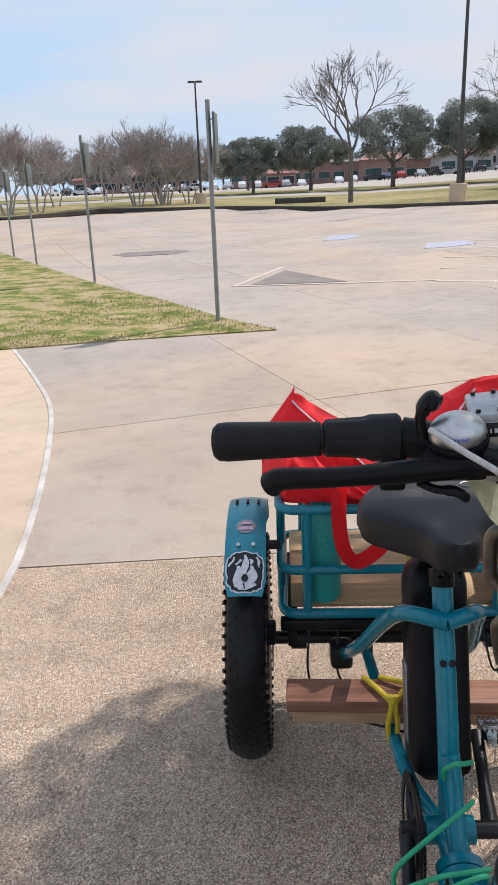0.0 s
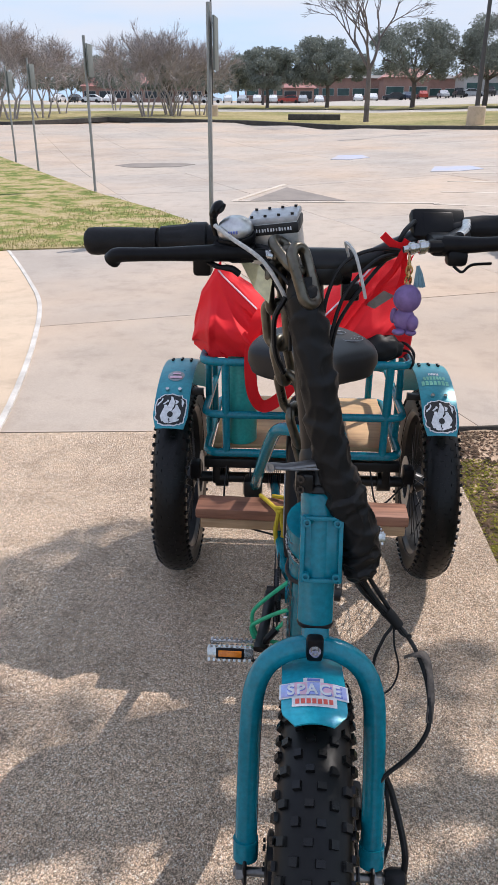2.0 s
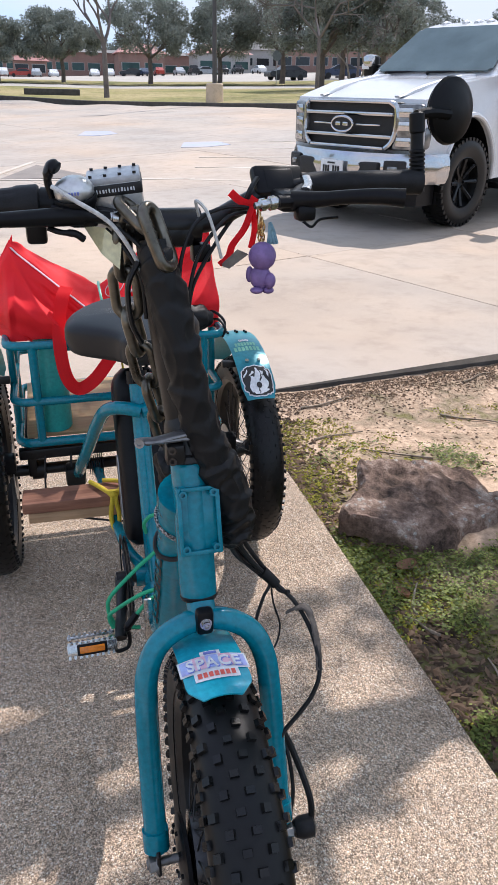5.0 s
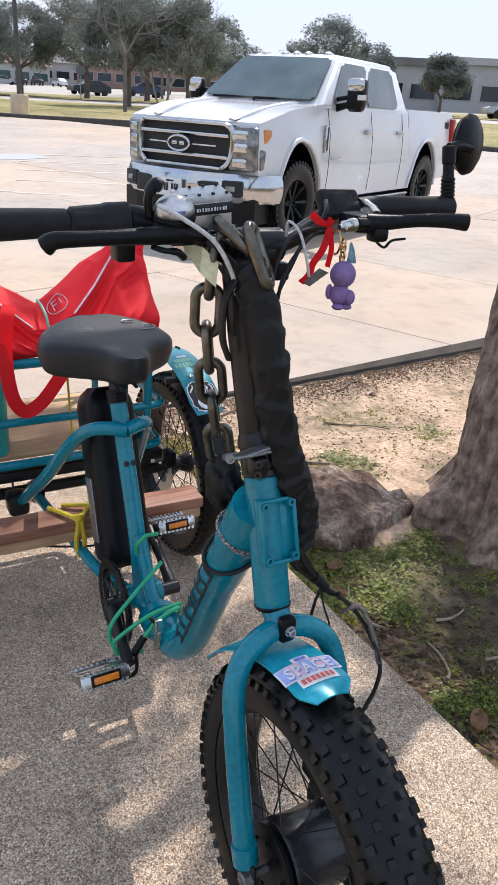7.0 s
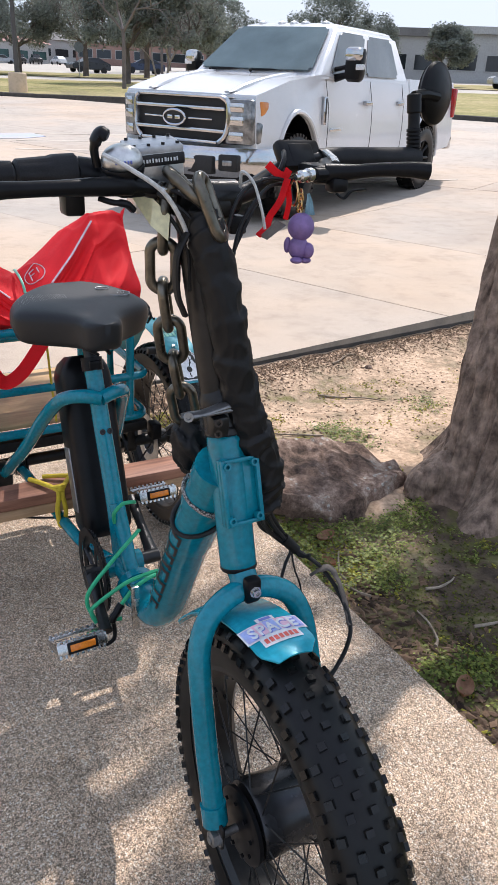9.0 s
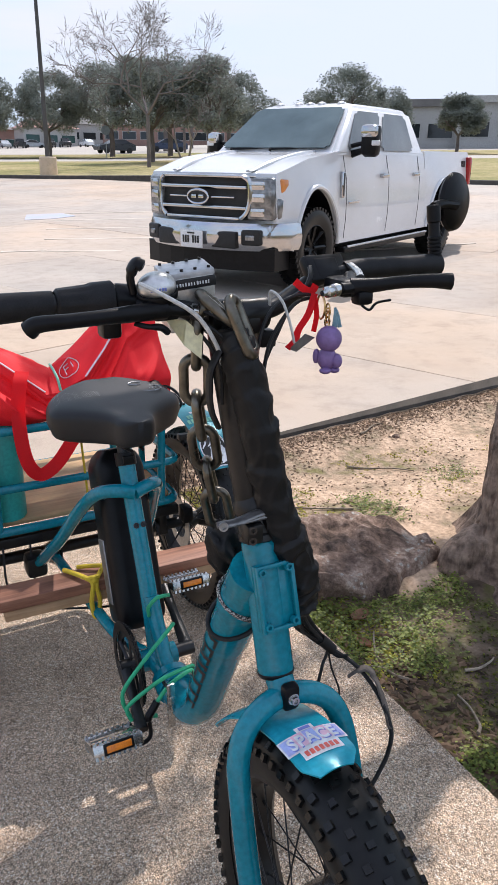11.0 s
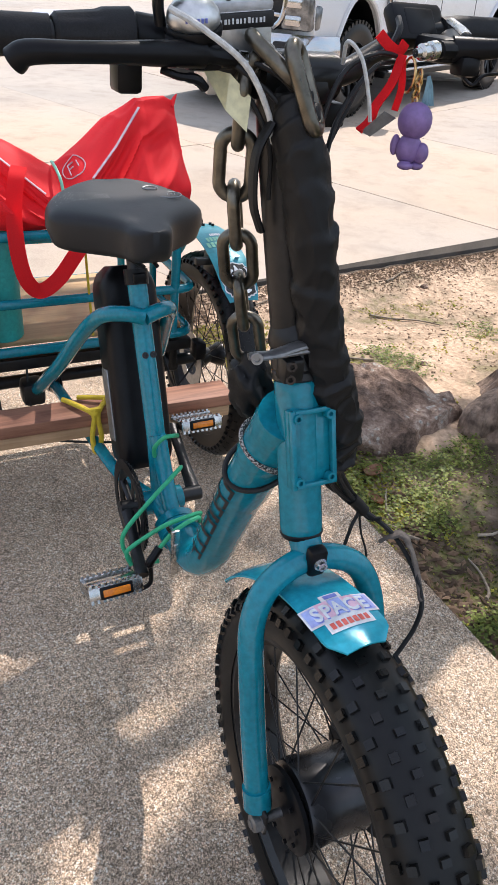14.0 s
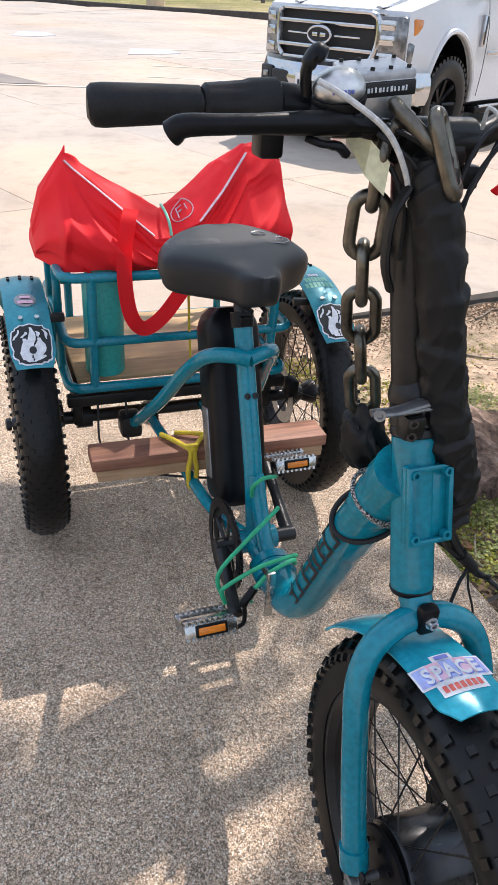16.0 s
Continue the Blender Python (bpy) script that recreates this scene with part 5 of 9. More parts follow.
for s in (-1, 1):
    box(bm, (s * 0.027 - 0.003, -0.048, -0.002), (s * 0.027 + 0.003, 0.048, 0.006), frame_m, bevel=0.001)
    box(bm, (-0.024, s * 0.045 - 0.003, -0.002), (0.024, s * 0.045 + 0.003, 0.006), frame_m, bevel=0.001)
plate = part("bracket_plate", bm, M_TEAL, trike, "flat teal mounting plate with four threaded bosses")
for sx in (-1, 1):
    for sy in (-1, 1):
        bm = bmesh.new()
        lathe(bm, [(0, 0.0062), (0.009, 0.0058), (0.009, 0.003), (0.004, 0.003)], frame_m @ Vector((sx * 0.0215, sy * 0.039, 0)), out_v, 14)
        part("boss", bm, M_TEAL, plate)

# maker's mark on the frame as plain bars
def on_frame(s, u, lift):
    path = [Vector((0, 0.822, 0.672)), Vector((0, 0.868, 0.585)), Vector((0, 0.918, 0.480)), Vector((0, 0.958, 0.398))]
    seg = min(int(s * 3), 2)
    t = s * 3 - seg
    p = path[seg].lerp(path[seg + 1], t)
    d = (path[seg + 1] - path[seg]).normalized()
    n = Vector((0, d.z, -d.y))
    r = 0.0405 - 0.003 * s + lift
    a = u / 0.04
    return p + Vector((-math.cos(a) * r, 0, 0)) + n * (-math.sin(a) * r * 0.82)


mark_w = (0.075, 0.095, 0.095, 0.095, 0.035, 0.06, 0.085, 0.085)
pos_s = 0.12
for k, w in enumerate(mark_w[::-1]):
    bm = bmesh.new()
    for lo_u, hi_u in ((-0.024, -0.0185), (0.0185, 0.024)) if k % 3 != 1 else ((-0.024, -0.0185), (-0.0027, 0.0027), (0.0185, 0.024)):
        g = [[bm.verts.new(on_frame(pos_s + w * i / 3, lo_u + (hi_u - lo_u) * j / 2, 0.0012)) for j in range(3)] for i in range(4)]
        for i in range(3):
            for j in range(2):
                bm.faces.new((g[i][j], g[i][j + 1], g[i + 1][j + 1], g[i + 1][j]))
    g = [[bm.verts.new(on_frame(pos_s + 0.024 * i, -0.0205 + 0.041 * j / 4, 0.0012)) for j in range(5)] for i in range(2)]
    for j in range(4):
        bm.faces.new((g[0][j], g[0][j + 1], g[1][j + 1], g[1][j]))
    part("maker_mark", bm, M_INK, trike, "dark plain bar of the maker's mark")
    pos_s += w + 0.020

# zip-tied brake hose looped round the neck
nd = Vector((0, 0.50, -0.866))
nu = Vector((0, 0.866, 0.50))
for c, r, wire_r, tip, mat, text in (((0, 0.797, 0.722), 0.0450, 0.0028, 0.10, M_CORD, "black and white braided cord round the frame neck"), ((0, 0.800, 0.716), 0.0450, 0.0028, 0.16, M_CORD, ""), ((0, 0.822, 0.676), 0.0418, 0.0042, -0.25, M_CABLE, "slack black rubber loop round the frame")):
    bm = bmesh.new()
    tube(bm, [Vector(c) + Vector((math.cos(a), 0, 0)) * r + nu * math.sin(a) * r * 0.9 + nd * tip * math.cos(a) * 0.12 for a in (2 * math.pi * k / 32 for k in range(32))], wire_r, 8, closed=True)
    part("cord_tie", bm, mat, trike, text)

# hinge, seat tube, stays
bm = bmesh.new()
tube(bm, [(0, 1.080, 0.338), (0, 1.100, 0.340)], 0.041, 24, flat=0.9)
tube(bm, [(0, 1.104, 0.340), (0, 1.122, 0.342)], 0.040, 24, flat=0.9)
part("hinge", bm, M_TEAL, trike)
bm = bmesh.new()
box(bm, (-0.046, 1.018, 0.306), (-0.030, 1.026, 0.408), bevel=0.003)
rod(bm, (-0.038, 1.020, 0.392), (-0.030, 1.075, 0.372), 0.006, 10)
box(bm, (-0.042, 1.015, 0.345), (-0.034, 1.019, 0.380), bevel=0.002)
part("hinge_latch", bm, M_CHROME, trike, "silver folding latch lever")
SEAT_TUBE = [Vector((0, 1.200, 0.345)), Vector((0, 1.232, 0.467)), Vector((0, 1.294, 0.618)), Vector((0, 1.352, 0.756))]
bm = bmesh.new()
tube(bm, spline(SEAT_TUBE, 8), 0.0185, 18)
tube(bm, spline([(0.0, 1.222, 0.478), (0.002, 1.192, 0.418), (0.0, 1.150, 0.368), (0, 1.110, 0.345)], 6), 0.0165, 16)
tube(bm, [(0, 1.11, 0.338), (0, 1.20, 0.340)], 0.026, 20)
rod(bm, (-0.042, 1.198, 0.338), (0.042, 1.198, 0.338), 0.024, 24)
part("seat_tube", bm, M_TEAL, trike, "glossy teal seat tube and bottom bracket")
for sx in (-0.007, 0.009):
    bm = bmesh.new()
    lathe(bm, [(0, 0.0062), (0.003, 0.0062), (0.003, 0.0035), (0.001, 0.003)], (sx, 1.277, 0.622), (0, -0.92, 0.38), 14)
    part("rivet", bm, M_BLACKMETAL, trike)
for s in (-1, 1):
    bm = bmesh.new()
    tube(bm, spline([(0, 1.300, 0.688), (s * 0.035, 1.312, 0.694), (s * 0.068, 1.352, 0.676), (s * 0.088, 1.425, 0.610), (s * 0.112, 1.53, 0.495), (s * 0.126, 1.62, 0.415), (s * 0.134, 1.70, 0.350), (s * 0.138, 1.76, 0.318)], 6), 0.0150, 14)
    part("upper_stay", bm, M_TEAL, trike, "curved teal stay")
    bm = bmesh.new()
    tube(bm, spline([(s * 0.012, 1.215, 0.335), (s * 0.045, 1.33, 0.325), (s * 0.060, 1.50, 0.320), (s * 0.075, 1.72, 0.315), (s * 0.08, 1.83, 0.305)], 5), 0.0135, 12)
    part("lower_stay", bm, M_TEAL, trike)

# battery behind the seat tube
bm = bmesh.new()
bd = Vector((0, 0.145, 0.405)).normalized()
bmat = Matrix((Vector((1, 0, 0)), Vector((0, bd.z, -bd.y)), bd)).transposed().to_4x4()
bmat.translation = Vector((0.010, 1.300, 0.372))
rows = []
for k in range(29):
    h = -0.02 + 0.412 * k / 28
    cap = min(1.0, (h + 0.02 + 0.004) / 0.03, (0.392 - h + 0.002) / 0.055)
    shrink = math.sqrt(max(0.02, 1 - (1 - cap) ** 2))
    row = []
    for q in range(32):
        a = 2 * math.pi * q / 32
        c, sn = math.cos(a), math.sin(a)
        row.append(bm.verts.new(bmat @ Vector((math.copysign(abs(c) ** 0.5, c) * 0.058 * (0.35 + 0.65 * shrink), 0.044 + math.copysign(abs(sn) ** 0.5, sn) * 0.056 * (0.5 + 0.5 * shrink), h))))
    rows.append(row)
for a, b in zip(rows, rows[1:]):
    for q in range(32):
        bm.faces.new((a[q], a[(q + 1) % 32], b[(q + 1) % 32], b[q]))
bm.faces.new(rows[0][::-1])
bm.faces.new(rows[-1])
batt = part("battery", bm, M_BLACK, trike, "tall black rounded battery pack")
bm = bmesh.new()
box(bm, (-0.0605, 0.028, 0.04), (-0.0560, 0.066, 0.19), bmat, bevel=0.002)
part("battery_label", bm, M_ALLOY, batt, "grey label plate on the battery")
bm = bmesh.new()
for k in range(9):
    box(bm, (0.0550, 0.030, 0.03 + 0.036 * k), (0.0598, 0.056, 0.048 + 0.036 * k), bmat)
part("battery_rail", bm, M_BLACKMETAL, batt)

# crank, chainring, pedals
BB = Vector((0, 1.198, 0.338))
bm = bmesh.new()
lathe(bm, [(-0.002, 0.060), (-0.002, 0.086), (0.002, 0.086), (0.002, 0.060)], BB + Vector((-0.058, 0, 0)), (1, 0, 0), 48, closed=True)
for k in range(44):
    a = 2 * math.pi * k / 44
    o = BB + Vector((-0.058, math.cos(a) * 0.087, math.sin(a) * 0.087))
    rod(bm, o - Vector((0.0015, 0, 0)), o + Vector((0.0015, 0, 0)), 0.0035, 5)
for k in range(5):
    a = 2 * math.pi * k / 5 + 0.3
    tube(bm, [BB + Vector((-0.058, 0, 0)), BB + Vector((-0.058, math.cos(a) * 0.066, math.sin(a) * 0.066))], 0.007, 6, flat=0.4)
ring = part("chainring", bm, M_BLACKMETAL, trike, "black toothed chainring")
bm = bmesh.new()
lathe(bm, [(-0.001, 0.075), (-0.001, 0.096), (0.001, 0.096), (0.001, 0.075)], BB + Vector((-0.066, 0, 0)), (1, 0, 0), 48, closed=True)
part("chain_guard", bm, M_BLACK, ring)
ARM = Vector((0, -0.162, -0.030))
for s, arm in ((-1, ARM), (1, -ARM + Vector((0, 0.03, 0.015)))):
    bm = bmesh.new()
    a = BB + Vector((s * 0.072, 0, 0))
    b = a + arm + Vector((s * 0.022, 0, 0))
    tube(bm, [a, a.lerp(b, 0.5), b], [0.016, 0.011, 0.013], 10, flat=0.65)
    rod(bm, a + Vector((-s * 0.03, 0, 0)), a + Vector((s * 0.012, 0, 0)), 0.015, 14)
    crank = part("crank_arm", bm, M_BLACKMETAL, trike)
    ped = b + Vector((s * 0.058, 0, 0))
    pm = pose(ped.x, ped.y, ped.z, -26 if s < 0 else -20)
    bm = bmesh.new()
    for e in (-1, 1):
        box(bm, (-0.048, e * 0.034 - 0.004, -0.012), (0.048, e * 0.034 + 0.004, 0.012), pm, bevel=0.002)
        for k in range(9):
            box(bm, (-0.046 + 0.0105 * k, e * 0.034 - 0.005, 0.010), (-0.041 + 0.0105 * k, e * 0.034 + 0.005, 0.0165), pm)
            box(bm, (-0.046 + 0.0105 * k, e * 0.034 - 0.005, -0.0165), (-0.041 + 0.0105 * k, e * 0.034 + 0.005, -0.010), pm)
    for e in (-1, 1):
        box(bm, (e * 0.044 - 0.004, -0.034, -0.009), (e * 0.044 + 0.004, 0.034, 0.009), pm, bevel=0.002)
    box(bm, (-0.045, -0.012, -0.011), (0.045, 0.012, 0.011), pm, bevel=0.004)
    pedal = part("pedal", bm, M_CHROME, trike, "silver toothed platform pedal with orange reflector")
    for e in (-1, 1):
        bm = bmesh.new()
        box(bm, (-0.029, e * 0.040 - 0.003, -0.011), (0.029, e * 0.040 + 0.003, 0.011), pm, bevel=0.002)
        frame_of = part("reflector_frame", bm, M_BLACK, pedal, "black reflector frame")
        bm = bmesh.new()
        box(bm, (-0.024, e * 0.0415 - 0.003, -0.0065), (0.024, e * 0.0415 + 0.003, 0.0065), pm, bevel=0.0015)
        part("reflector", bm, M_ORANGE, frame_of, "orange reflector")

# saddle
bm = bmesh.new()
rings = []
NS, RS = 44, 48
for i in range(NS + 1):
    t = i / NS
    y = 1.258 + 0.276 * t
    e = min(1.0, max(0.0, (t - 0.12) / 0.46))
    half = 0.043 + 0.105 * e * e * (3 - 2 * e)
    if t > 0.58:
        half *= max(0.0, 1 - ((t - 0.58) / 0.423) ** 2.4) ** 0.5
    if t < 0.16:
        half *= (1 - ((0.16 - t) / 0.162) ** 2.2) ** 0.5
    top = 0.858 + 0.024 * t
    thick = 0.060 + 0.030 * min(1.0, t * 1.6)
    if t > 0.80:
        thick *= 0.45 + 0.55 * max(0.0, 1 - ((t - 0.80) / 0.202) ** 2) ** 0.5
    if t < 0.12:
        thick *= 0.55 + 0.45 * max(0.0, 1 - ((0.12 - t) / 0.122) ** 2) ** 0.5
    row = []
    for k in range(RS):
        a = 2 * math.pi * k / RS
        ca, sa = math.cos(a), math.sin(a)
        px = math.copysign(abs(ca) ** 0.46, ca) * max(half, 0.004)
        pz = math.copysign(abs(sa) ** 0.46, sa) * thick / 2
        if sa < 0:
            px *= 0.96
        groove = 0.004 * math.exp(-(px / 0.020) ** 2) * max(0, sa) * min(1.0, t * 2.0)
        droop = 0.006 * (abs(px) / 0.145) ** 2
        row.append(bm.verts.new((px + 0.006, y, top - thick / 2 + pz - groove - droop)))
    rings.append(row)
for a, b in zip(rings, rings[1:]):
    for k in range(RS):
        bm.faces.new((a[k], a[(k + 1) % RS], b[(k + 1) % RS], b[k]))
bm.faces.new(rings[0][::-1])
bm.faces.new(rings[-1])
saddle_rows = [[v.co.copy() for v in row] for row in rings]
saddle = part("saddle", bm, M_SEAT, trike, "wide black padded vinyl saddle", smooth=60)


def saddle_top(x, y):
    """Height of the padded top, by its nearest cross-sections."""
    i = min(NS - 1, max(1, round((y - 1.258) / 0.276 * NS)))
    return min((abs(v.x - x), v.z) for v in saddle_rows[i][1:RS // 2])[1]


bm = bmesh.new()
for cx, cy, r in ((0.094, 1.440, 0.026), (0.068, 1.470, 0.014)):
    tube(bm, [Vector((cx + math.cos(2 * math.pi * k / 32) * r, cy + math.sin(2 * math.pi * k / 32) * r * 0.8, saddle_top(cx, cy) + 0.0005)) for k in range(32)], 0.0011, 5, closed=True)
for k in range(5):
    rod(bm, (0.078 + 0.007 * k, 1.437, saddle_top(0.094, 1.440) + 0.0006), (0.081 + 0.007 * k, 1.446, saddle_top(0.094, 1.440) + 0.0006), 0.0008, 4)
part("saddle_print", bm, M_ALLOY, saddle, "pale grey printed rings and plain marks")
bm = bmesh.new()
for i in range(22):
    for j in range(9):
        x, y = -0.120 + 0.0052 * i + 0.0026 * (j % 2), 1.452 - 0.0008 * i + 0.0062 * (j - 4) * (1 - 0.028 * i)
        z = saddle_top(x, y) + 0.0004
        bm.faces.new([bm.verts.new((x + u, y + v, z)) for u, v in ((-0.0013, 0), (0, -0.0013), (0.0013, 0), (0, 0.0013))])
tagged(part("grip_dots", bm, M_HUBGREY, saddle, smooth=0), "small pale grip dots on the saddle", kind="stuff")
bm = bmesh.new()
rod(bm, SEAT_TUBE[-1], Vector((0, 1.375, 0.805)), 0.0145, 16)
part("seat_post", bm, M_BLACKMETAL, trike)
bm = bmesh.new()
rod(bm, SEAT_TUBE[-1] - bd * 0.022, SEAT_TUBE[-1] + bd * 0.006, 0.0225, 18)
box(bm, (-0.012, 1.325, 0.742), (0.012, 1.345, 0.762), bevel=0.003)
box(bm, (-0.03, 1.355, 0.785), (0.03, 1.405, 0.806), bevel=0.006)
for s in (-1, 1):
    tube(bm, spline([(s * 0.012, 1.27, 0.795), (s * 0.022, 1.35, 0.790), (s * 0.04, 1.45, 0.800), (s * 0.06, 1.5, 0.812)], 4), 0.0038, 6)
part("seat_clamp", bm, M_BLACK, trike)

# rear axle, frame under the basket, brakes
bm = bmesh.new()
rod(bm, REAR + Vector((-0.33, 0, 0)), REAR + Vector((0.33, 0, 0)), 0.017, 14)
rod(bm, REAR + Vector((-0.445, 0, 0)), REAR + Vector((0.445, 0, 0)), 0.008, 10)
for s in (-1, 1):
    lathe(bm, [(0, 0.016), (0.012, 0.016), (0.015, 0.010)], REAR + Vector((s * 0.432, 0, 0)), (s, 0, 0), 6)
    lathe(bm, [(-0.02, 0.030), (0.02, 0.030)], REAR + Vector((s * 0.25, 0, 0)), (1, 0, 0), 18)
part("rear_axle", bm, M_BLACKMETAL, trike)
bm = bmesh.new()
for y in (1.775, 2.12):
    box(bm, (-0.29, y - 0.014, 0.372), (0.29, y + 0.014, 0.402), bevel=0.004)
for x in (-0.26, 0.26):
    box(bm, (x - 0.014, 1.775, 0.372), (x + 0.014, 2.12, 0.402), bevel=0.004)
    box(bm, (x - 0.012, 1.815, 0.29), (x + 0.012, 1.875, 0.375), bevel=0.004)
part("rear_frame", bm, M_BLACKMETAL, trike, "black rear subframe under the basket")
for s in (-1, 1):
    bm = bmesh.new()
    lathe(bm, [(-0.001, 0.05), (-0.001, 0.082), (0.001, 0.082), (0.001, 0.05)], REAR + Vector((s * 0.318, 0, 0)), (1, 0, 0), 36, closed=True)
    part("brake_disc", bm, M_ALLOY, trike)
    bm = bmesh.new()
    box(bm, (s * 0.318 - 0.016, 1.755, 0.335), (s * 0.318 + 0.016, 1.800, 0.385), bevel=0.006)
    part("brake_caliper", bm, M_BLACK, trike)
bm = bmesh.new()
box(bm, (-0.17, 1.70, 0.30), (-0.115, 1.76, 0.36), bevel=0.012)
mech = part("derailleur", bm, M_BLACKMETAL, trike, "black derailleur beside the sprockets")
for k in range(7):
    bm = bmesh.new()
    lathe(bm, [(0, 0.012), (0, 0.026 + 0.003 * k), (0.002, 0.026 + 0.003 * k), (0.002, 0.012)], (-0.10 + 0.006 * k, 1.80, 0.315), (1, 0, 0), 20)
    part("sprocket", bm, M_BLACKMETAL, mech)
for pts in (([(-0.22, 1.74, 0.39), (-0.225, 1.69, 0.30), (-0.19, 1.66, 0.24), (-0.13, 1.69, 0.27)]), ([(-0.15, 1.74, 0.39), (-0.155, 1.70, 0.31), (-0.14, 1.68, 0.27)]), ([(0.2, 1.74, 0.39), (0.215, 1.70, 0.31), (0.25, 1.74, 0.28), (0.31, 1.77, 0.33)]),
            ([(-0.17, 1.50, 0.335), (-0.12, 1.50, 0.318), (-0.05, 1.48, 0.312), (-0.01, 1.44, 0.33)])):
    bm = bmesh.new()
    tube(bm, spline(pts, 6), 0.0028, 6)
    part("brake_cable", bm, M_CABLE, trike)

# basket of bent tube with a plywood floor
Y0, Y1 = 1.735, 2.20
bm = bmesh.new()
for z, x0, grow_x in ((0.712, 0.287, 0.0), (0.552, 0.284, 0.0), (0.428, 0.282, 0.0)):
    yf = Y0 + (0.712 - z) * 0.06
    loop = []
    for cx, cy, a0 in ((-x0 + 0.035, yf + 0.035, 180), (x0 - 0.035, yf + 0.035, 270), (x0 - 0.035, Y1 - 0.035, 0), (-x0 + 0.035, Y1 - 0.035, 90)):
        for k in range(5):
            a = radians(a0 + 22.5 * k)
            loop.append(Vector((cx + math.cos(a) * 0.035, cy + math.sin(a) * 0.035, z)))
    rail = bmesh.new()
    tube(rail, loop, 0.0115 if z != 0.428 else 0.0125, 12, closed=True)
    part("basket_rail", rail, M_TEAL, trike)
for x in (-0.222, 0.232):
    for y in (Y0, Y1):
        post = bmesh.new()
        rod(post, (x, y + (0.017 if y == Y0 else 0), 0.428), (x, y, 0.712), 0.0115, 12)
        part("basket_post", post, M_TEAL, trike)
for x in (-0.285, 0.285):
    for y in (1.88, 2.06):
        post = bmesh.new()
        rod(post, (x, y, 0.428), (x, y, 0.712), 0.0105, 12)
        part("basket_post", post, M_TEAL, trike)
bm.free()
bm = bmesh.new()
box(bm, (-0.262, 1.775, 0.432), (0.262, 2.185, 0.446), bevel=0.002)
part("basket_floor", bm, M_PLY, trike, "worn plywood basket floor")

# rear fenders with stickers, screws and stays
RC, RR = Vector((0, 1.862, 0.312)), 0.352


def rear_at(s):
    def put(a_deg, x, lift=0.0015):
        a = radians(a_deg + 3.0)
        f = x / 0.052
        x *= 0.92
        r = RR + lift - 0.006 * f * f
        return Vector((s * X_WHEEL * 0.975 + x, RC.y - math.cos(a) * r, RC.z + math.sin(a) * r))
    return put


for s in (-1, 1):
    bm = bmesh.new()
    fender_strip(bm, RC, RR, 45, 150, 0.048, 48, 0.2, 0.2, x0=s * X_WHEEL * 0.975)
    guard = part("rear_fender", bm, M_TEALPALE, trike, "teal curved rear fender with stickers")
    put = rear_at(s)
    srng = random.Random(3)
    wave = [1 + srng.uniform(-0.07, 0.07) for _ in range(40)]
    layers = []
    for grow_by, lift in ((1.0, 0.0012), (0.93, 0.0018)):
        bm = bmesh.new()
        mid = bm.verts.new(put(51.5, 0, lift))
        rim = []
        for k in range(40):
            a = 2 * math.pi * k / 40
            c, q = math.cos(a), math.sin(a)
            rim.append(bm.verts.new(put(51.5 + math.copysign(abs(q) ** 0.6, q) * 8.2 * wave[k] * grow_by, math.copysign(abs(c) ** 0.6, c) * 0.048 * min(1.02, wave[k]) * grow_by, lift)))
        for k in range(40):
            bm.faces.new((mid, rim[k], rim[(k + 1) % 40]))
        layers.append(bm)
    st = part("sticker", layers[0], M_WHITE, guard, "black and white wavy-edged sticker", smooth=0)
    part("sticker_ground", layers[1], M_INK, st, smooth=0)
    for a0, x0, a1, x1, w0, w1 in ((58.2, 0.0, 50.0, 0.0, 0.004, 0.010), (53.6, -0.017, 45.2, -0.012, 0.006, 0.014), (53.6, 0.017, 45.2, 0.012, 0.006, 0.014), (56.4, -0.012, 54.0, -0.019, 0.003, 0.004), (56.4, 0.012, 54.0, 0.019, 0.004, 0.003), (46.6, -0.022, 44.2, -0.004, 0.006, 0.008), (46.6, 0.022, 44.2, 0.004, 0.008, 0.006), (57.6, -0.028, 53.5, -0.038, 0.002, 0.0035), (57.2, 0.028, 53.0, 0.038, 0.0035, 0.002)):
        bm = bmesh.new()
        n = 6
        rows = []
        for k in range(n + 1):
            t = k / n
            w = (w0 + (w1 - w0) * t) * (0.35 + math.sin(math.pi * min(max(t, 0.08), 0.92))) * srng.uniform(0.8, 1.15)
            x = x0 + (x1 - x0) * t + 0.003 * math.sin(t * 5)
            a = a0 + (a1 - a0) * t
            rows.append((bm.verts.new(put(a, x - w, 0.0024)), bm.verts.new(put(a, x + w, 0.0024))))
        for q, r in zip(rows, rows[1:]):
            bm.faces.new((q[0], q[1], r[1], r[0]))
        part("sticker_print", bm, M_WHITE, st, "white printed stroke", smooth=0)
    bm = bmesh.new()
    bm.faces.new([bm.verts.new(put(48.6 + math.sin(2 * math.pi * k / 20) * 1.5, math.cos(2 * math.pi * k / 20) * 0.0085, 0.0034)) for k in range(20)])
    part("sticker_spot", bm, M_INK, st, "black printed oval", smooth=0)
    bm = bmesh.new()
    vs = [bm.verts.new(put(73 + math.sin(2 * math.pi * k / 24) * 4.2, math.cos(2 * math.pi * k / 24) * 0.026, 0.0014)) for k in range(24)]
    bm.faces.new(vs)
    if s < 0:
        part("badge", bm, M_ALLOY, guard, "small scuffed round sticker", smooth=0)
        bm = bmesh.new()
        patch_grid(bm, 70.8, 72.6, -0.018, 0.018, 0.0020, put, 4)
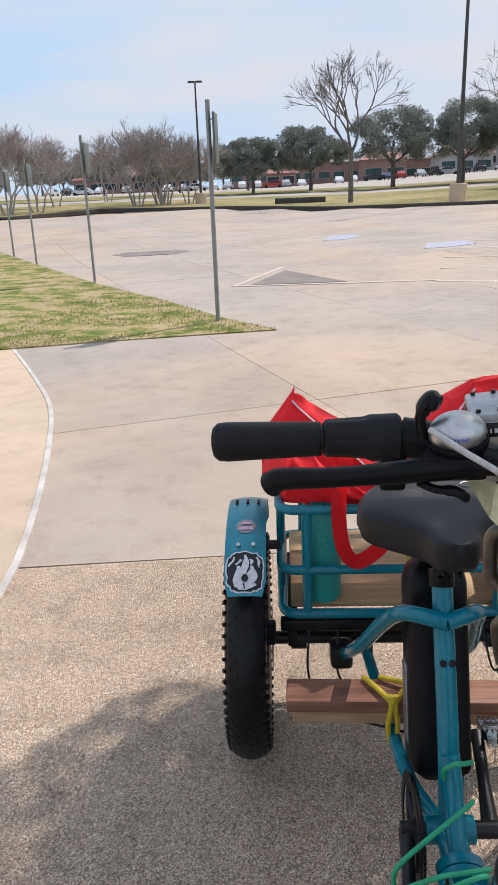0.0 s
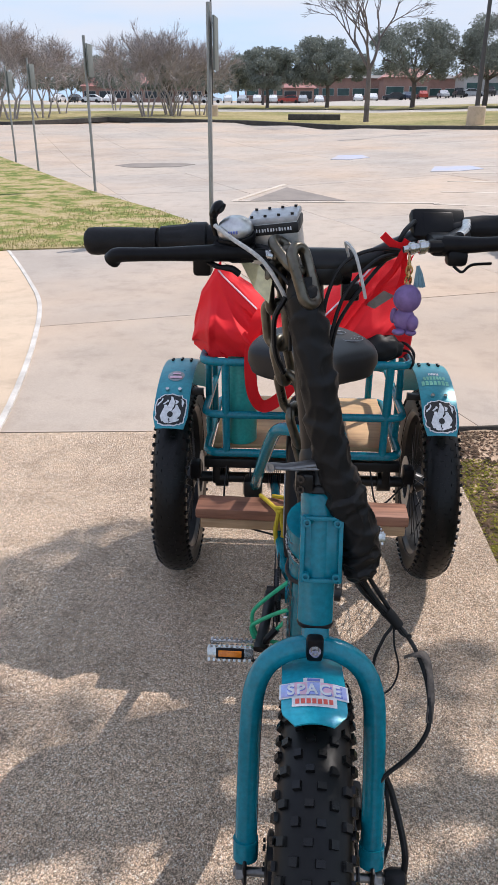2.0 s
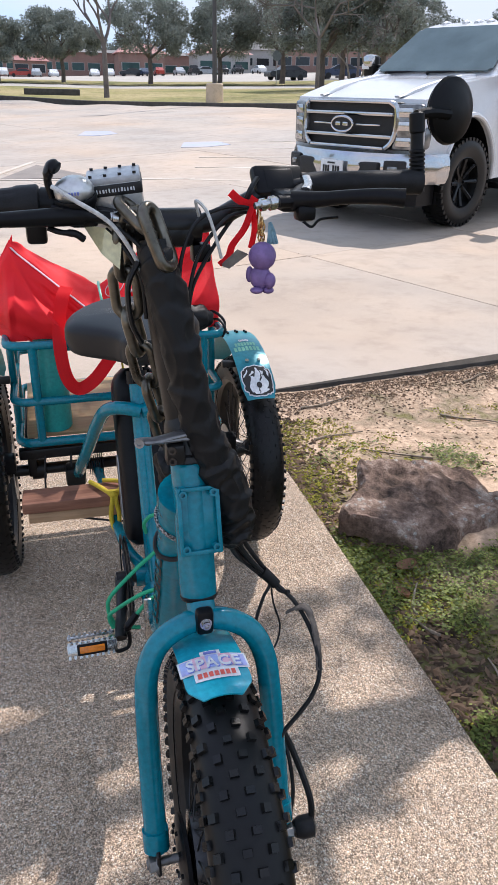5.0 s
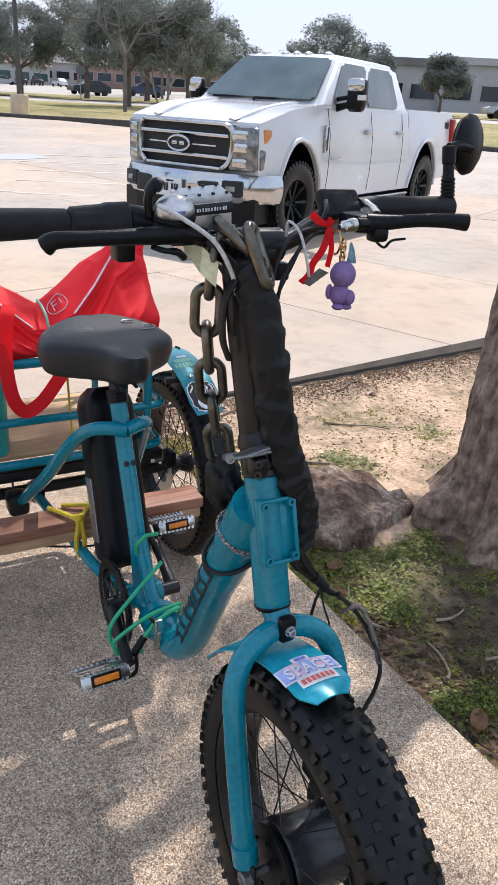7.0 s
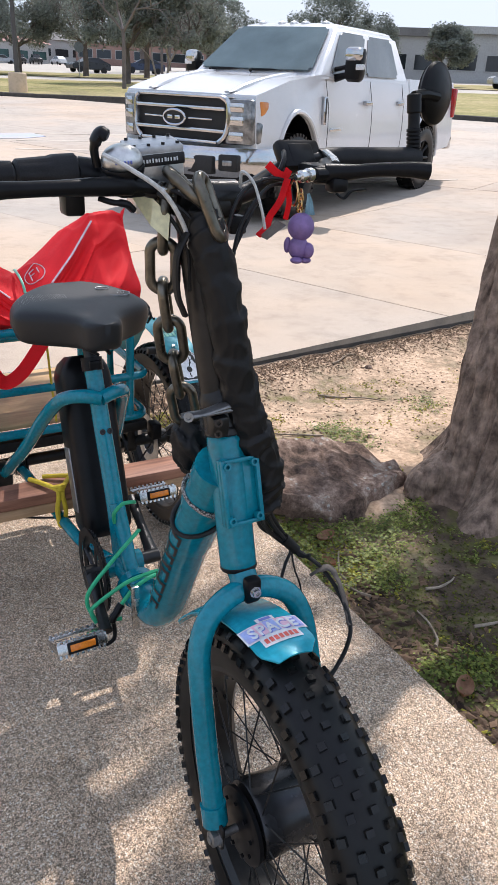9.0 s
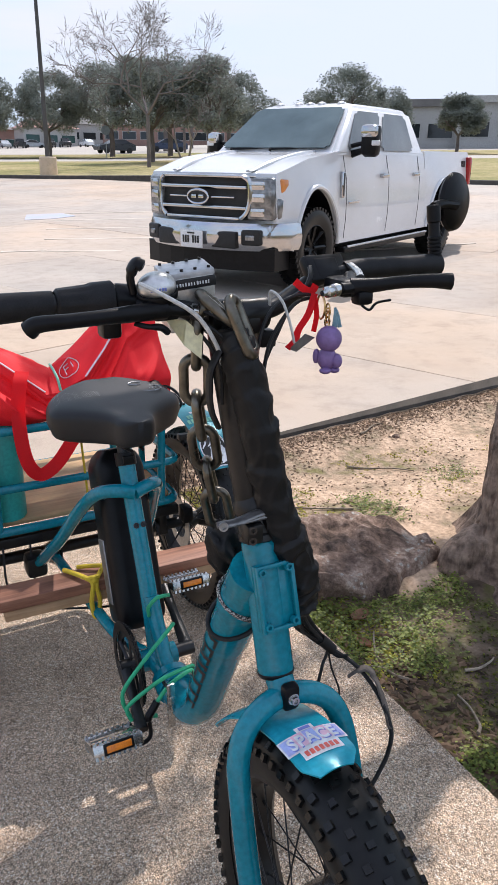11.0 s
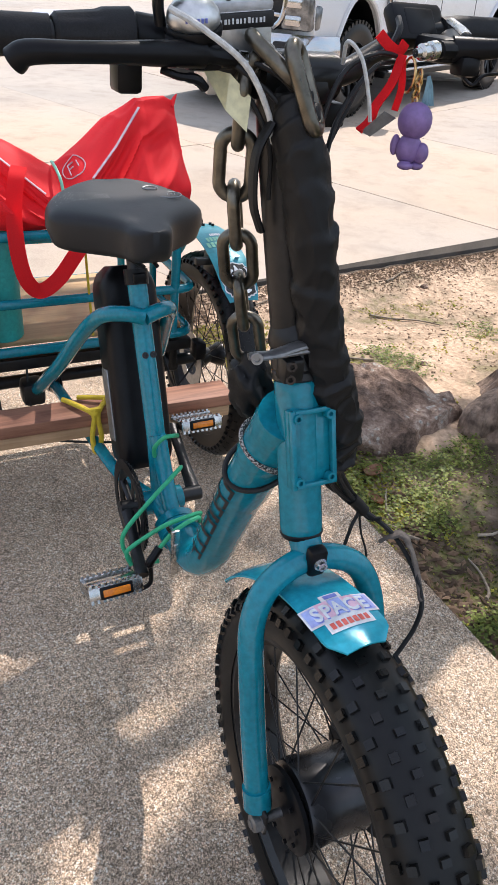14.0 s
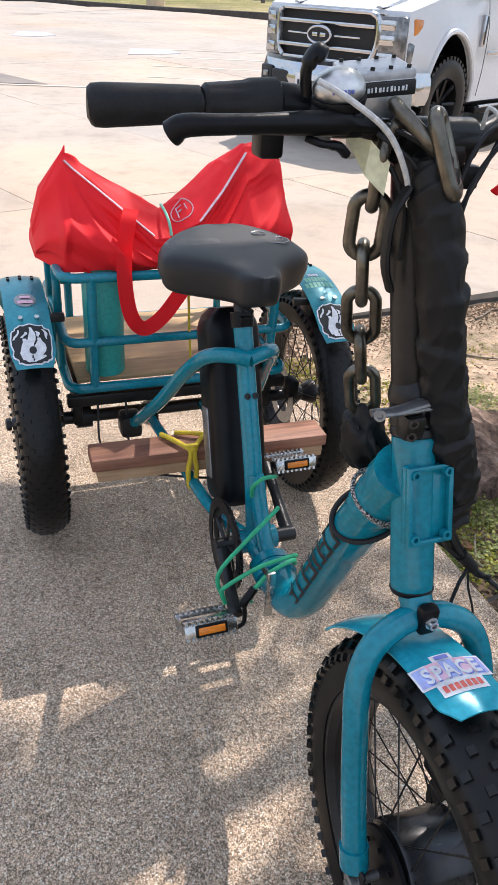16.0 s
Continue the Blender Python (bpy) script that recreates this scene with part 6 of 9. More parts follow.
        patch_grid(bm, 74.0, 75.4, -0.012, 0.014, 0.0020, put, 4)
        part("badge_print", bm, M_PINK, guard)
    else:
        bm.free()
        for a0, a1, x0, x1, mm in ((74.5, 77.5, -0.034, 0.034, M_MINT), (70.2, 73.6, -0.042, 0.042, M_MINT), (78.6, 80.6, -0.016, 0.016, M_WHITE)):
            n = 7
            for k in range(n):
                bm = bmesh.new()
                w = (x1 - x0) / n
                patch_grid(bm, a0, a1, x0 + w * k, x0 + w * (k + 0.72), 0.0016, put, 2)
                part("sticker_bar", bm, mm, guard, "bar of unreadable coloured print")
    for x in (-0.018, 0.020):
        bm = bmesh.new()
        p = put(62.5, x, 0.0)
        q = put(62.5, x, 0.008)
        rod(bm, p, q, 0.0055, 8)
        part("screw", bm, M_CHROME, guard)
    for a in (92, 95):
        for x in (-0.03, 0.0, 0.03):
            bm = bmesh.new()
            rod(bm, put(a, x, 0.0), put(a, x, 0.006), 0.004, 6)
            part("screw", bm, M_BLACKMETAL, guard)
    bm = bmesh.new()
    box(bm, (min(s * 0.285, s * 0.335), 1.735, 0.612), (max(s * 0.285, s * 0.335), 1.752, 0.630), bevel=0.002)
    box(bm, (s * 0.335 - 0.004, 1.735, 0.580), (s * 0.335 + 0.004, 1.80, 0.632), bevel=0.002)
    part("fender_stay", bm, M_BLACKMETAL, guard)


# ---- stem, handlebar and what is fixed to it ----
bm = bmesh.new()
lathe(bm, [(0, 0.0265), (0.002, 0.0285), (0.010, 0.0285), (0.012, 0.027), (0.014, 0.0290), (0.037, 0.0290), (0.040, 0.026)], HT, hd, 30)
box(bm, (-0.036, 0.724, 0.850), (-0.010, 0.748, 0.880), bevel=0.005)
clamp = part("stem_clamp", bm, M_BLACKMETAL, trike, "black clamp collar over the head tube")
for z in (0.857, 0.873):
    bm = bmesh.new()
    lathe(bm, [(0, 0.0058), (0.004, 0.0058), (0.004, 0.003), (0.002, 0.0028)], (-0.027, 0.7265, z), (-0.35, -0.93, 0.1), 14)
    part("screw", bm, M_HUB, clamp)
bm = bmesh.new()
lathe(bm, [(0.040, 0.0300), (0.046, 0.0315), (0.056, 0.0300), (0.066, 0.0262), (0.080, 0.0240)], HT, hd, 30)
part("stem_flange", bm, M_STEMGREY, trike, "dark scuffed flange at the foot of the stem")
bm = bmesh.new()
for k in range(2):
    tube(bm, spline([(0.020, 0.742, 0.884 + 0.006 * k), (-0.012, 0.737, 0.886 + 0.005 * k), (-0.050, 0.733, 0.887), (-0.076, 0.738, 0.886)], 6), [0.011, 0.010, 0.010, 0.009, 0.009, 0.009, 0.009, 0.009, 0.009, 0.0085, 0.0085, 0.0085, 0.008, 0.008, 0.008, 0.008, 0.008, 0.007, 0.006], 12, flat=0.55)
lever = part("stem_lever", bm, M_HUBGREY, trike, "dull silver folding stem lever")
bm = bmesh.new()
lathe(bm, [(0, 0.0065), (0.004, 0.0065), (0.004, 0.0035), (0.002, 0.003)], (-0.070, 0.730, 0.887), (-0.3, -0.95, 0.15), 16)
part("pivot_bolt", bm, M_ALLOY, lever)
STEM = [Vector((-0.005, 0.776, 0.90)), Vector((-0.015, 0.789, 0.985)), Vector((-0.026, 0.803, 1.085)), Vector((-0.030, 0.810, 1.135))]
bm = bmesh.new()
tube(bm, spline(STEM, 5), 0.0235, 22)
part("stem_post", bm, M_STEMGREY, trike, "scuffed dark grey folding stem post")
bm = bmesh.new()
rod(bm, (-0.055, 0.812, 1.150), (0.030, 0.812, 1.150), 0.022, 20)
box(bm, (-0.045, 0.79, 1.125), (0.020, 0.828, 1.155), bevel=0.008)
part("bar_clamp", bm, M_BLACKMETAL, trike)
BAR = [(-0.338, 0.881, 1.165), (-0.25, 0.872, 1.169), (-0.165, 0.856, 1.173), (-0.105, 0.834, 1.168), (-0.055, 0.816, 1.152), (0.0, 0.812, 1.150), (0.045, 0.815, 1.154), (0.09, 0.826, 1.172), (0.14, 0.836, 1.190), (0.22, 0.838, 1.196), (0.345, 0.830, 1.197)]
bm = bmesh.new()
tube(bm, spline(BAR, 6), 0.0125, 14)
bar = part("handlebar", bm, M_BLACKMETAL, trike, "black swept handlebar")
bm = bmesh.new()
tube(bm, [(-0.3425, 0.881, 1.165), (-0.3405, 0.8808, 1.165), (-0.337, 0.880, 1.1655), (-0.328, 0.879, 1.166), (-0.285, 0.875, 1.168), (-0.238, 0.870, 1.170)], [0.010, 0.0160, 0.0188, 0.0195, 0.0182, 0.0166], 24)
part("grip", bm, M_GRIP, bar, "black rubber grip")
bm = bmesh.new()
rings = []
for i, (x, y, z, r) in enumerate([(-0.2365, 0.870, 1.170, 0.0150), (-0.233, 0.869, 1.171, 0.0180), (-0.217, 0.866, 1.172, 0.0176), (-0.198, 0.862, 1.173, 0.0188), (-0.192, 0.861, 1.173, 0.0222), (-0.168, 0.856, 1.174, 0.0232), (-0.165, 0.856, 1.174, 0.0205)]):
    ribbed = 0.0012 if i in (2, 3) else 0.0
    rings.append([bm.verts.new((x, y + math.cos(2 * math.pi * k / 40) * (r + (ribbed if k % 4 < 2 else 0)), z + math.sin(2 * math.pi * k / 40) * (r + (ribbed if k % 4 < 2 else 0)))) for k in range(40)])
for a, b in zip(rings, rings[1:]):
    for k in range(40):
        bm.faces.new((a[k], a[(k + 1) % 40], b[(k + 1) % 40], b[k]))
bm.faces.new(rings[0][::-1])
bm.faces.new(rings[-1])
part("twist_throttle", bm, M_GRIP, bar)
bm = bmesh.new()
tube(bm, [(0.175, 0.837, 1.194), (0.20, 0.838, 1.196), (0.27, 0.835, 1.198), (0.335, 0.831, 1.198), (0.348, 0.830, 1.197), (0.350, 0.830, 1.197)], [0.0150, 0.0160, 0.0150, 0.0165, 0.0160, 0.009], 18)
part("grip", bm, M_GRIP, bar, "black rubber grip")
bm = bmesh.new()
rod(bm, (-0.164, 0.855, 1.175), (-0.118, 0.840, 1.171), 0.0190, 18)
part("switch_ring", bm, M_BLACK, bar)

for s, pivot, blade, body_a, body_b in ((-1, (-0.118, 0.800, 1.166), ((-0.118, 0.800, 1.166), (-0.190, 0.784, 1.166), (-0.240, 0.780, 1.165), (-0.276, 0.784, 1.163), (-0.286, 0.790, 1.156)), (-0.085, 0.802, 1.163), (-0.150, 0.812, 1.170)),
                                        (1, (0.140, 0.768, 1.184), ((0.140, 0.768, 1.184), (0.172, 0.752, 1.187), (0.205, 0.738, 1.191), (0.240, 0.722, 1.193), (0.266, 0.711, 1.192)), (0.120, 0.764, 1.183), (0.168, 0.806, 1.190))):
    bm = bmesh.new()
    line = spline(blade, 6)
    tube(bm, line, [0.0122 - 0.0022 * min(1.0, i / 8) - 0.0012 * math.sin(math.pi * i / (len(line) - 1)) + 0.0015 * max(0.0, (i - 12) / 12) for i in range(len(line))], 16, flat=1.0)
    lever = part("brake_lever", bm, M_BLACK, trike, "black brake lever")
    bm = bmesh.new()
    tube(bm, spline([body_a, pivot, body_b], 5), [0.010] * 5 + [0.0135] * 6, 12, flat=0.8)
    box(bm, tuple(Vector(pivot) + Vector((-0.016, -0.006, -0.014))), tuple(Vector(pivot) + Vector((0.020, 0.045, 0.010))), bevel=0.006)
    part("lever_body", bm, M_BLACK, lever)
    bm = bmesh.new()
    a = Vector(body_a)
    d = Vector((-s, -0.15, -0.12)).normalized()
    lathe(bm, [(0, 0.0066), (0.004, 0.0066), (0.005, 0.0088), (0.012, 0.0088), (0.013, 0.0060), (0.017, 0.0060), (0.018, 0.0078), (0.024, 0.0078), (0.026, 0.0045), (0.032, 0.0040)], a, d, 18)
    part("cable_adjuster", bm, M_CHROME, lever, "silver cable adjuster barrel")
bm = bmesh.new()
tube(bm, spline([(0.158, 0.772, 1.196), (0.170, 0.795, 1.200), (0.176, 0.822, 1.206)], 4), 0.006, 10, flat=0.6)
part("lever_clamp", bm, M_CHROME, trike, "silver lever clamp strap")
bm = bmesh.new()
tube(bm, spline([(-0.158, 0.796, 1.153), (-0.145, 0.789, 1.149), (-0.128, 0.788, 1.147), (-0.118, 0.790, 1.140)], 5), [0.005] * 8 + [0.0065] * 8, 8, flat=0.7)
part("shift_trigger", bm, M_BLACK, trike)
bm = bmesh.new()
box(bm, (-0.186, 0.838, 1.126), (-0.160, 0.866, 1.168), bevel=0.005)
part("throttle_box", bm, M_BLACK, bar, "small black box under the twist grip")
bm = bmesh.new()
box(bm, (0.142, 0.750, 1.160), (0.168, 0.772, 1.180), bevel=0.006)
tube(bm, spline([(0.152, 0.757, 1.160), (0.162, 0.752, 1.154), (0.172, 0.750, 1.163), (0.196, 0.752, 1.165)], 5), 0.0030, 8, flat=0.6)
part("shift_trigger", bm, M_BLACK, trike)

# bell-shaped shifter pod with its thumb lever and pale cable
bm = bmesh.new()
sm = pose(-0.124, 0.808, 1.192, 18, -6, -14)
bmesh.ops.create_uvsphere(bm, u_segments=24, v_segments=14, radius=1.0)
for v in bm.verts:
    v.co = sm @ Vector((v.co.x * 0.0245, v.co.y * 0.021, max(v.co.z, -0.35) * 0.018 + 0.002))
pod = part("shifter_pod", bm, M_SATIN, trike, "silver domed shifter pod")
bm = bmesh.new()
for k in range(6):
    box(bm, (-0.010 + 0.0035 * k, -0.0208, 0.005), (-0.008 + 0.0035 * k, -0.0190, 0.0085), sm)
part("pod_print", bm, M_BLUEINK, pod, "small blue plain marks")
bm = bmesh.new()
bmesh.ops.create_uvsphere(bm, u_segments=20, v_segments=12, radius=1.0)
for v in bm.verts:
    v.co = sm @ Vector((v.co.x * 0.0265, v.co.y * 0.023, min(v.co.z, 0.1) * 0.020 - 0.006))
part("pod_base", bm, M_BLACK, pod)
bm = bmesh.new()
tube(bm, spline([(-0.150, 0.822, 1.186), (-0.154, 0.818, 1.206), (-0.149, 0.812, 1.221), (-0.141, 0.806, 1.219)], 6), [0.008] * 8 + [0.0105] * 6 + [0.0105, 0.009, 0.009, 0.009, 0.006], 12, flat=0.6)
part("thumb_lever", bm, M_BLACK, pod)
bm = bmesh.new()
tube(bm, spline([(-0.150, 0.798, 1.200), (-0.128, 0.778, 1.188), (-0.088, 0.770, 1.162), (-0.062, 0.770, 1.125), (-0.050, 0.775, 1.095)], 6), 0.0029, 8)
part("shift_cable", bm, M_WHITECABLE, trike, "grey-white shift cable")

# clear-topped box with a row of studs
gm = pose(-0.070, 0.842, 1.180, 8, -7, -8)
bm = bmesh.new()
box(bm, (-0.033, -0.024, -0.046), (0.033, 0.026, 0.026), gm, bevel=0.003)
alarm = part("lamp_box", bm, M_SATIN, trike, "bright metal box clamped to the handlebar")
bm = bmesh.new()
box(bm, (-0.0345, -0.0255, 0.010), (0.0345, 0.0275, 0.024), gm, bevel=0.002)
part("box_band", bm, M_INK, alarm, "black band with pale plain marks")
bm = bmesh.new()
for k in range(14):
    box(bm, (-0.026 + 0.0038 * k, -0.0262, 0.0150), (-0.0245 + 0.0038 * k + 0.0009 * (k % 3 == 0), -0.0254, 0.0190 + 0.0007 * (k % 4 == 1)), gm)
part("box_print", bm, M_WHITE, alarm)
bm = bmesh.new()
box(bm, (-0.034, -0.025, 0.024), (0.034, 0.027, 0.033), gm, bevel=0.003)
part("box_top", bm, M_PALEGREY, alarm, "milky clear cover")
for k in range(4):
    for e in (-1, 1):
        bm = bmesh.new()
        o = gm @ Vector((-0.027 + 0.018 * k, e * 0.020, 0.033))
        rod(bm, o, o + Vector((0, 0, 0.003)), 0.0022, 10)
        part("stud", bm, M_BLACKMETAL, alarm)

# display
dm = pose(0.142, 0.836, 1.200, 54, 0, 6)
bm = bmesh.new()
box(bm, (-0.036, -0.021, -0.010), (0.036, 0.021, 0.008), dm, bevel=0.006)
box(bm, (-0.022, -0.016, -0.013), (0.020, 0.014, 0.009), dm, bevel=0.003)
box(bm, (0.016, -0.026, -0.020), (0.036, 0.006, -0.002), dm, bevel=0.004)
display = part("display", bm, M_BLACK, trike, "black handlebar display unit seen from behind")
bm = bmesh.new()
box(bm, (0.0, -0.014, -0.036), (0.022, 0.012, -0.008), dm, bevel=0.004)
part("display_clamp", bm, M_BLACK, display)
bm = bmesh.new()
tube(bm, spline([(0.11, 0.825, 1.205), (0.095, 0.80, 1.196), (0.085, 0.80, 1.178), (0.07, 0.815, 1.165)], 6), 0.0035, 6)
part("display_cable", bm, M_CABLE, display)

# mirror on the bar end
bm = bmesh.new()
ribs = [(0.0, 0.010)]
for k in range(8):
    ribs += [(0.012 + 0.0055 * k, 0.0092), (0.013 + 0.0055 * k, 0.0108), (0.016 + 0.0055 * k, 0.0108), (0.017 + 0.0055 * k, 0.0092)]
lathe(bm, ribs + [(0.062, 0.0085), (0.075, 0.0085), (0.077, 0.0105), (0.100, 0.0105), (0.102, 0.008)], (0.345, 0.830, 1.185), Vector((-0.007, 0.012, 0.100)), 16)
tube(bm, spline([(0.338, 0.842, 1.282), (0.36, 0.846, 1.286), (0.392, 0.852, 1.284)], 4), 0.0075, 10)
arm = part("mirror_arm", bm, M_BLACK, trike, "ribbed black mirror arm")
bm = bmesh.new()
mn = Vector((0.35, -0.93, 0.05)).normalized()
lathe(bm, [(-0.006, 0.040), (0.0, 0.045), (0.006, 0.043), (0.012, 0.034), (0.016, 0.018), (0.017, 0.0)], Vector((0.404, 0.872, 1.288)), mn, 32)
part("mirror_head", bm, M_BLACK, arm, "round black mirror housing seen from behind")
bm = bmesh.new()
lathe(bm, [(0, 0.040), (0.001, 0.0)], Vector((0.404, 0.872, 1.288)) - mn * 0.0075, -mn, 32)
part("mirror_glass", bm, M_CHROME, arm)

# cables down from the bar, and the loop beside the fork
CABLES = ([(-0.09, 0.80, 1.150), (-0.068, 0.785, 1.125), (-0.052, 0.778, 1.09), (-0.048, 0.778, 1.04)],
          [(-0.085, 0.795, 1.158), (-0.055, 0.772, 1.135), (-0.030, 0.764, 1.10), (-0.018, 0.756, 1.06)],
          [(-0.075, 0.80, 1.165), (-0.048, 0.766, 1.150), (-0.022, 0.758, 1.115), (-0.01, 0.756, 1.07)],
          [(0.100, 0.795, 1.172), (0.055, 0.776, 1.176), (0.018, 0.770, 1.160), (-0.002, 0.766, 1.12), (-0.008, 0.76, 1.07)],
          [(0.10, 0.80, 1.168), (0.06, 0.784, 1.162), (0.022, 0.776, 1.12), (0.006, 0.768, 1.07), (0.0, 0.766, 1.03)],
          [(0.085, 0.825, 1.165), (0.05, 0.80, 1.13), (0.016, 0.785, 1.08), (0.006, 0.780, 1.03)],
          [(0.062, 0.742, 0.705), (0.096, 0.750, 0.655), (0.131, 0.744, 0.616), (0.153, 0.704, 0.601), (0.167, 0.665, 0.570), (0.167, 0.629, 0.533), (0.154, 0.616, 0.504), (0.135, 0.610, 0.480), (0.102, 0.600, 0.449), (0.098, 0.594, 0.420)],
          [(0.054, 0.744, 0.705), (0.076, 0.762, 0.660), (0.118, 0.752, 0.628), (0.136, 0.738, 0.606), (0.146, 0.722, 0.612)],
          [(0.058, 0.738, 0.700), (0.080, 0.748, 0.662), (0.120, 0.744, 0.622), (0.110, 0.738, 0.596), (0.098, 0.730, 0.566), (0.095, 0.722, 0.545)],
          [(0.124, 0.744, 0.614), (0.126, 0.734, 0.585), (0.134, 0.722, 0.550), (0.124, 0.710, 0.522), (0.098, 0.695, 0.512)],
          [(0.108, 0.640, 0.430), (0.116, 0.606, 0.400), (0.120, 0.586, 0.345), (0.112, 0.572, 0.305)])
for k, pts in enumerate(CABLES):
    bm = bmesh.new()
    tube(bm, spline(pts, 8), (0.0026, 0.0034, 0.0034, 0.0026, 0.0016, 0.0030)[max(0, k - 5)], 8)
    part("cable", bm, M_CABLE, trike)
bm = bmesh.new()
tube(bm, spline([(0.138, 0.706, 0.586), (0.152, 0.700, 0.598), (0.164, 0.690, 0.602), (0.170, 0.672, 0.584), (0.171, 0.650, 0.556), (0.167, 0.629, 0.533)], 5), [0.004] * 5 + [0.0075] * 6 + [0.0058] * 15, 9, flat=0.45)
for v in bm.verts:
    v.co += Vector((0.3, -0.3, 1)) * 0.003 * noise.noise(v.co * 90)
part("cable_boot", bm, M_TORN, trike, "torn brown-grey tape round the cable")
for dx, dy, dz in ((-0.007, 0.002, -0.004), (0.0, -0.006, 0.002), (0.006, 0.004, 0.004), (-0.002, 0.006, -0.008)):
    bm = bmesh.new()
    tube(bm, spline([(0.062 + dx, 0.744 + dy, 0.716 + dz), (0.082 + dx * 1.3, 0.750 + dy, 0.676 + dz), (0.108 + dx * 0.8, 0.750 + dy * 0.8, 0.640 + dz * 0.8), (0.131, 0.744, 0.616)], 6), 0.0036, 8)
    part("cable", bm, M_CABLE, trike)
bm = bmesh.new()
tube(bm, spline([(0.110, 0.749, 0.638), (0.120, 0.747, 0.628), (0.132, 0.743, 0.614)], 5), [0.0095, 0.0085], 12)
part("cable_wrap", bm, M_SLEEVE, trike, "black tape round the bundled cables")
bm = bmesh.new()
tube(bm, spline([(0.024, 0.785, 1.165), (0.018, 0.772, 1.185), (0.030, 0.762, 1.172), (0.040, 0.756, 1.14), (0.046, 0.756, 1.118)], 6), 0.0021, 6)
part("cable_tie", bm, M_WHITECABLE, trike, "white cable tie tail")
bm = bmesh.new()
vs = [bm.verts.new(v) for v in ((-0.118, 0.80, 1.156), (-0.092, 0.792, 1.152), (-0.074, 0.782, 1.134), (-0.078, 0.778, 1.104), (-0.098, 0.786, 1.122))]
bm.faces.new(vs)
bmesh.ops.solidify(bm, geom=bm.faces[:], thickness=0.0015)
part("paper_tag", bm, M_LABEL, trike, "cream paper tag on the cables")
bm = bmesh.new()
box(bm, (0.018, 0.795, 1.105), (0.042, 0.818, 1.128), bevel=0.003)
part("connector", bm, M_BLACK, trike)

# ---- lock chain with its sleeve ----
chain = thing("lock_chain", (-0.03, 0.79, 1.15), "heavy oiled steel lock chain in a black cloth sleeve", "chain")


def fold(p, narrow=3.2):
    """Ridges with soft valleys between, like slack cloth."""
    return (1 - min(1.0, abs(noise.noise(p)) * narrow)) ** 2


def link(o, down, wide, length=0.082, width=0.047, r=0.0070):
    """One stadium-shaped link."""
    bm = bmesh.new()
    pts = []
    for k in range(32):
        a = 2 * math.pi * (k + 0.5) / 32
        c, s = math.cos(a), math.sin(a)
        straight = (length - width) / 2
        pts.append(Vector(o) + wide * (c * (width / 2 - r)) + down * (s * (width / 2 - r) + math.copysign(straight, s)))
    tube(bm, pts, r, 14, closed=True)
    return part("link", bm, M_CHAIN, chain, smooth=65)


hang = [Vector((-0.070, 0.808, 1.120)), Vector((-0.066, 0.822, 1.050)), Vector((-0.052, 0.836, 0.985)), Vector((-0.036, 0.848, 0.915)), Vector((-0.020, 0.858, 0.86)), Vector((-0.008, 0.864, 0.815))]
curve = spline(hang, 24)
need, at_i, k = 0.056, 0, 0
while at_i < len(curve) - 1:
    o = curve[at_i]
    nxt = curve[min(at_i + 3, len(curve) - 1)]
    d = (nxt - o).normalized() if (nxt - o).length > 1e-6 else Vector((0, 0, -1))
    face = Vector((math.cos(0.5), -math.sin(0.5), 0)) if k % 2 else Vector((math.sin(0.5), math.cos(0.5), 0))
    face = (face - d * face.dot(d)).normalized()
    link(o, d, face)
    run = 0.0
    while at_i < len(curve) - 1 and run < need:
        run += (curve[at_i + 1] - curve[at_i]).length
        at_i += 1
    k += 1
# links over the bar clamp
link((-0.033, 0.754, 1.146), Vector((0.30, -0.28, -0.91)).normalized(), Vector((0.66, 0.74, 0.08)).normalized(), 0.088, 0.040, 0.0074)
link((-0.054, 0.780, 1.166), Vector((0.55, -0.60, -0.58)).normalized(), Vector((0.62, 0.74, -0.20)).normalized(), 0.072, 0.042, 0.0070)
link((-0.062, 0.812, 1.150), Vector((-0.3, 0.5, -0.80)).normalized(), Vector((0.8, 0.55, 0.1)).normalized(), 0.068, 0.042, 0.0070)
# gathered cloth sleeve
sleeve_line = spline([(-0.034, 0.772, 1.138), (-0.030, 0.762, 1.104), (-0.019, 0.750, 1.045), (-0.003, 0.744, 0.975), (0.014, 0.742, 0.900), (0.038, 0.742, 0.832), (0.060, 0.741, 0.775), (0.064, 0.744, 0.735), (0.060, 0.750, 0.700)], 20)
bm = bmesh.new()
rings, SEG = [], 56
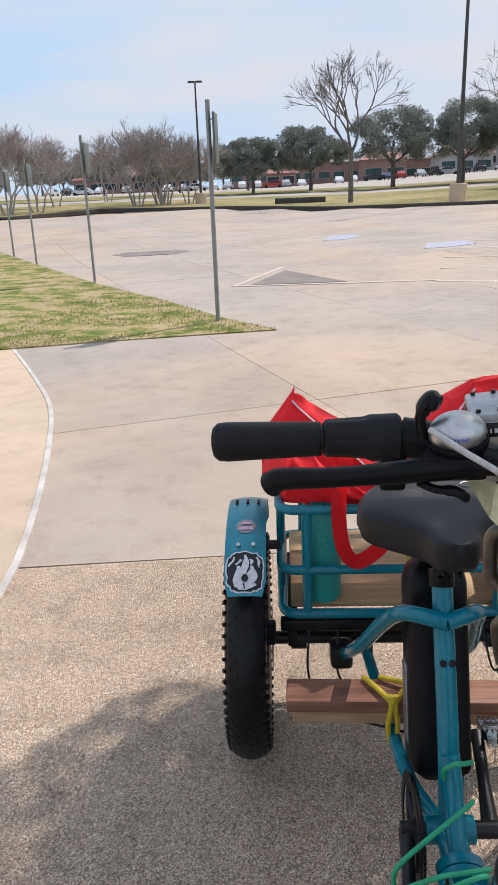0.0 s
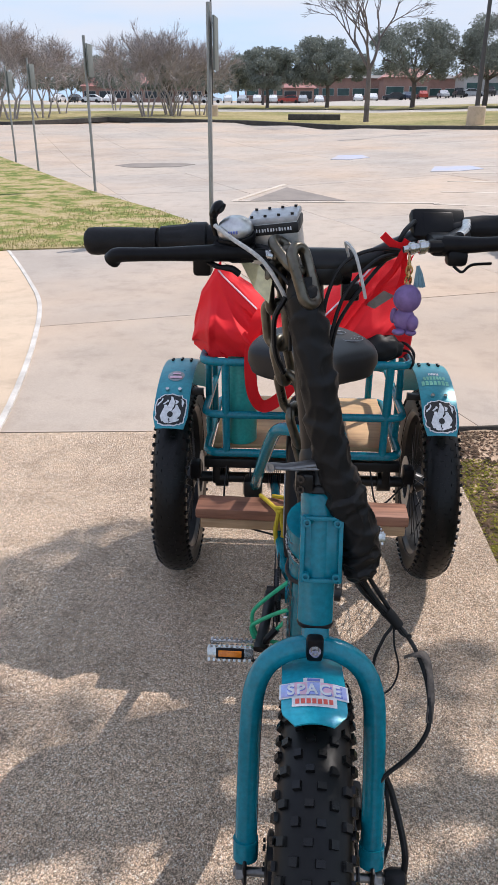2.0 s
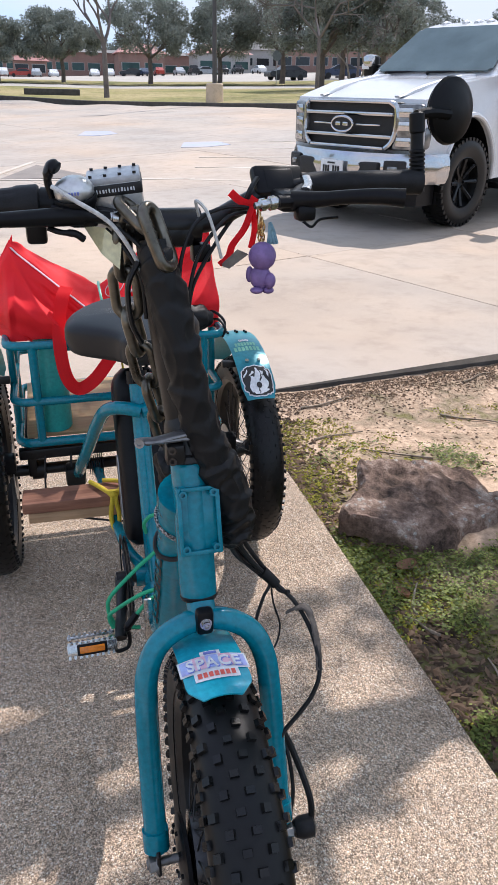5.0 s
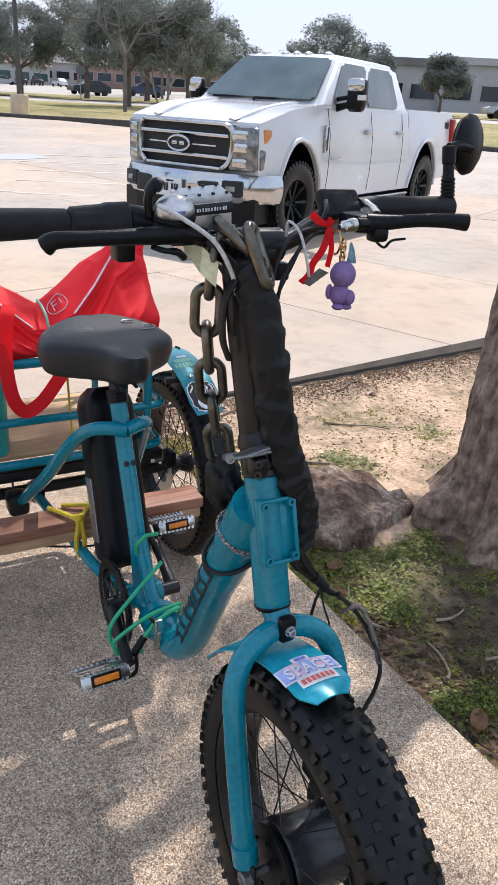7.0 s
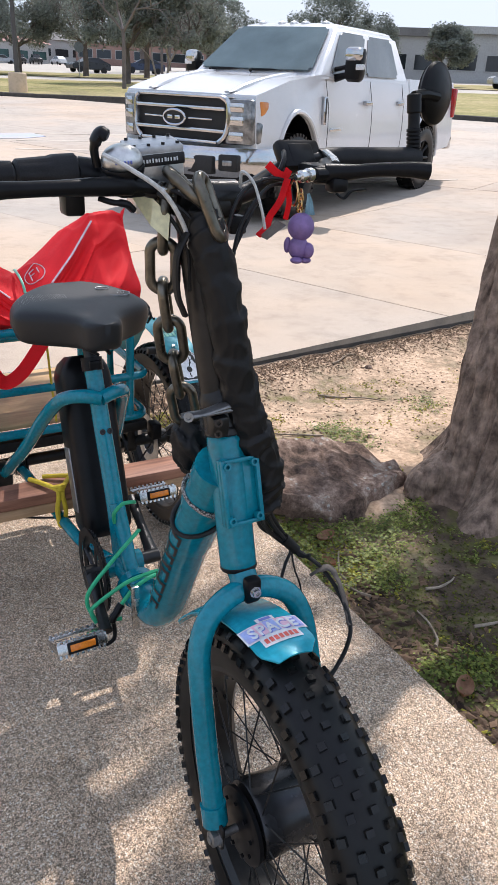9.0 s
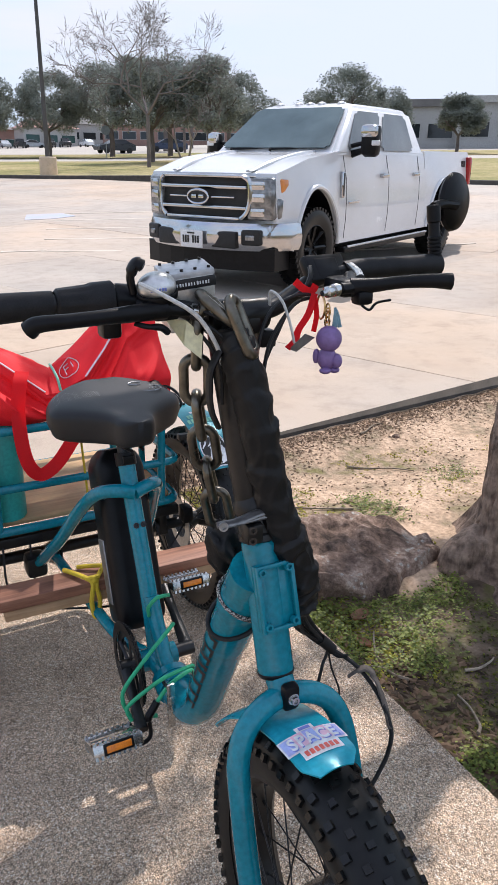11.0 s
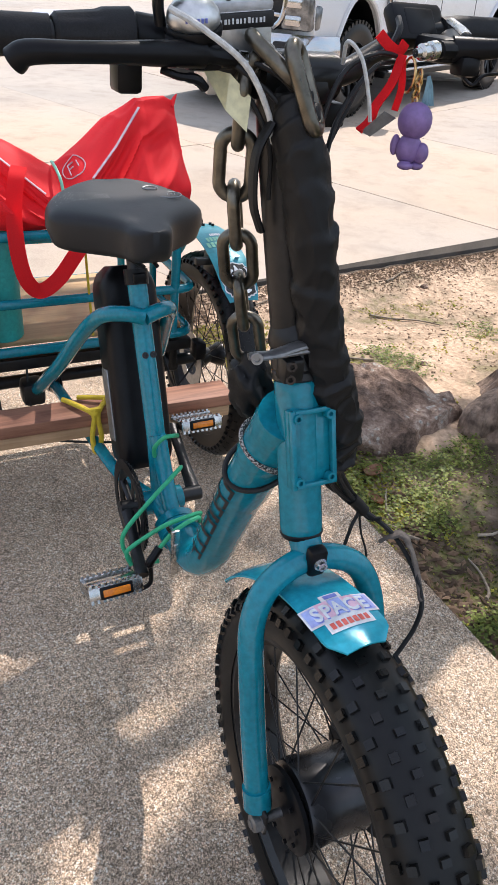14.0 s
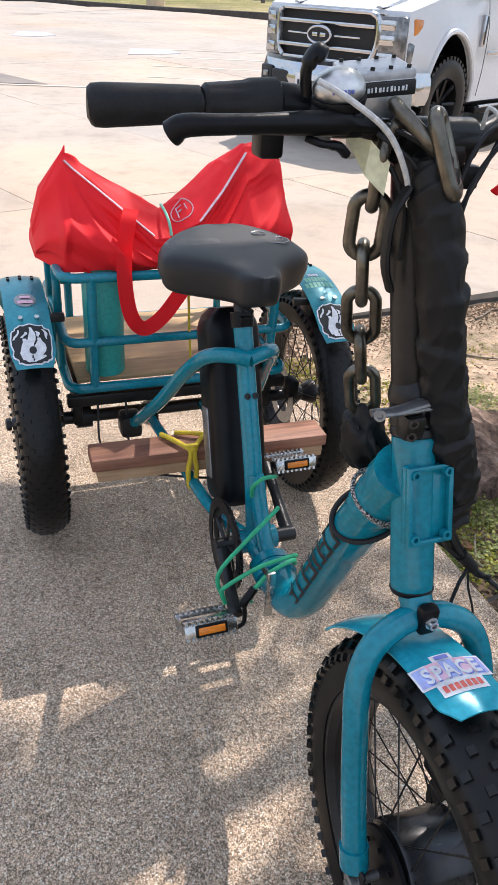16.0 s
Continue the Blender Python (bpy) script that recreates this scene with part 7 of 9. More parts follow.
for i, p in enumerate(sleeve_line):
    q, o = sleeve_line[min(i + 1, len(sleeve_line) - 1)], sleeve_line[max(i - 1, 0)]
    d = (q - o).normalized()
    u = d.cross(Vector((0, 1, 0))).normalized()
    w = d.cross(u)
    t = i / (len(sleeve_line) - 1)
    r0 = 0.0215 + 0.0042 * min(1.0, t * 1.6) + 0.0012 * math.sin(t * 11)
    if t > 0.93:
        r0 *= 1 - (t - 0.93) * 5.5
    if t < 0.10:
        r0 *= 0.86 + 1.4 * t
    row = []
    for k in range(SEG):
        a = 2 * math.pi * k / SEG
        ca, sa = math.cos(a), math.sin(a)
        n = u * ca + w * sa
        # cloth wound round and gathered: slanting wraps, puckers and loose folds
        turn = t * 13 + 0.30 * math.sin(a + 0.6) + 0.9 * noise.noise(Vector((ca * 0.5, sa * 0.5, t * 4)))
        wrap = turn % 1.0
        lap = (0.07 + 0.26 * max(0.0, noise.noise(Vector((math.floor(turn) * 1.7, ca * 0.4, 5))) + 0.25)) * (1 - wrap) ** 1.1 * min(1.0, wrap * 7)
        sag = 0.09 * noise.noise(Vector((ca * 0.9, sa * 0.9, t * 7)))
        pucker = 0.15 * fold(Vector((ca * 1.3 + 7, sa * 1.3, t * 16))) * (0.3 + t)
        rr = r0 * (0.98 + 1.1 * lap + sag + pucker)
        row.append(bm.verts.new(p + n * rr))
    rings.append(row)
for a, b in zip(rings, rings[1:]):
    for k in range(SEG):
        bm.faces.new((a[k], a[(k + 1) % SEG], b[(k + 1) % SEG], b[k]))
bm.faces.new(rings[0][::-1])
bm.faces.new(rings[-1])
part("sleeve", bm, M_SLEEVE, chain, "gathered black cloth sleeve", smooth=50)
bm = bmesh.new()
tube(bm, spline([(-0.056, 0.77, 1.115), (-0.070, 0.770, 1.085), (-0.068, 0.772, 1.04), (-0.056, 0.774, 1.010)], 6), 0.0075, 8, flat=0.5)
part("sleeve_strap", bm, M_SLEEVE, chain)
# the sleeve's tail and padlock behind the neck
bm = bmesh.new()
bmesh.ops.create_icosphere(bm, subdivisions=4, radius=1.0)
for v in bm.verts:
    n = noise.noise(v.co * 1.8) * 0.4 + 0.16 * (0.4 - abs(noise.noise(v.co * 4.2)) * 2) + noise.noise(v.co * 9) * 0.05
    v.co = Vector((0.002 + v.co.x * 0.030 * (1 + n) - 0.012 * v.co.z, 0.862 + v.co.y * 0.034 * (1 + n), 0.772 + v.co.z * 0.050 * (1 + n)))
part("sleeve_tail", bm, M_SLEEVE, chain, "bunched black cloth behind the head tube", smooth=70)


# ---- what the tricycle carries ----
bag = thing("tote_bag", (0, 1.92, 0.715), "large red fabric tote bag slumped in a V on the basket", "bag")
# the slumped bag by stations along x: front edge of the lid (y, z), its back edge (y, z), front foot y
STATIONS = ((-0.328, 1.905, 0.775, 1.940, 0.775, 1.890), (-0.305, 1.880, 0.855, 1.940, 0.860, 1.845), (-0.272, 1.862, 0.905, 1.925, 0.912, 1.784), (-0.252, 1.866, 0.938, 1.905, 0.942, 1.776), (-0.235, 1.850, 0.922, 1.905, 0.940, 1.772),
            (-0.155, 1.796, 0.860, 1.895, 0.894, 1.758), (-0.070, 1.752, 0.792, 1.890, 0.850, 1.757), (-0.034, 1.760, 0.790, 1.885, 0.822, 1.765), (0.030, 1.738, 0.828, 1.895, 0.868, 1.770), (0.100, 1.792, 0.884, 1.910, 0.924, 1.778),
            (0.178, 1.868, 0.953, 1.925, 0.958, 1.790), (0.200, 1.885, 0.944, 1.930, 0.958, 1.795), (0.262, 1.915, 0.944, 1.945, 0.960, 1.806), (0.292, 1.925, 0.925, 1.950, 0.952, 1.822), (0.300, 1.930, 0.860, 1.950, 0.870, 1.860))


def station(x):
    for a, b in zip(STATIONS, STATIONS[1:]):
        if x <= b[0]:
            t = max(0.0, (x - a[0]) / (b[0] - a[0]))
            return [p + (q - p) * t for p, q in zip(a[1:], b[1:])]
    return list(STATIONS[-1][1:])


def bag_at(x, w):
    """Round the bag's section: 0 front foot, 0.45 front edge of the lid, 0.7 its back edge, 1 back foot."""
    ye, ze, yb, zb, yf = station(x)
    foot, back = 0.717 + 0.012 * noise.noise(Vector((x * 9, 2, 0))), 2.03
    p = Vector((x * 8, w * 5, 1.0))
    soft = 0.008 * noise.noise(p * 1.2) + 0.0035 * noise.noise(p * 3.2)
    if w < 0.45:
        v = w / 0.45
        # slack front: bulges low, hollow under the lid, creases running up to the peaks
        bulge = -0.030 * math.sin(math.pi * min(1.0, v * 1.25)) ** 2 + (0.030 * math.sin(math.pi * v) * max(0.0, v - 0.45) * 2 if x < -0.02 else 0.050 * math.sin(math.pi * v) * max(0.0, v - 0.30) * 1.5)
        run = Vector((x * 6 + v * 1.6 * (1 if x < 0 else -1), v * 1.1, 3))
        crease = 0.024 * fold(run, 2.2) + 0.008 * fold(run * 1.8 + Vector((3, 1, 0)), 2.2)
        ridge = -0.016 * max(0.0, 1 - abs(x + 0.268) / 0.014) * (1 - abs(2 * v - 1)) if x < 0 else 0.0
        k = math.sin(math.pi * (0.06 + 0.90 * v))
        return Vector((x, yf + (ye - yf) * v ** 1.6 + (bulge - crease + ridge + soft) * k, foot + (ze - foot) * v))
    if w < 0.70:
        v = (w - 0.45) / 0.25
        lift = 0.012 * math.sin(math.pi * v) + 0.010 * fold(Vector((x * 9, v * 1.4, 7))) * math.sin(math.pi * v) + soft * math.sin(math.pi * v)
        return Vector((x, ye + (yb - ye) * v, ze + (zb - ze) * v + lift))
    v = (w - 0.70) / 0.30
    return Vector((x, yb + (back - yb) * v + 0.02 * math.sin(math.pi * v) + soft, zb + (foot - zb) * v))


bm = bmesh.new()
NX, NW = 220, 120
grid = [[bm.verts.new(bag_at(-0.328 + 0.628 * i / NX, j / NW)) for j in range(NW + 1)] for i in range(NX + 1)]
for a, b in zip(grid, grid[1:]):
    for j in range(NW):
        bm.faces.new((a[j], a[j + 1], b[j + 1], b[j]))
    bm.faces.new((a[NW], a[0], b[0], b[NW]))
bm.faces.new(grid[0])
bm.faces.new(grid[-1][::-1])
part("bag_body", bm, M_RED, bag, "red fabric body with folds", smooth=55)
for x0, x1 in ((-0.250, -0.072), (0.030, 0.178)):
    bm = bmesh.new()
    tube(bm, [bag_at(x0 + (x1 - x0) * i / 40, 0.452) + Vector((0, -0.003, 0.002)) for i in range(41)], 0.0034, 8, flat=0.45)
    part("zip", bm, M_WHITEZIP, bag, "pale zip tape along the lid's edge")
# limp corner tabs over the two peaks
for x, lean_x in ((-0.250, 0.006), (0.285, 0.014)):
    o = bag_at(x, 0.58)
    bm = bmesh.new()
    tube(bm, [o - Vector((0, 0, 0.012)), o + Vector((lean_x * 0.5, 0, 0.006)), o + Vector((lean_x, 0.004, 0.014))], [0.013, 0.008, 0.003], 10, flat=0.4)
    part("corner_tab", bm, M_RED, bag)
bm = bmesh.new()
tube(bm, [bag_at(0.004 + math.cos(2 * math.pi * k / 24) * 0.024, 0.545 + math.sin(2 * math.pi * k / 24) * 0.055) + Vector((0, -0.001, 0.002)) for k in range(24)], 0.0013, 6, closed=True)
part("print_ring", bm, M_WHITEZIP, bag, "pale printed ring on the lid")
bm = bmesh.new()
for x0, x1, w0, w1 in ((-0.006, -0.006, 0.515, 0.575), (-0.006, 0.006, 0.575, 0.575), (-0.006, 0.004, 0.548, 0.548), (0.012, 0.012, 0.525, 0.565)):
    tube(bm, [bag_at(x0 + (x1 - x0) * i / 4, w0 + (w1 - w0) * i / 4) + Vector((0, -0.001, 0.0025)) for i in range(5)], 0.0016, 6)
part("print_mark", bm, M_WHITEZIP, bag, "plain pale bars inside the printed ring")


def ribbon(pts, width, wide, n=8, thick=0.0012):
    """A flat band along points; wide gives its width's direction."""
    bm = bmesh.new()
    line = spline(pts, n)
    rows = []
    for i, p in enumerate(line):
        d = (line[min(i + 1, len(line) - 1)] - line[max(i - 1, 0)]).normalized()
        w = Vector(wide) if wide else d.cross(Vector((-0.3, -0.9, 0.3)))
        w = (w - d * w.dot(d)).normalized() * width / 2
        nn = d.cross(w).normalized() * thick
        rows.append([bm.verts.new(p + q) for q in (w + nn, -w + nn, -w - nn, w - nn)])
    for a, b in zip(rows, rows[1:]):
        for k in range(4):
            bm.faces.new((a[k], a[(k + 1) % 4], b[(k + 1) % 4], b[k]))
    bm.faces.new(rows[0])
    bm.faces.new(rows[-1][::-1])
    return bm


part("strap", ribbon([(-0.120, 1.775, 0.850), (-0.135, 1.742, 0.828), (-0.150, 1.716, 0.760), (-0.150, 1.700, 0.680), (-0.138, 1.692, 0.625), (-0.112, 1.690, 0.601), (-0.072, 1.692, 0.622), (-0.030, 1.696, 0.672), (0.010, 1.712, 0.722), (0.03, 1.75, 0.76)], 0.034, None, 8), M_REDDARK, bag, "hanging red webbing handle")
bm = bmesh.new()
tube(bm, spline([(-0.034, 1.85, 0.842), (-0.036, 1.80, 0.838), (-0.035, 1.765, 0.822), (-0.033, 1.752, 0.796)], 4), 0.0036, 8)
part("bag_tie", bm, M_MINT, bag, "pale green tie in the dip")

bottle = thing("water_bottle", (-0.185, 1.815, 0.446), "tall teal insulated water bottle standing in the basket", "bottle")
bm = bmesh.new()
lathe(bm, [(0, 0.046), (0.004, 0.0485), (0.225, 0.0485), (0.242, 0.0455), (0.250, 0.040)], (-0.185, 1.815, 0.447), (0, 0, 1), 36)
part("bottle_body", bm, M_BOTTLE, bottle)
bm = bmesh.new()
lathe(bm, [(0.252, 0.041), (0.256, 0.044), (0.282, 0.044), (0.288, 0.040)], (-0.185, 1.815, 0.447), (0, 0, 1), 36)
for k in range(24):
    a = 2 * math.pi * k / 24
    rod(bm, (-0.185 + math.cos(a) * 0.044, 1.815 + math.sin(a) * 0.044, 0.705), (-0.185 + math.cos(a) * 0.044, 1.815 + math.sin(a) * 0.044, 0.727), 0.0018, 4)
part("lid", bm, M_BOTTLE, bottle, "ribbed teal screw lid")
bm = bmesh.new()
tube(bm, spline([(-0.232, 1.800, 0.722), (-0.242, 1.775, 0.735), (-0.222, 1.768, 0.715), (-0.205, 1.77, 0.69)], 6), 0.0035, 8)
part("loop", bm, M_REDDARK, bottle, "dark red cord loop")

pouch = bmesh.new()
bmesh.ops.create_icosphere(pouch, subdivisions=4, radius=1.0)
for v in pouch.verts:
    n = noise.noise(v.co * 2.2) * 0.14
    v.co = Vector((0.205 + v.co.x * 0.062 * (1 + n), 1.775 + v.co.y * 0.040 * (1 + n), 0.748 + max(v.co.z, -0.72) * 0.040 * (1 + n)))
solid("pouch", pouch, M_SLEEVE, "soft black cloth pouch lying on the basket rail", "pouch", smooth=70, at=(0.205, 1.775, 0.72))
bm = bmesh.new()
tube(bm, spline([(0.25, 1.80, 0.735), (0.28, 1.76, 0.745), (0.292, 1.735, 0.725), (0.288, 1.75, 0.70)], 6), 0.004, 6)
tube(bm, spline([(0.23, 1.82, 0.75), (0.272, 1.79, 0.760), (0.295, 1.76, 0.74), (0.295, 1.77, 0.705)], 6), 0.004, 6)
solid("bungee", bm, M_CABLE, "black bungee cord hooked on the basket rail", "cord", at=(0.28, 1.76, 0.72))

# two boards tied across the lower stays
bmat2 = pose(0.0, 1.525, 0.372, 0, 0, -1.5)
bm = bmesh.new()
box(bm, (-0.278, -0.072, 0.0), (0.272, 0.006, 0.030), bmat2, bevel=0.005)
solid("composite_board", bm, M_BROWNBOARD, "brown composite deck board tied across the frame", "board", at=(0, 1.525, 0.372))
bm = bmesh.new()
box(bm, (-0.266, -0.066, -0.030), (0.266, 0.000, -0.002), bmat2, bevel=0.003)
solid("pine_board", bm, M_PALEBOARD, "pale pine board under the brown board", "board", at=(0, 1.525, 0.338))
rope = thing("yellow_rope", (-0.06, 1.50, 0.405), "yellow braided rope knotted round the boards", "rope")
for pts, r in (([(-0.112, 1.530, 0.408), (-0.090, 1.490, 0.411), (-0.070, 1.455, 0.410), (-0.064, 1.447, 0.398), (-0.070, 1.446, 0.355), (-0.066, 1.448, 0.315), (-0.060, 1.45, 0.305)], 0.0058),
               ([(0.004, 1.532, 0.408), (-0.020, 1.500, 0.411), (-0.045, 1.465, 0.410), (-0.056, 1.447, 0.398), (-0.050, 1.446, 0.352), (-0.054, 1.448, 0.318), (-0.062, 1.45, 0.305)], 0.0058),
               ([(-0.080, 1.528, 0.409), (-0.050, 1.512, 0.413), (-0.020, 1.498, 0.414)], 0.0055)):
    bm = bmesh.new()
    tube(bm, spline(pts, 6), r, 8)
    part("strand", bm, M_YELLOW, rope)
bm = bmesh.new()
bmesh.ops.create_icosphere(bm, subdivisions=3, radius=0.010, matrix=Matrix.Translation((-0.060, 1.452, 0.408)))
tube(bm, spline([(-0.070, 1.458, 0.412), (-0.060, 1.450, 0.416), (-0.050, 1.458, 0.412)], 4), 0.0065, 8)
part("knot", bm, M_YELLOW, rope)
bm = bmesh.new()
tube(bm, spline([(0.02, 1.75, 0.45), (0.012, 1.742, 0.56), (0.005, 1.738, 0.68), (0.0, 1.74, 0.73)], 5), 0.0032, 6)
solid("rope", bm, M_YELLOW, "thin yellow cord hanging inside the basket", "cord", at=(0.01, 1.745, 0.45))

cord = thing("green_cord", (0, 1.12, 0.38), "green elastic cord wound round frame and crank", "cord")
for pts in ([(0.027, 1.188, 0.492), (0.010, 1.172, 0.504), (-0.007, 1.170, 0.504), (-0.019, 1.185, 0.477), (-0.014, 1.200, 0.446)],
            [(0.024, 1.158, 0.440), (0.014, 1.142, 0.448), (-0.015, 1.128, 0.434), (-0.046, 1.115, 0.417), (-0.102, 1.100, 0.370), (-0.112, 1.095, 0.340), (-0.102, 1.085, 0.307)],
            [(0.036, 1.090, 0.370), (0.028, 1.072, 0.392), (-0.015, 1.060, 0.398), (-0.051, 1.060, 0.389), (-0.104, 1.070, 0.350), (-0.112, 1.070, 0.334), (-0.105, 1.065, 0.313)],
            [(0.036, 1.082, 0.362), (0.017, 1.058, 0.394), (-0.030, 1.045, 0.387), (-0.060, 1.045, 0.354)],
            [(-0.105, 1.085, 0.312), (-0.092, 1.075, 0.305), (-0.050, 1.070, 0.300)]):
    bm = bmesh.new()
    tube(bm, spline(pts, 7), 0.0042, 8)
    part("strand", bm, M_GREEN, cord)

bm = bmesh.new()
tube(bm, spline([(-0.058, 1.046, 0.356), (-0.070, 1.042, 0.342), (-0.079, 1.040, 0.330), (-0.076, 1.040, 0.308), (-0.080, 1.034, 0.286), (-0.100, 1.032, 0.280), (-0.110, 1.036, 0.284)], 5), [0.008] * 12 + [0.0042] * 19, 10)
part("hook", bm, M_BLACK, cord, "black moulded end hook")

# charm on the right lever
charm = thing("keychain_charm", (0.098, 0.775, 1.17), "small purple toy charm hanging from the brake lever", "keychain")
bm = bmesh.new()
parts_of_doll = (((0.098, 0.752, 1.094), (0.0205, 0.020, 0.0205)), ((0.096, 0.752, 1.063), (0.016, 0.014, 0.018)), ((0.107, 0.743, 1.060), (0.009, 0.010, 0.012)), ((0.088, 0.744, 1.046), (0.010, 0.009, 0.005)), ((0.106, 0.746, 1.045), (0.009, 0.009, 0.005)), ((0.082, 0.760, 1.066), (0.006, 0.005, 0.012)))
for c, r in parts_of_doll:
    start = set(bm.verts)
    bmesh.ops.create_uvsphere(bm, u_segments=18, v_segments=12, radius=1.0)
    for v in set(bm.verts) - start:
        v.co = Vector((0.098 + (c[0] - 0.098 + v.co.x * r[0]) * 0.86, c[1] + v.co.y * r[1] * 0.86, 1.112 + (c[2] - 1.085 + v.co.z * r[2]) * 0.86))
part("toy", bm, M_PURPLE, charm, "plain purple rounded toy", smooth=70)
bm = bmesh.new()
tube(bm, [Vector((0.100 + math.cos(2 * math.pi * k / 20) * 0.0015, 0.778 + math.cos(2 * math.pi * k / 20) * 0.012, 1.158 + math.sin(2 * math.pi * k / 20) * 0.016)) for k in range(20)], 0.0015, 6, closed=True)
part("ring", bm, M_GOLD, charm, "gold split ring")
for k in range(5):
    bm = bmesh.new()
    o = Vector((0.098, 0.758, 1.160 - 0.0062 * k))
    w = Vector((1, 0, 0)) if k % 2 else Vector((0, 1, 0))
    tube(bm, [o + w * math.cos(2 * math.pi * q / 12) * 0.004 + Vector((0, 0, math.sin(2 * math.pi * q / 12) * 0.006)) for q in range(12)], 0.0012, 5, closed=True)
    part("charm_link", bm, M_GOLD, charm)
bm = bmesh.new()
for k in range(9):
    a = 2 * math.pi * k / 9
    tube(bm, spline([(0.108, 0.756, 1.160), (0.110 + 0.003 * math.cos(a), 0.755, 1.150), (0.112 + 0.006 * math.cos(a), 0.755 + 0.004 * math.sin(a), 1.134)], 3), 0.0018, 4)
part("tassel", bm, M_TASSEL, charm, "blue-grey tassel")
bm = bmesh.new()
vs = [bm.verts.new(v) for v in ((0.084, 0.765, 1.120), (0.070, 0.768, 1.126), (0.048, 0.772, 1.106), (0.060, 0.772, 1.101))]
bm.faces.new(vs)
bmesh.ops.solidify(bm, geom=bm.faces[:], thickness=0.002)
part("wing", bm, M_ALLOY, charm, "grey flat wing")
red = thing("red_ribbon", (0.08, 0.80, 1.17), "red fabric ribbon knotted on the handlebar", "ribbon")
part("tail", ribbon([(0.066, 0.792, 1.192), (0.078, 0.788, 1.182), (0.092, 0.79, 1.178), (0.098, 0.79, 1.186)], 0.010, (0.2, 0, 1), 6), M_REDDARK, red)
part("tail", ribbon([(0.094, 0.786, 1.175), (0.082, 0.780, 1.150), (0.066, 0.778, 1.130), (0.060, 0.776, 1.116), (0.048, 0.776, 1.106)], 0.009, (0.7, -0.6, 0.3), 6), M_REDDARK, red)
part("tail", ribbon([(0.094, 0.786, 1.172), (0.095, 0.780, 1.148), (0.090, 0.778, 1.125)], 0.007, (0.8, -0.5, 0), 6), M_REDDARK, red)


# ---- parked pickup truck ----
M_WHITECAR = varied("white truck paint", (0.74, 0.75, 0.77), (0.66, 0.67, 0.69), 1.2, 0.22, 0.0, bump=0.01, depth=0.0004)
body(M_WHITECAR).inputs["Coat Weight"].default_value = 0.6
# opaque panes; sky reflection and daylight through the cab sit in their base colours
M_WINDSCREEN = varied("tinted windscreen with sky tone", (0.115, 0.155, 0.165), (0.055, 0.078, 0.085), 1.6, 0.05, bump=0)
M_SIDEGLASS = varied("opaque grey side glass", (0.23, 0.245, 0.25), (0.14, 0.15, 0.155), 1.2, 0.06, bump=0)
M_BRIGHT = varied("polished chrome", (0.58, 0.58, 0.59), (0.46, 0.46, 0.47), 4.0, 0.08, 1.0, bump=0)
M_LENS = varied("clear lamp lens over chrome", (0.36, 0.37, 0.38), (0.09, 0.094, 0.10), 12.0, 0.12, 0.6, bump=0.2, depth=0.004, fine=40.0)
M_MESH = varied("black grille mesh", (0.016, 0.016, 0.017), (0.008, 0.008, 0.008), 20.0, 0.5, bump=0.8, depth=0.01, fine=110.0)
M_TAIL = varied("red tail lamp", (0.45, 0.02, 0.02), (0.3, 0.012, 0.012), 8.0, 0.15, bump=0)
M_AMBER = varied("amber marker lamp", (0.75, 0.28, 0.06), (0.6, 0.2, 0.04), 8.0, 0.2, bump=0)

TRUCK_AT, TRUCK_YAW = Vector((3.04, 7.75, 0)), radians(27.5)
tu = Vector((math.cos(TRUCK_YAW), math.sin(TRUCK_YAW), 0))
tv = Vector((math.sin(TRUCK_YAW), -math.cos(TRUCK_YAW), 0))


def lot_z(X, Y):
    p = TRUCK_AT + tu * X + tv * Y
    return rise(p.x, p.y)


zf, zr = (lot_z(1.0, -0.86) + lot_z(1.0, 0.86)) / 2, (lot_z(5.06, -0.86) + lot_z(5.06, 0.86)) / 2
zl, zd = (lot_z(1.0, -0.86) + lot_z(5.06, -0.86)) / 2, (lot_z(1.0, 0.86) + lot_z(5.06, 0.86)) / 2
axis_x = (tu + Vector((0, 0, (zr - zf) / 4.06))).normalized()
axis_y = (tv + Vector((0, 0, (zd - zl) / 1.72))).normalized()
axis_z = axis_y.cross(axis_x).normalized()
if axis_z.z < 0:
    axis_z = -axis_z
TM = Matrix((axis_x, axis_y, axis_z)).transposed().to_4x4()
TM.translation = TRUCK_AT + Vector((0, 0, zf - (zr - zf) / 4.06 * 1.0 - 0.004))
truck = thing("pickup_truck", tuple(TM.translation), "white crew-cab pickup truck with chrome grille parked on the lot", "truck")


def along_knots(v, knots):
    """Straight runs between (from, to) pairs."""
    if v <= knots[0][0]:
        return v + knots[0][1] - knots[0][0]
    for (a, p), (b, q) in zip(knots, knots[1:]):
        if v <= b:
            return p + (q - p) * (v - a) / (b - a)
    return v + knots[-1][1] - knots[-1][0]


# the lifted body's heights, and the cab's rake, fitted to the camera's view
LIFT = ((0.36, 0.27), (0.575, 0.49), (0.825, 0.785), (0.86, 0.815), (1.25, 1.27), (1.345, 1.335), (1.455, 1.535), (1.475, 1.555), (2.055, 2.115))
RAKE = ((1.55, 1.46), (1.70, 1.58), (2.50, 2.28), (2.66, 2.46), (4.12, 4.12))
CAB = {"cab", "windscreen", "wiper", "side_window", "roof_lamp"}
ROLLING = {"wheel", "tread", "rim", "rim_spoke"}


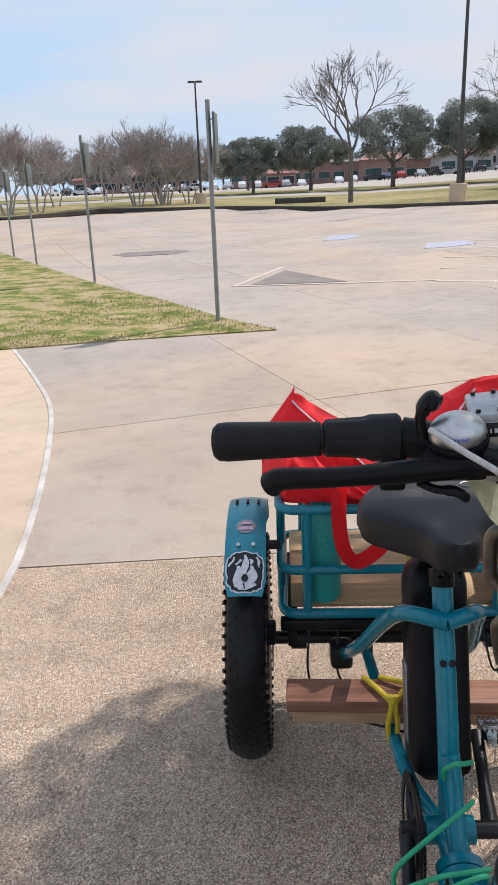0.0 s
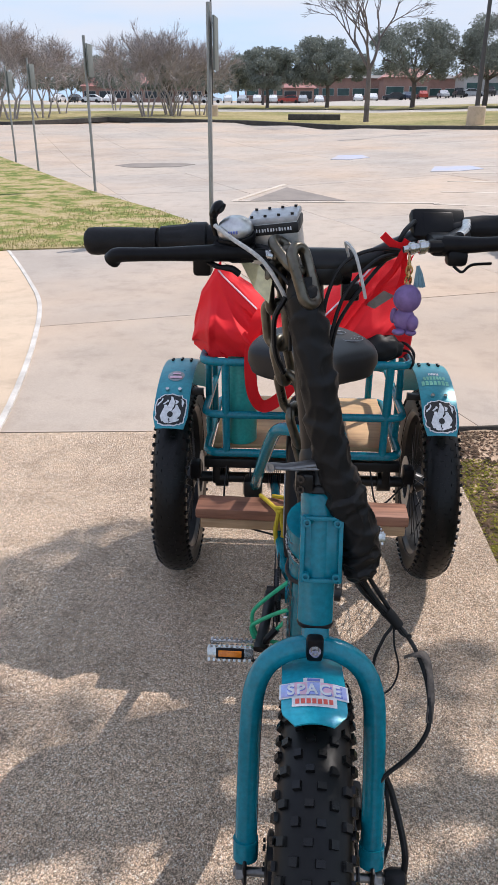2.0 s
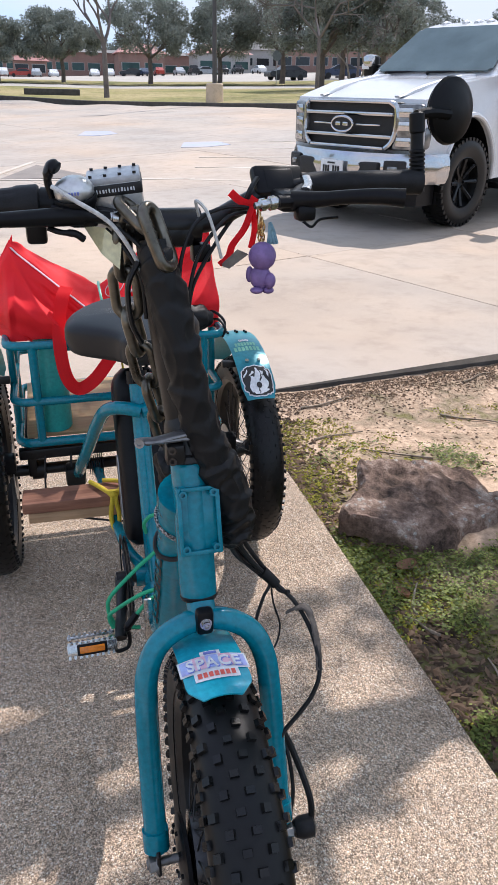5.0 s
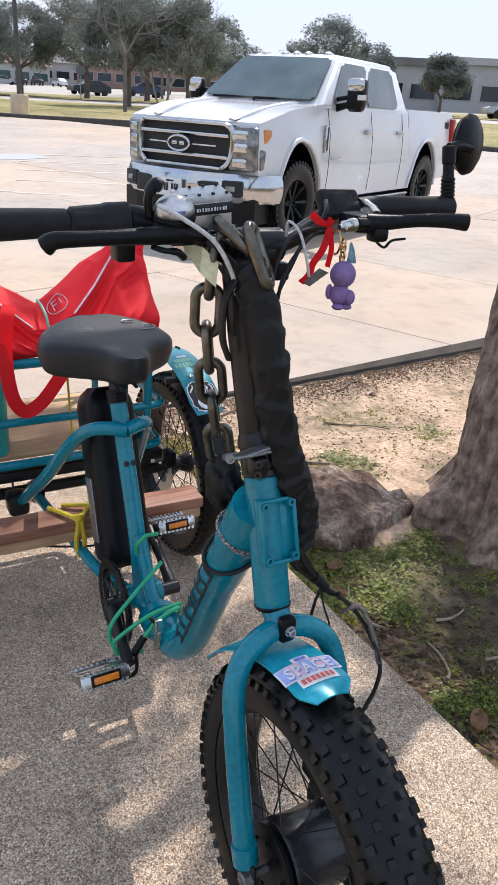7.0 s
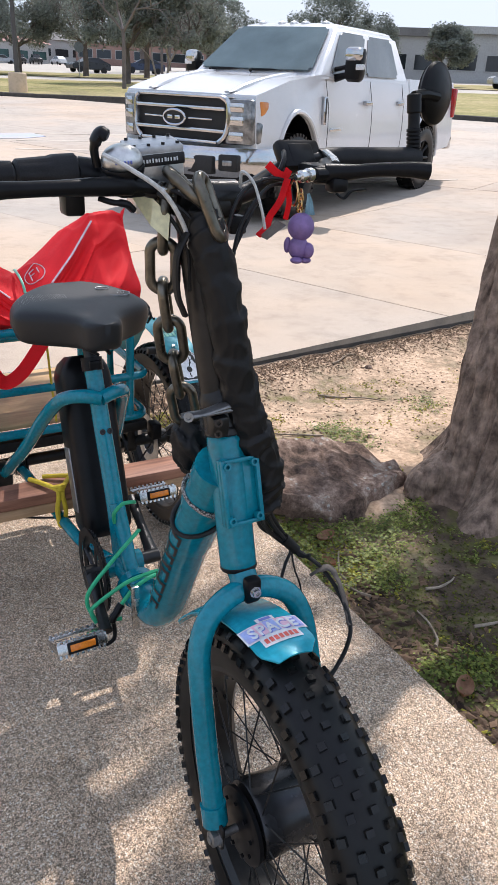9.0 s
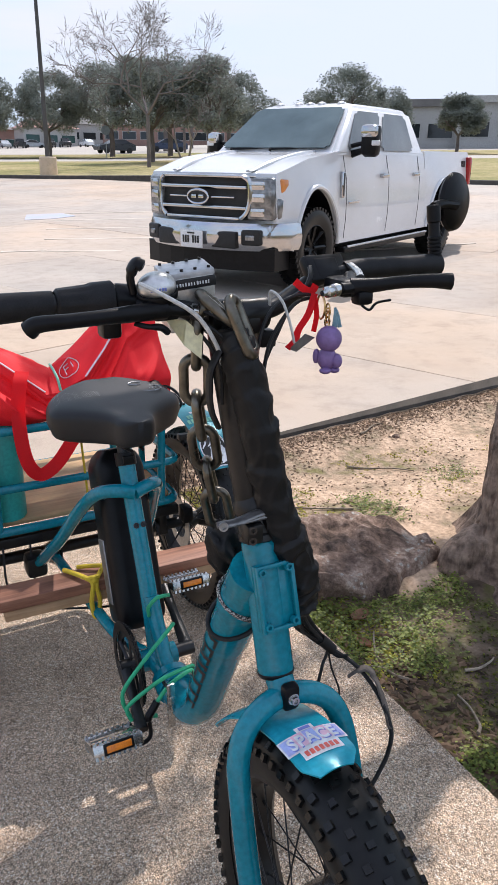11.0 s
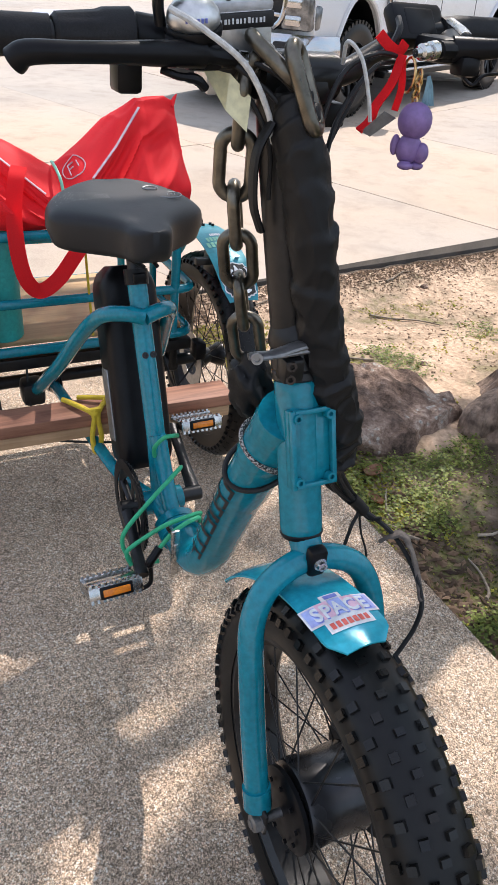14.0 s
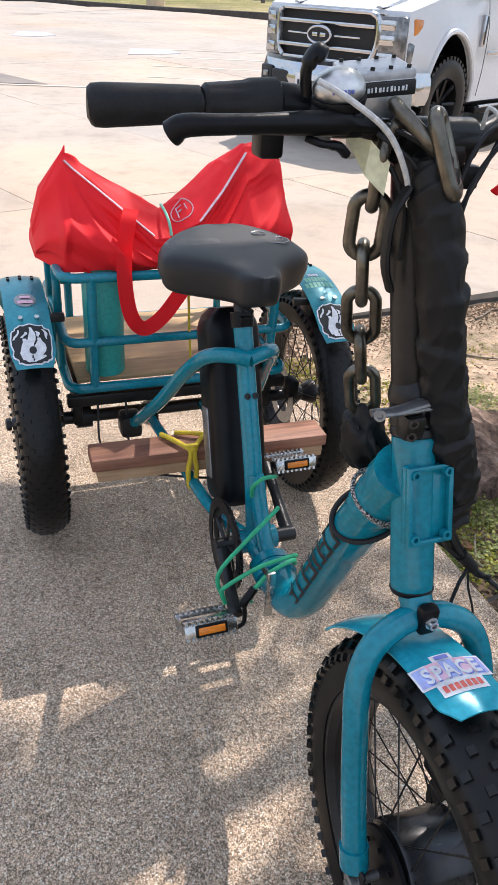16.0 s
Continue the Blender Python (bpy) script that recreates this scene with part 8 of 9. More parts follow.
def tpart(name, bm, mat, parent=None, label="", smooth=35.0):
    if name not in ROLLING:
        for v in bm.verts:
            x, y, z = v.co
            if name in CAB:
                x = along_knots(x, RAKE)
            # the nose sweeps back towards the corners
            x += 0.20 * (min(abs(y), 1.0) / 0.95) ** 2 * min(1.0, max(0.0, (0.95 - x) / 0.85))
            v.co = (x, y, along_knots(z, LIFT))
    bmesh.ops.transform(bm, matrix=TM, verts=bm.verts)
    return part(name, bm, mat, parent or truck, label, smooth)


def arc(cx, cz, r, a0, a1, n):
    """A wheel opening's outline, taller than wide."""
    return [(cx + math.cos(radians(a0 + (a1 - a0) * k / n)) * r, cz + math.sin(radians(a0 + (a1 - a0) * k / n)) * r * 1.17) for k in range(n + 1)]


profile = [(0.16, 0.62), (0.10, 0.80), (0.09, 1.20), (0.13, 1.29), (0.30, 1.345), (0.90, 1.41), (1.66, 1.455), (1.75, 1.45), (4.30, 1.45), (4.315, 1.30), (4.335, 1.30), (4.345, 1.475), (6.26, 1.475), (6.30, 1.44), (6.30, 0.80), (6.22, 0.66)]
profile += [(5.62, 0.62)] + arc(5.06, 0.46, 0.575, 16, 164, 16) + [(4.48, 0.55), (1.60, 0.55)] + arc(1.0, 0.46, 0.575, 16, 164, 16) + [(0.42, 0.60)]
bm = bmesh.new()


def half_at(X, Z):
    w = 0.985
    if X < 0.75:
        w -= 0.105 * ((0.75 - X) / 0.75) ** 2
    if Z > 1.15:
        w -= 0.085 * min(1.0, (Z - 1.15) / 0.30)
    if Z < 0.75:
        w -= 0.03 * (0.75 - Z) / 0.25
    return w


left_ring = [bm.verts.new((x, -half_at(x, z), z)) for x, z in profile]
right_ring = [bm.verts.new((x, half_at(x, z), z)) for x, z in profile]
n = len(profile)
bm.faces.new(left_ring)
bm.faces.new(right_ring[::-1])
for i in range(n):
    bm.faces.new((left_ring[i], right_ring[i], right_ring[(i + 1) % n], left_ring[(i + 1) % n]))
sharp = [e for e in bm.edges if len(e.link_faces) == 2 and e.calc_face_angle(0) > radians(40) and min(v.co.z for v in e.verts) > 0.70]
bmesh.ops.bevel(bm, geom=sharp, offset=0.035, segments=3, profile=0.5, affect="EDGES")
bmesh.ops.triangulate(bm, faces=[f for f in bm.faces if len(f.verts) > 4])
tbody = tpart("body", bm, M_WHITECAR, None, "white painted body", 32)
# arch liners and flares
for cx in (1.0, 5.06):
    for s in (-1, 1):
        bm = bmesh.new()
        pts = arc(cx, 0.46, 0.570, -8, 188, 18)
        a = [bm.verts.new((x, s * 0.55, z)) for x, z in pts]
        b = [bm.verts.new((x, s * 0.945, z)) for x, z in pts]
        for i in range(len(pts) - 1):
            bm.faces.new((a[i], a[i + 1], b[i + 1], b[i]))
        bm.faces.new(a)
        tpart("wheel_well", bm, M_BLACK, tbody)
        bm = bmesh.new()
        tube(bm, [(x, s * (half_at(x, z) + 0.004), z) for x, z in arc(cx, 0.46, 0.588, 8, 172, 20)], 0.030, 8, flat=0.8)
        tpart("arch_flare", bm, M_WHITECAR, tbody)
# hood ribs
for y in (-0.52, 0.52):
    bm = bmesh.new()
    tube(bm, spline([(0.22, y, 1.318), (0.6, y * 1.06, 1.374), (1.2, y * 1.1, 1.428), (1.6, y * 1.12, 1.448)], 5), 0.035, 8, flat=0.5)
    tpart("hood_rib", bm, M_WHITECAR, tbody)

# cab
def cab_at(u, s, h):
    """Left or right cab surface: u along 0..1, h height 0..1."""
    lo, hi = (1.64 + 2.66 * u, s * 0.905, 1.43), (2.52 + 1.58 * u, s * 0.705, 2.0)
    return Vector(lo).lerp(Vector(hi), h)


bm = bmesh.new()
lo = [bm.verts.new(v) for v in ((1.62, -0.91, 1.43), (1.62, 0.91, 1.43), (4.31, 0.91, 1.43), (4.31, -0.91, 1.43))]
hi = [bm.verts.new(v) for v in ((2.50, -0.70, 2.0), (2.50, 0.70, 2.0), (4.12, 0.70, 2.0), (4.12, -0.70, 2.0))]
for i in range(4):
    bm.faces.new((lo[i], lo[(i + 1) % 4], hi[(i + 1) % 4], hi[i]))
top = [bm.verts.new(v) for v in ((2.66, -0.56, 2.055), (2.66, 0.56, 2.055), (4.0, 0.56, 2.055), (4.0, -0.56, 2.055))]
for i in range(4):
    bm.faces.new((hi[i], hi[(i + 1) % 4], top[(i + 1) % 4], top[i]))
bm.faces.new(top)
bmesh.ops.bevel(bm, geom=[e for e in bm.edges if min(v.co.z for v in e.verts) > 1.44 or abs(e.verts[0].co.z - e.verts[1].co.z) > 0.3], offset=0.05, segments=3, affect="EDGES")
tpart("cab", bm, M_WHITECAR, None, "white cab", 50)


def glass(name, corners, mat, lift):
    bm = bmesh.new()
    vs = [bm.verts.new(Vector(c) + Vector(lift)) for c in corners]
    f = bm.faces.new(vs)
    bmesh.ops.bevel(bm, geom=list(bm.verts), offset=0.05, segments=3, affect="VERTICES")
    bmesh.ops.solidify(bm, geom=bm.faces[:], thickness=0.012)
    return tpart(name, bm, mat, truck)


glass("windscreen", [(1.70, -0.80, 1.475), (1.70, 0.80, 1.475), (2.47, 0.645, 1.975), (2.47, -0.645, 1.975)], M_WINDSCREEN, (-0.014, 0, 0.010))
bm = bmesh.new()
for y0, y1 in ((-0.62, 0.02), (-0.02, 0.60)):
    tube(bm, spline([(1.66, y0, 1.475), (1.69, (y0 + y1) / 2, 1.487), (1.75, y1, 1.512)], 4), 0.012, 6)
    rod(bm, (1.64, y0, 1.465), (1.66, y0, 1.478), 0.02, 8)
tpart("wiper", bm, M_BLACK)
for s in (-1, 1):
    for u0, u1, t0, t1 in ((0.125, 0.455, 0.075, 0.435), (0.500, 0.86, 0.485, 0.86)):
        c = [cab_at(u0, s, 0.06), cab_at(u1, s, 0.06), cab_at(t1, s, 0.90), cab_at(t0, s, 0.90)]
        glass("side_window", c if s > 0 else c[::-1], M_SIDEGLASS, (0, s * 0.008, 0.002))
    for X in (1.74, 2.985, 4.06):
        bm = bmesh.new()
        pts = [(X, s * (half_at(X, z) + 0.001), z) for z in (0.60, 0.8, 1.0, 1.2, 1.43)]
        tube(bm, pts, 0.004, 5)
        tpart("door_gap", bm, M_MESH, tbody)
    for X in (2.78, 3.86):
        bm = bmesh.new()
        box(bm, (X, s * 0.955 - 0.03, 1.20), (X + 0.19, s * 0.955 + 0.035, 1.245), bevel=0.012)
        tpart("door_handle", bm, M_BRIGHT, None, "chrome door handle")
    bm = bmesh.new()
    box(bm, (1.70, s * 0.87, 0.43), (4.40, s * 1.02, 0.50), bevel=0.02)
    step = tpart("running_board", bm, M_BLACK, None, "black running board")
    bm = bmesh.new()
    tube(bm, [(1.75, s * 1.02, 0.50), (4.38, s * 1.02, 0.50)], 0.016, 8)
    tpart("step_trim", bm, M_BRIGHT, step)
    # mirror
    bm = bmesh.new()
    for z in (1.50, 1.58):
        rod(bm, (1.98, s * 0.90, z - 0.06), (1.95, s * 1.20, z), 0.028, 8)
    wide, top_z = (0.11, 1.76) if s > 0 else (0.085, 1.69)
    box(bm, (1.86, s * 1.17 - wide, 1.42), (2.03, s * 1.17 + wide, top_z), bevel=0.05)
    mir = tpart("door_mirror", bm, M_BLACK, None, "black towing mirror with a chrome cap")
    bm = bmesh.new()
    box(bm, (1.835, s * 1.17 - wide + 0.005, top_z - 0.155), (1.99, s * 1.17 + wide - 0.005, top_z + 0.005), bevel=0.045)
    tpart("mirror_cap", bm, M_BRIGHT, mir)
    bm = bmesh.new()
    box(bm, (1.845, s * 1.24 - 0.02, 1.52), (1.87, s * 1.24 + 0.09, 1.58), bevel=0.01)
    tpart("mirror_lamp", bm, M_WHITE, mir)
    # fender vent
    bm = bmesh.new()
    box(bm, (1.63, s * 0.955 - 0.02, 1.02), (1.70, s * 0.955 + 0.028, 1.30), bevel=0.012)
    vent = tpart("fender_vent", bm, M_BRIGHT, None, "chrome and black fender vent")
    bm = bmesh.new()
    box(bm, (1.645, s * 0.955 + 0.0, 1.04), (1.685, s * 0.955 + 0.032, 1.28), bevel=0.008)
    tpart("vent_slot", bm, M_MESH, vent)
    bm = bmesh.new()
    box(bm, (1.80, s * 0.985 - 0.01, 0.955), (2.10, s * 0.985 + 0.007, 0.985), bevel=0.004)
    tpart("door_badge", bm, M_BRIGHT, tbody, "plain chrome badge bar")
    bm = bmesh.new()
    box(bm, (6.20, s * 0.93 - 0.06, 1.05), (6.315, s * 0.93 + 0.06, 1.42), bevel=0.02)
    tpart("tail_lamp", bm, M_TAIL)
    bm = bmesh.new()
    for k in range(3):
        box(bm, (5.92 + 0.075 * k, s * 0.915 - 0.01, 1.32), (5.975 + 0.075 * k, s * 0.915 + 0.018, 1.39))
    tpart("bed_mark", bm, M_INK, tbody, "dark plain marks on the bed side")
    # headlamp: bracket-shaped lens with an amber marker
    bm = bmesh.new()
    box(bm, (0.055, s * 0.74 - 0.145, 0.86), (0.22, s * 0.74 + 0.145, 1.24), bevel=0.03)
    lamp = tpart("headlamp", bm, M_LENS, None, "clear stacked headlamp with an amber marker")
    bm = bmesh.new()
    for z in (0.93, 1.06, 1.17):
        box(bm, (0.045, s * 0.74 - 0.10, z - 0.040), (0.075, s * 0.74 + 0.05, z + 0.040), bevel=0.012)
    tpart("lamp_reflector", bm, M_BRIGHT, lamp)
    bm = bmesh.new()
    box(bm, (0.17, s * 0.862, 1.10), (0.36, s * 0.918, 1.225), bevel=0.02)
    tpart("marker_lamp", bm, M_AMBER, lamp, "amber side marker")
    bm = bmesh.new()
    box(bm, (0.10, s * 0.862, 0.87), (0.34, s * 0.918, 1.055), bevel=0.02)
    tpart("lamp_corner", bm, M_LENS, lamp)
for k in range(5):
    y = (-0.46, -0.17, 0.0, 0.17, 0.46)[k]
    bm = bmesh.new()
    tube(bm, [(2.62, y, 2.045), (2.68, y, 2.062), (2.76, y, 2.062)], [0.03, 0.034, 0.015], 8, flat=0.6)
    tpart("roof_lamp", bm, M_WHITE)

# grille, bumper, plate
bm = bmesh.new()
box(bm, (0.075, -0.66, 0.86), (0.16, 0.66, 1.25), bevel=0.02)
grille = tpart("grille", bm, M_MESH, None, "black mesh grille in chrome frames")
for z, y1, r in ((1.250, 0.58, 0.018), (1.150, 0.60, 0.018), (0.965, 0.60, 0.018), (0.870, 0.52, 0.016)):
    bm = bmesh.new()
    box(bm, (0.030, -y1, z - r), (0.12, y1, z + r), bevel=0.014)
    tpart("grille_bar", bm, M_BRIGHT, grille, "chrome grille bar")
for s in (-1, 1):
    bm = bmesh.new()
    tube(bm, spline([(0.05, s * 0.56, 1.25), (0.055, s * 0.625, 1.20), (0.055, s * 0.635, 1.05), (0.055, s * 0.60, 0.93), (0.055, s * 0.53, 0.87)], 5), 0.026, 8)
    tpart("grille_end", bm, M_BRIGHT, grille, "chrome grille side frame")
    bm = bmesh.new()
    box(bm, (0.045, min(s * 0.17, s * 0.46), 1.052), (0.07, max(s * 0.17, s * 0.46), 1.068), bevel=0.006)
    tpart("grille_blade", bm, M_BRIGHT, grille)
bm = bmesh.new()
ring_o = [Vector((0.030, math.cos(2 * math.pi * k / 32) * 0.145, 1.06 + math.sin(2 * math.pi * k / 32) * 0.064)) for k in range(32)]
tube(bm, ring_o, 0.012, 8, closed=True)
tpart("badge_rim", bm, M_BRIGHT, grille)
bm = bmesh.new()
vs = [bm.verts.new((0.030, math.cos(2 * math.pi * k / 32) * 0.142, 1.06 + math.sin(2 * math.pi * k / 32) * 0.061)) for k in range(32)]
bm.faces.new(vs)
bmesh.ops.solidify(bm, geom=bm.faces[:], thickness=0.02)
tpart("badge", bm, M_MESH, grille, "plain dark oval badge")
bm = bmesh.new()
for s in (-1, 1):
    box(bm, (0.020, min(s * 0.015, s * 0.085), 1.045), (0.028, max(s * 0.015, s * 0.085), 1.078), bevel=0.004)
tpart("badge_mark", bm, M_BRIGHT, grille)
bm = bmesh.new()
tube(bm, spline([(0.46, -0.950, 0.70), (0.24, -0.925, 0.70), (0.11, -0.80, 0.70), (0.05, -0.40, 0.70), (0.04, 0, 0.70), (0.05, 0.40, 0.70), (0.11, 0.80, 0.70), (0.24, 0.925, 0.70), (0.46, 0.950, 0.70)], 6), 0.100, 14, flat=1.0, up=(0, 0, 1))
for v in bm.verts:
    v.co.z = 0.70 + max(-0.125, min(0.125, (v.co.z - 0.70) * 1.6))
bumper = tpart("front_bumper", bm, M_BRIGHT, None, "wide chrome front bumper", 50)
bm = bmesh.new()
box(bm, (-0.093, -0.555, 0.598), (0.06, 0.555, 0.752), bevel=0.02)
tpart("bumper_opening", bm, M_MESH, bumper, "black lower opening")
for s in (-1, 1):
    bm = bmesh.new()
    box(bm, (-0.052, s * 0.70 - 0.11, 0.630), (0.09, s * 0.70 + 0.10, 0.770), bevel=0.02)
    fog = tpart("fog_lamp", bm, M_MESH, bumper)
    bm = bmesh.new()
    box(bm, (-0.062, s * 0.70 - 0.055, 0.675), (-0.048, s * 0.70 + 0.045, 0.725), bevel=0.008)
    tpart("fog_lens", bm, M_LENS, bumper)
bm = bmesh.new()
for k in range(8):
    y0 = -0.92 + 0.23 * k
    box(bm, (0.03, y0, 0.36), (0.40, y0 + 0.23, 0.60))
bmesh.ops.remove_doubles(bm, verts=bm.verts, dist=0.001)
tpart("air_dam", bm, M_BLACK, None, "black plastic air dam")
bm = bmesh.new()
box(bm, (-0.110, -0.155, 0.590), (-0.088, 0.155, 0.750), bevel=0.006)
plate_t = tpart("number_plate", bm, M_WHITE, None, "white number plate with plain dark bars")
bm = bmesh.new()
for k in range(7):
    if k != 3:
        box(bm, (-0.114, -0.118 + 0.035 * k, 0.635), (-0.108, -0.096 + 0.035 * k, 0.702))
box(bm, (-0.114, -0.05, 0.718), (-0.108, 0.05, 0.732))
tpart("plate_bars", bm, M_INK, plate_t)
bm = bmesh.new()
box(bm, (6.24, -0.95, 0.62), (6.46, 0.95, 0.80), bevel=0.03)
tpart("rear_bumper", bm, M_BRIGHT)

for X in (1.0, 5.06):
    for s in (-1, 1):
        c = Vector((X, s * 0.87, 0.462))
        steer = Matrix.Identity(4)
        wheel_m = Matrix.Translation(c)
        bm = bmesh.new()
        lathe(bm, [(-0.12, 0.27), (-0.142, 0.35), (-0.135, 0.425), (-0.112, 0.458), (0.112, 0.458), (0.135, 0.425), (0.142, 0.35), (0.12, 0.27)], c, (0, 1, 0), 48, closed=True)
        tyre_t = tpart("wheel", bm, M_TYRE, None, "black off-road truck tyre on a dark rim")
        bm = bmesh.new()
        for k in range(40):
            a = 2 * math.pi * k / 40
            for e in (-1, 1):
                o = c + Vector((math.cos(a + e * 0.04) * 0.450, e * 0.090, math.sin(a + e * 0.04) * 0.450))
                mm = Matrix.Translation(o) @ Matrix.Rotation(-a, 4, "Y")
                box(bm, (-0.02, -0.045, -0.020), (0.016, 0.045, 0.020), mm)
        tagged(tpart("tread", bm, M_TYRE, tyre_t), "black tyre tread blocks", kind="stuff")
        bm = bmesh.new()
        lathe(bm, [(s * 0.02, 0.0), (s * 0.05, 0.06), (s * 0.045, 0.09), (s * 0.02, 0.10), (s * 0.02, 0.255), (s * 0.115, 0.275), (s * 0.12, 0.262), (s * 0.03, 0.24), (s * 0.0, 0.24)], c, (0, 1, 0), 40)
        rim_t = tpart("rim", bm, M_BLACKMETAL, tyre_t)
        for k in range(8):
            a = 2 * math.pi * k / 8
            bm = bmesh.new()
            tube(bm, [c + Vector((math.cos(a) * 0.06, s * 0.055, math.sin(a) * 0.06)), c + Vector((math.cos(a) * 0.25, s * 0.095, math.sin(a) * 0.25))], [0.026, 0.032], 6, flat=0.7)
            tpart("rim_spoke", bm, M_BLACKMETAL, tyre_t)
# underbody so that no daylight shows through
bm = bmesh.new()
box(bm, (0.5, -0.80, 0.40), (6.1, 0.80, 0.62))
tpart("chassis", bm, M_BLACK)


# ---- planting bed: boulder, tree, litter, weeds ----
def soil(x, y):
    return soil_height(x, y)


ROCK = Vector((1.11, 1.90, -0.105))
bm = bmesh.new()
bmesh.ops.create_icosphere(bm, subdivisions=6, radius=1.0)
for v in bm.verts:
    d = v.co.normalized()
    ang = math.atan2(d.y, d.x)
    # a cornered outline, a tilted slab-like top and an undercut flank
    corner = 0.9 / max(abs(math.cos((ang + 0.35) % 1.257 - 0.628)), 0.1)
    rad = corner * (1.0 + 0.12 * math.sin(ang * 2 + 0.6) + 0.08 * math.sin(ang * 3 + 2.0))
    flat = math.copysign(min(1.0, abs(d.z) * 2.3) ** 0.7, d.z)
    crag = 0.12 * noise.noise(d * 1.5) + 0.05 * noise.noise(d * 4.0)
    spread = math.sqrt(max(0.0, 1 - d.z * d.z)) ** 0.72
    out = rad * (1 + crag) * spread * (1.0 if d.z > 0 else 0.88)
    a = Vector((d.x, d.y)).normalized() if spread > 1e-4 else Vector((0, 0))
    q = Vector((a.x * out * 0.335, a.y * out * 0.235, 0))
    ledge = noise.noise(Vector((q.x * 7 + 3, q.y * 9, 1.0)))
    plate = 0.014 * min(1.0, max(0.0, (ledge + 0.05) * 5)) + 0.012 * min(1.0, max(0.0, (ledge - 0.22) * 6))
    rough = 0.010 * noise.noise(q * 14) + 0.005 * noise.noise(q * 40) + 0.003 * abs(noise.noise(q * 90))
    crack = -0.010 * max(0.0, 1 - abs(noise.noise(Vector((q.x * 5, q.y * 5, 7.0)))) * 9)
    v.co = Vector((ROCK.x + q.x, ROCK.y + q.y, ROCK.z + flat * 0.100 + (plate + rough + crack + 0.05 * crag) * (d.z > 0) - 0.05 * a.x * out + 0.035 * a.y * out))
solid("boulder", bm, M_ROCK, "weathered grey-brown sandstone boulder half sunk in the bed", "rock", smooth=28, at=tuple(ROCK))

# gnarled trunk with root flare; the crown stands above the view
TREE = Vector((1.81, 1.56, 0))
tree = thing("shade_tree", (TREE.x, TREE.y, -0.1), "large old tree with a fluted grey-brown trunk and roots", "tree")
bm = bmesh.new()
rings, SIDES = [], 132
for i in range(110):
    z = -0.16 + 1.85 * (i / 109) ** 1.2
    t = max(0.0, 1 - (z + 0.16) / 0.52)
    row = []
    for k in range(SIDES):
        a = 2 * math.pi * k / SIDES
        c, s = math.cos(a), math.sin(a)
        flute = 0.075 * math.sin(a * 5 + 0.8 + z * 0.9) + 0.04 * math.sin(a * 9 + z * 2)
        root = t ** 1.6 * (0.07 + 0.16 * max(0.0, math.sin(a * 4 + 0.4)) ** 2 + 0.03 * max(0.0, math.cos(a - math.radians(165))) ** 8)
        ridge = 0.075 * abs(noise.noise(Vector((c * 5.5, s * 5.5, z * 0.9 + 0.4 * math.sin(z * 3))))) + 0.040 * abs(noise.noise(Vector((c * 12, s * 12, z * 1.7)))) + 0.010 * noise.noise(Vector((c * 30, s * 30, z * 10)))
        lump = 0.05 * t * noise.noise(Vector((c * 2.5, s * 2.5, z * 4.5)))
        r = (0.290 + 0.02 * min(0.6, max(0.0, z))) * (1 + flute) + root + ridge + lump - 0.02
        r *= 1 - 0.52 * min(1.0, max(0.0, (z - 1.25) / 0.44)) ** 1.3
        row.append(bm.verts.new((TREE.x + 0.05 * z + 0.22 * max(0.0, z - 0.4) + c * r, TREE.y + 0.03 * z + 0.12 * max(0.0, z - 0.4) + s * r, z)))
    rings.append(row)
for a, b in zip(rings, rings[1:]):
    for k in range(SIDES):
        bm.faces.new((a[k], a[(k + 1) % SIDES], b[(k + 1) % SIDES], b[k]))
bm.faces.new(rings[-1])
trunk = part("trunk", bm, M_BARK, tree, "fluted grey-brown bark", smooth=60)
for pts, r in (([(1.62, 1.64, 0.03), (1.52, 1.68, 0.005), (1.44, 1.71, -0.02), (1.40, 1.73, -0.08), (1.39, 1.74, -0.16)], (0.085, 0.060)), ([(1.60, 1.50, -0.02), (1.52, 1.47, -0.07), (1.45, 1.46, -0.14)], (0.085, 0.045)), ([(1.70, 1.34, 0.0), (1.64, 1.24, -0.07), (1.58, 1.16, -0.15)], (0.09, 0.045))):
    bm = bmesh.new()
    line = spline(pts, 12)
    tube(bm, line, [r[0] + (r[1] - r[0]) * i / (len(line) - 1) for i in range(len(line))], 36)
    for v in bm.verts:
        k = 0.040 * noise.noise(v.co * 8) + 0.035 * abs(noise.noise(v.co * 19)) + 0.014 * noise.noise(v.co * 46)
        v.co += Vector((0.5, -0.6, 1)) * k
    part("root", bm, M_BARK, tree, smooth=60)
bm = bmesh.new()
trng, tips = random.Random(21), []
fork = Vector((2.20, 1.76, 1.60))
lean = Vector((SUN_DIR.x, SUN_DIR.y, 0)) / math.tan(radians(SUN_EL))
# unseen limbs, aimed by where their shadows fall on the ground
for fx, fy in ((-1.0, 1.38), (1.5, -0.9), (0.9, -1.5), (2.6, -0.2), (3.0, -1.0)):
    goal = Vector((fx, fy, 4.6)) + lean * 4.6
    grow(bm, fork - Vector((0, 0, 0.06)), (goal - fork).normalized(), 0.095, (goal - fork).length * 0.36, 2, trng, 0.36, tips, 8)
part("limb", bm, M_BARK, tree)
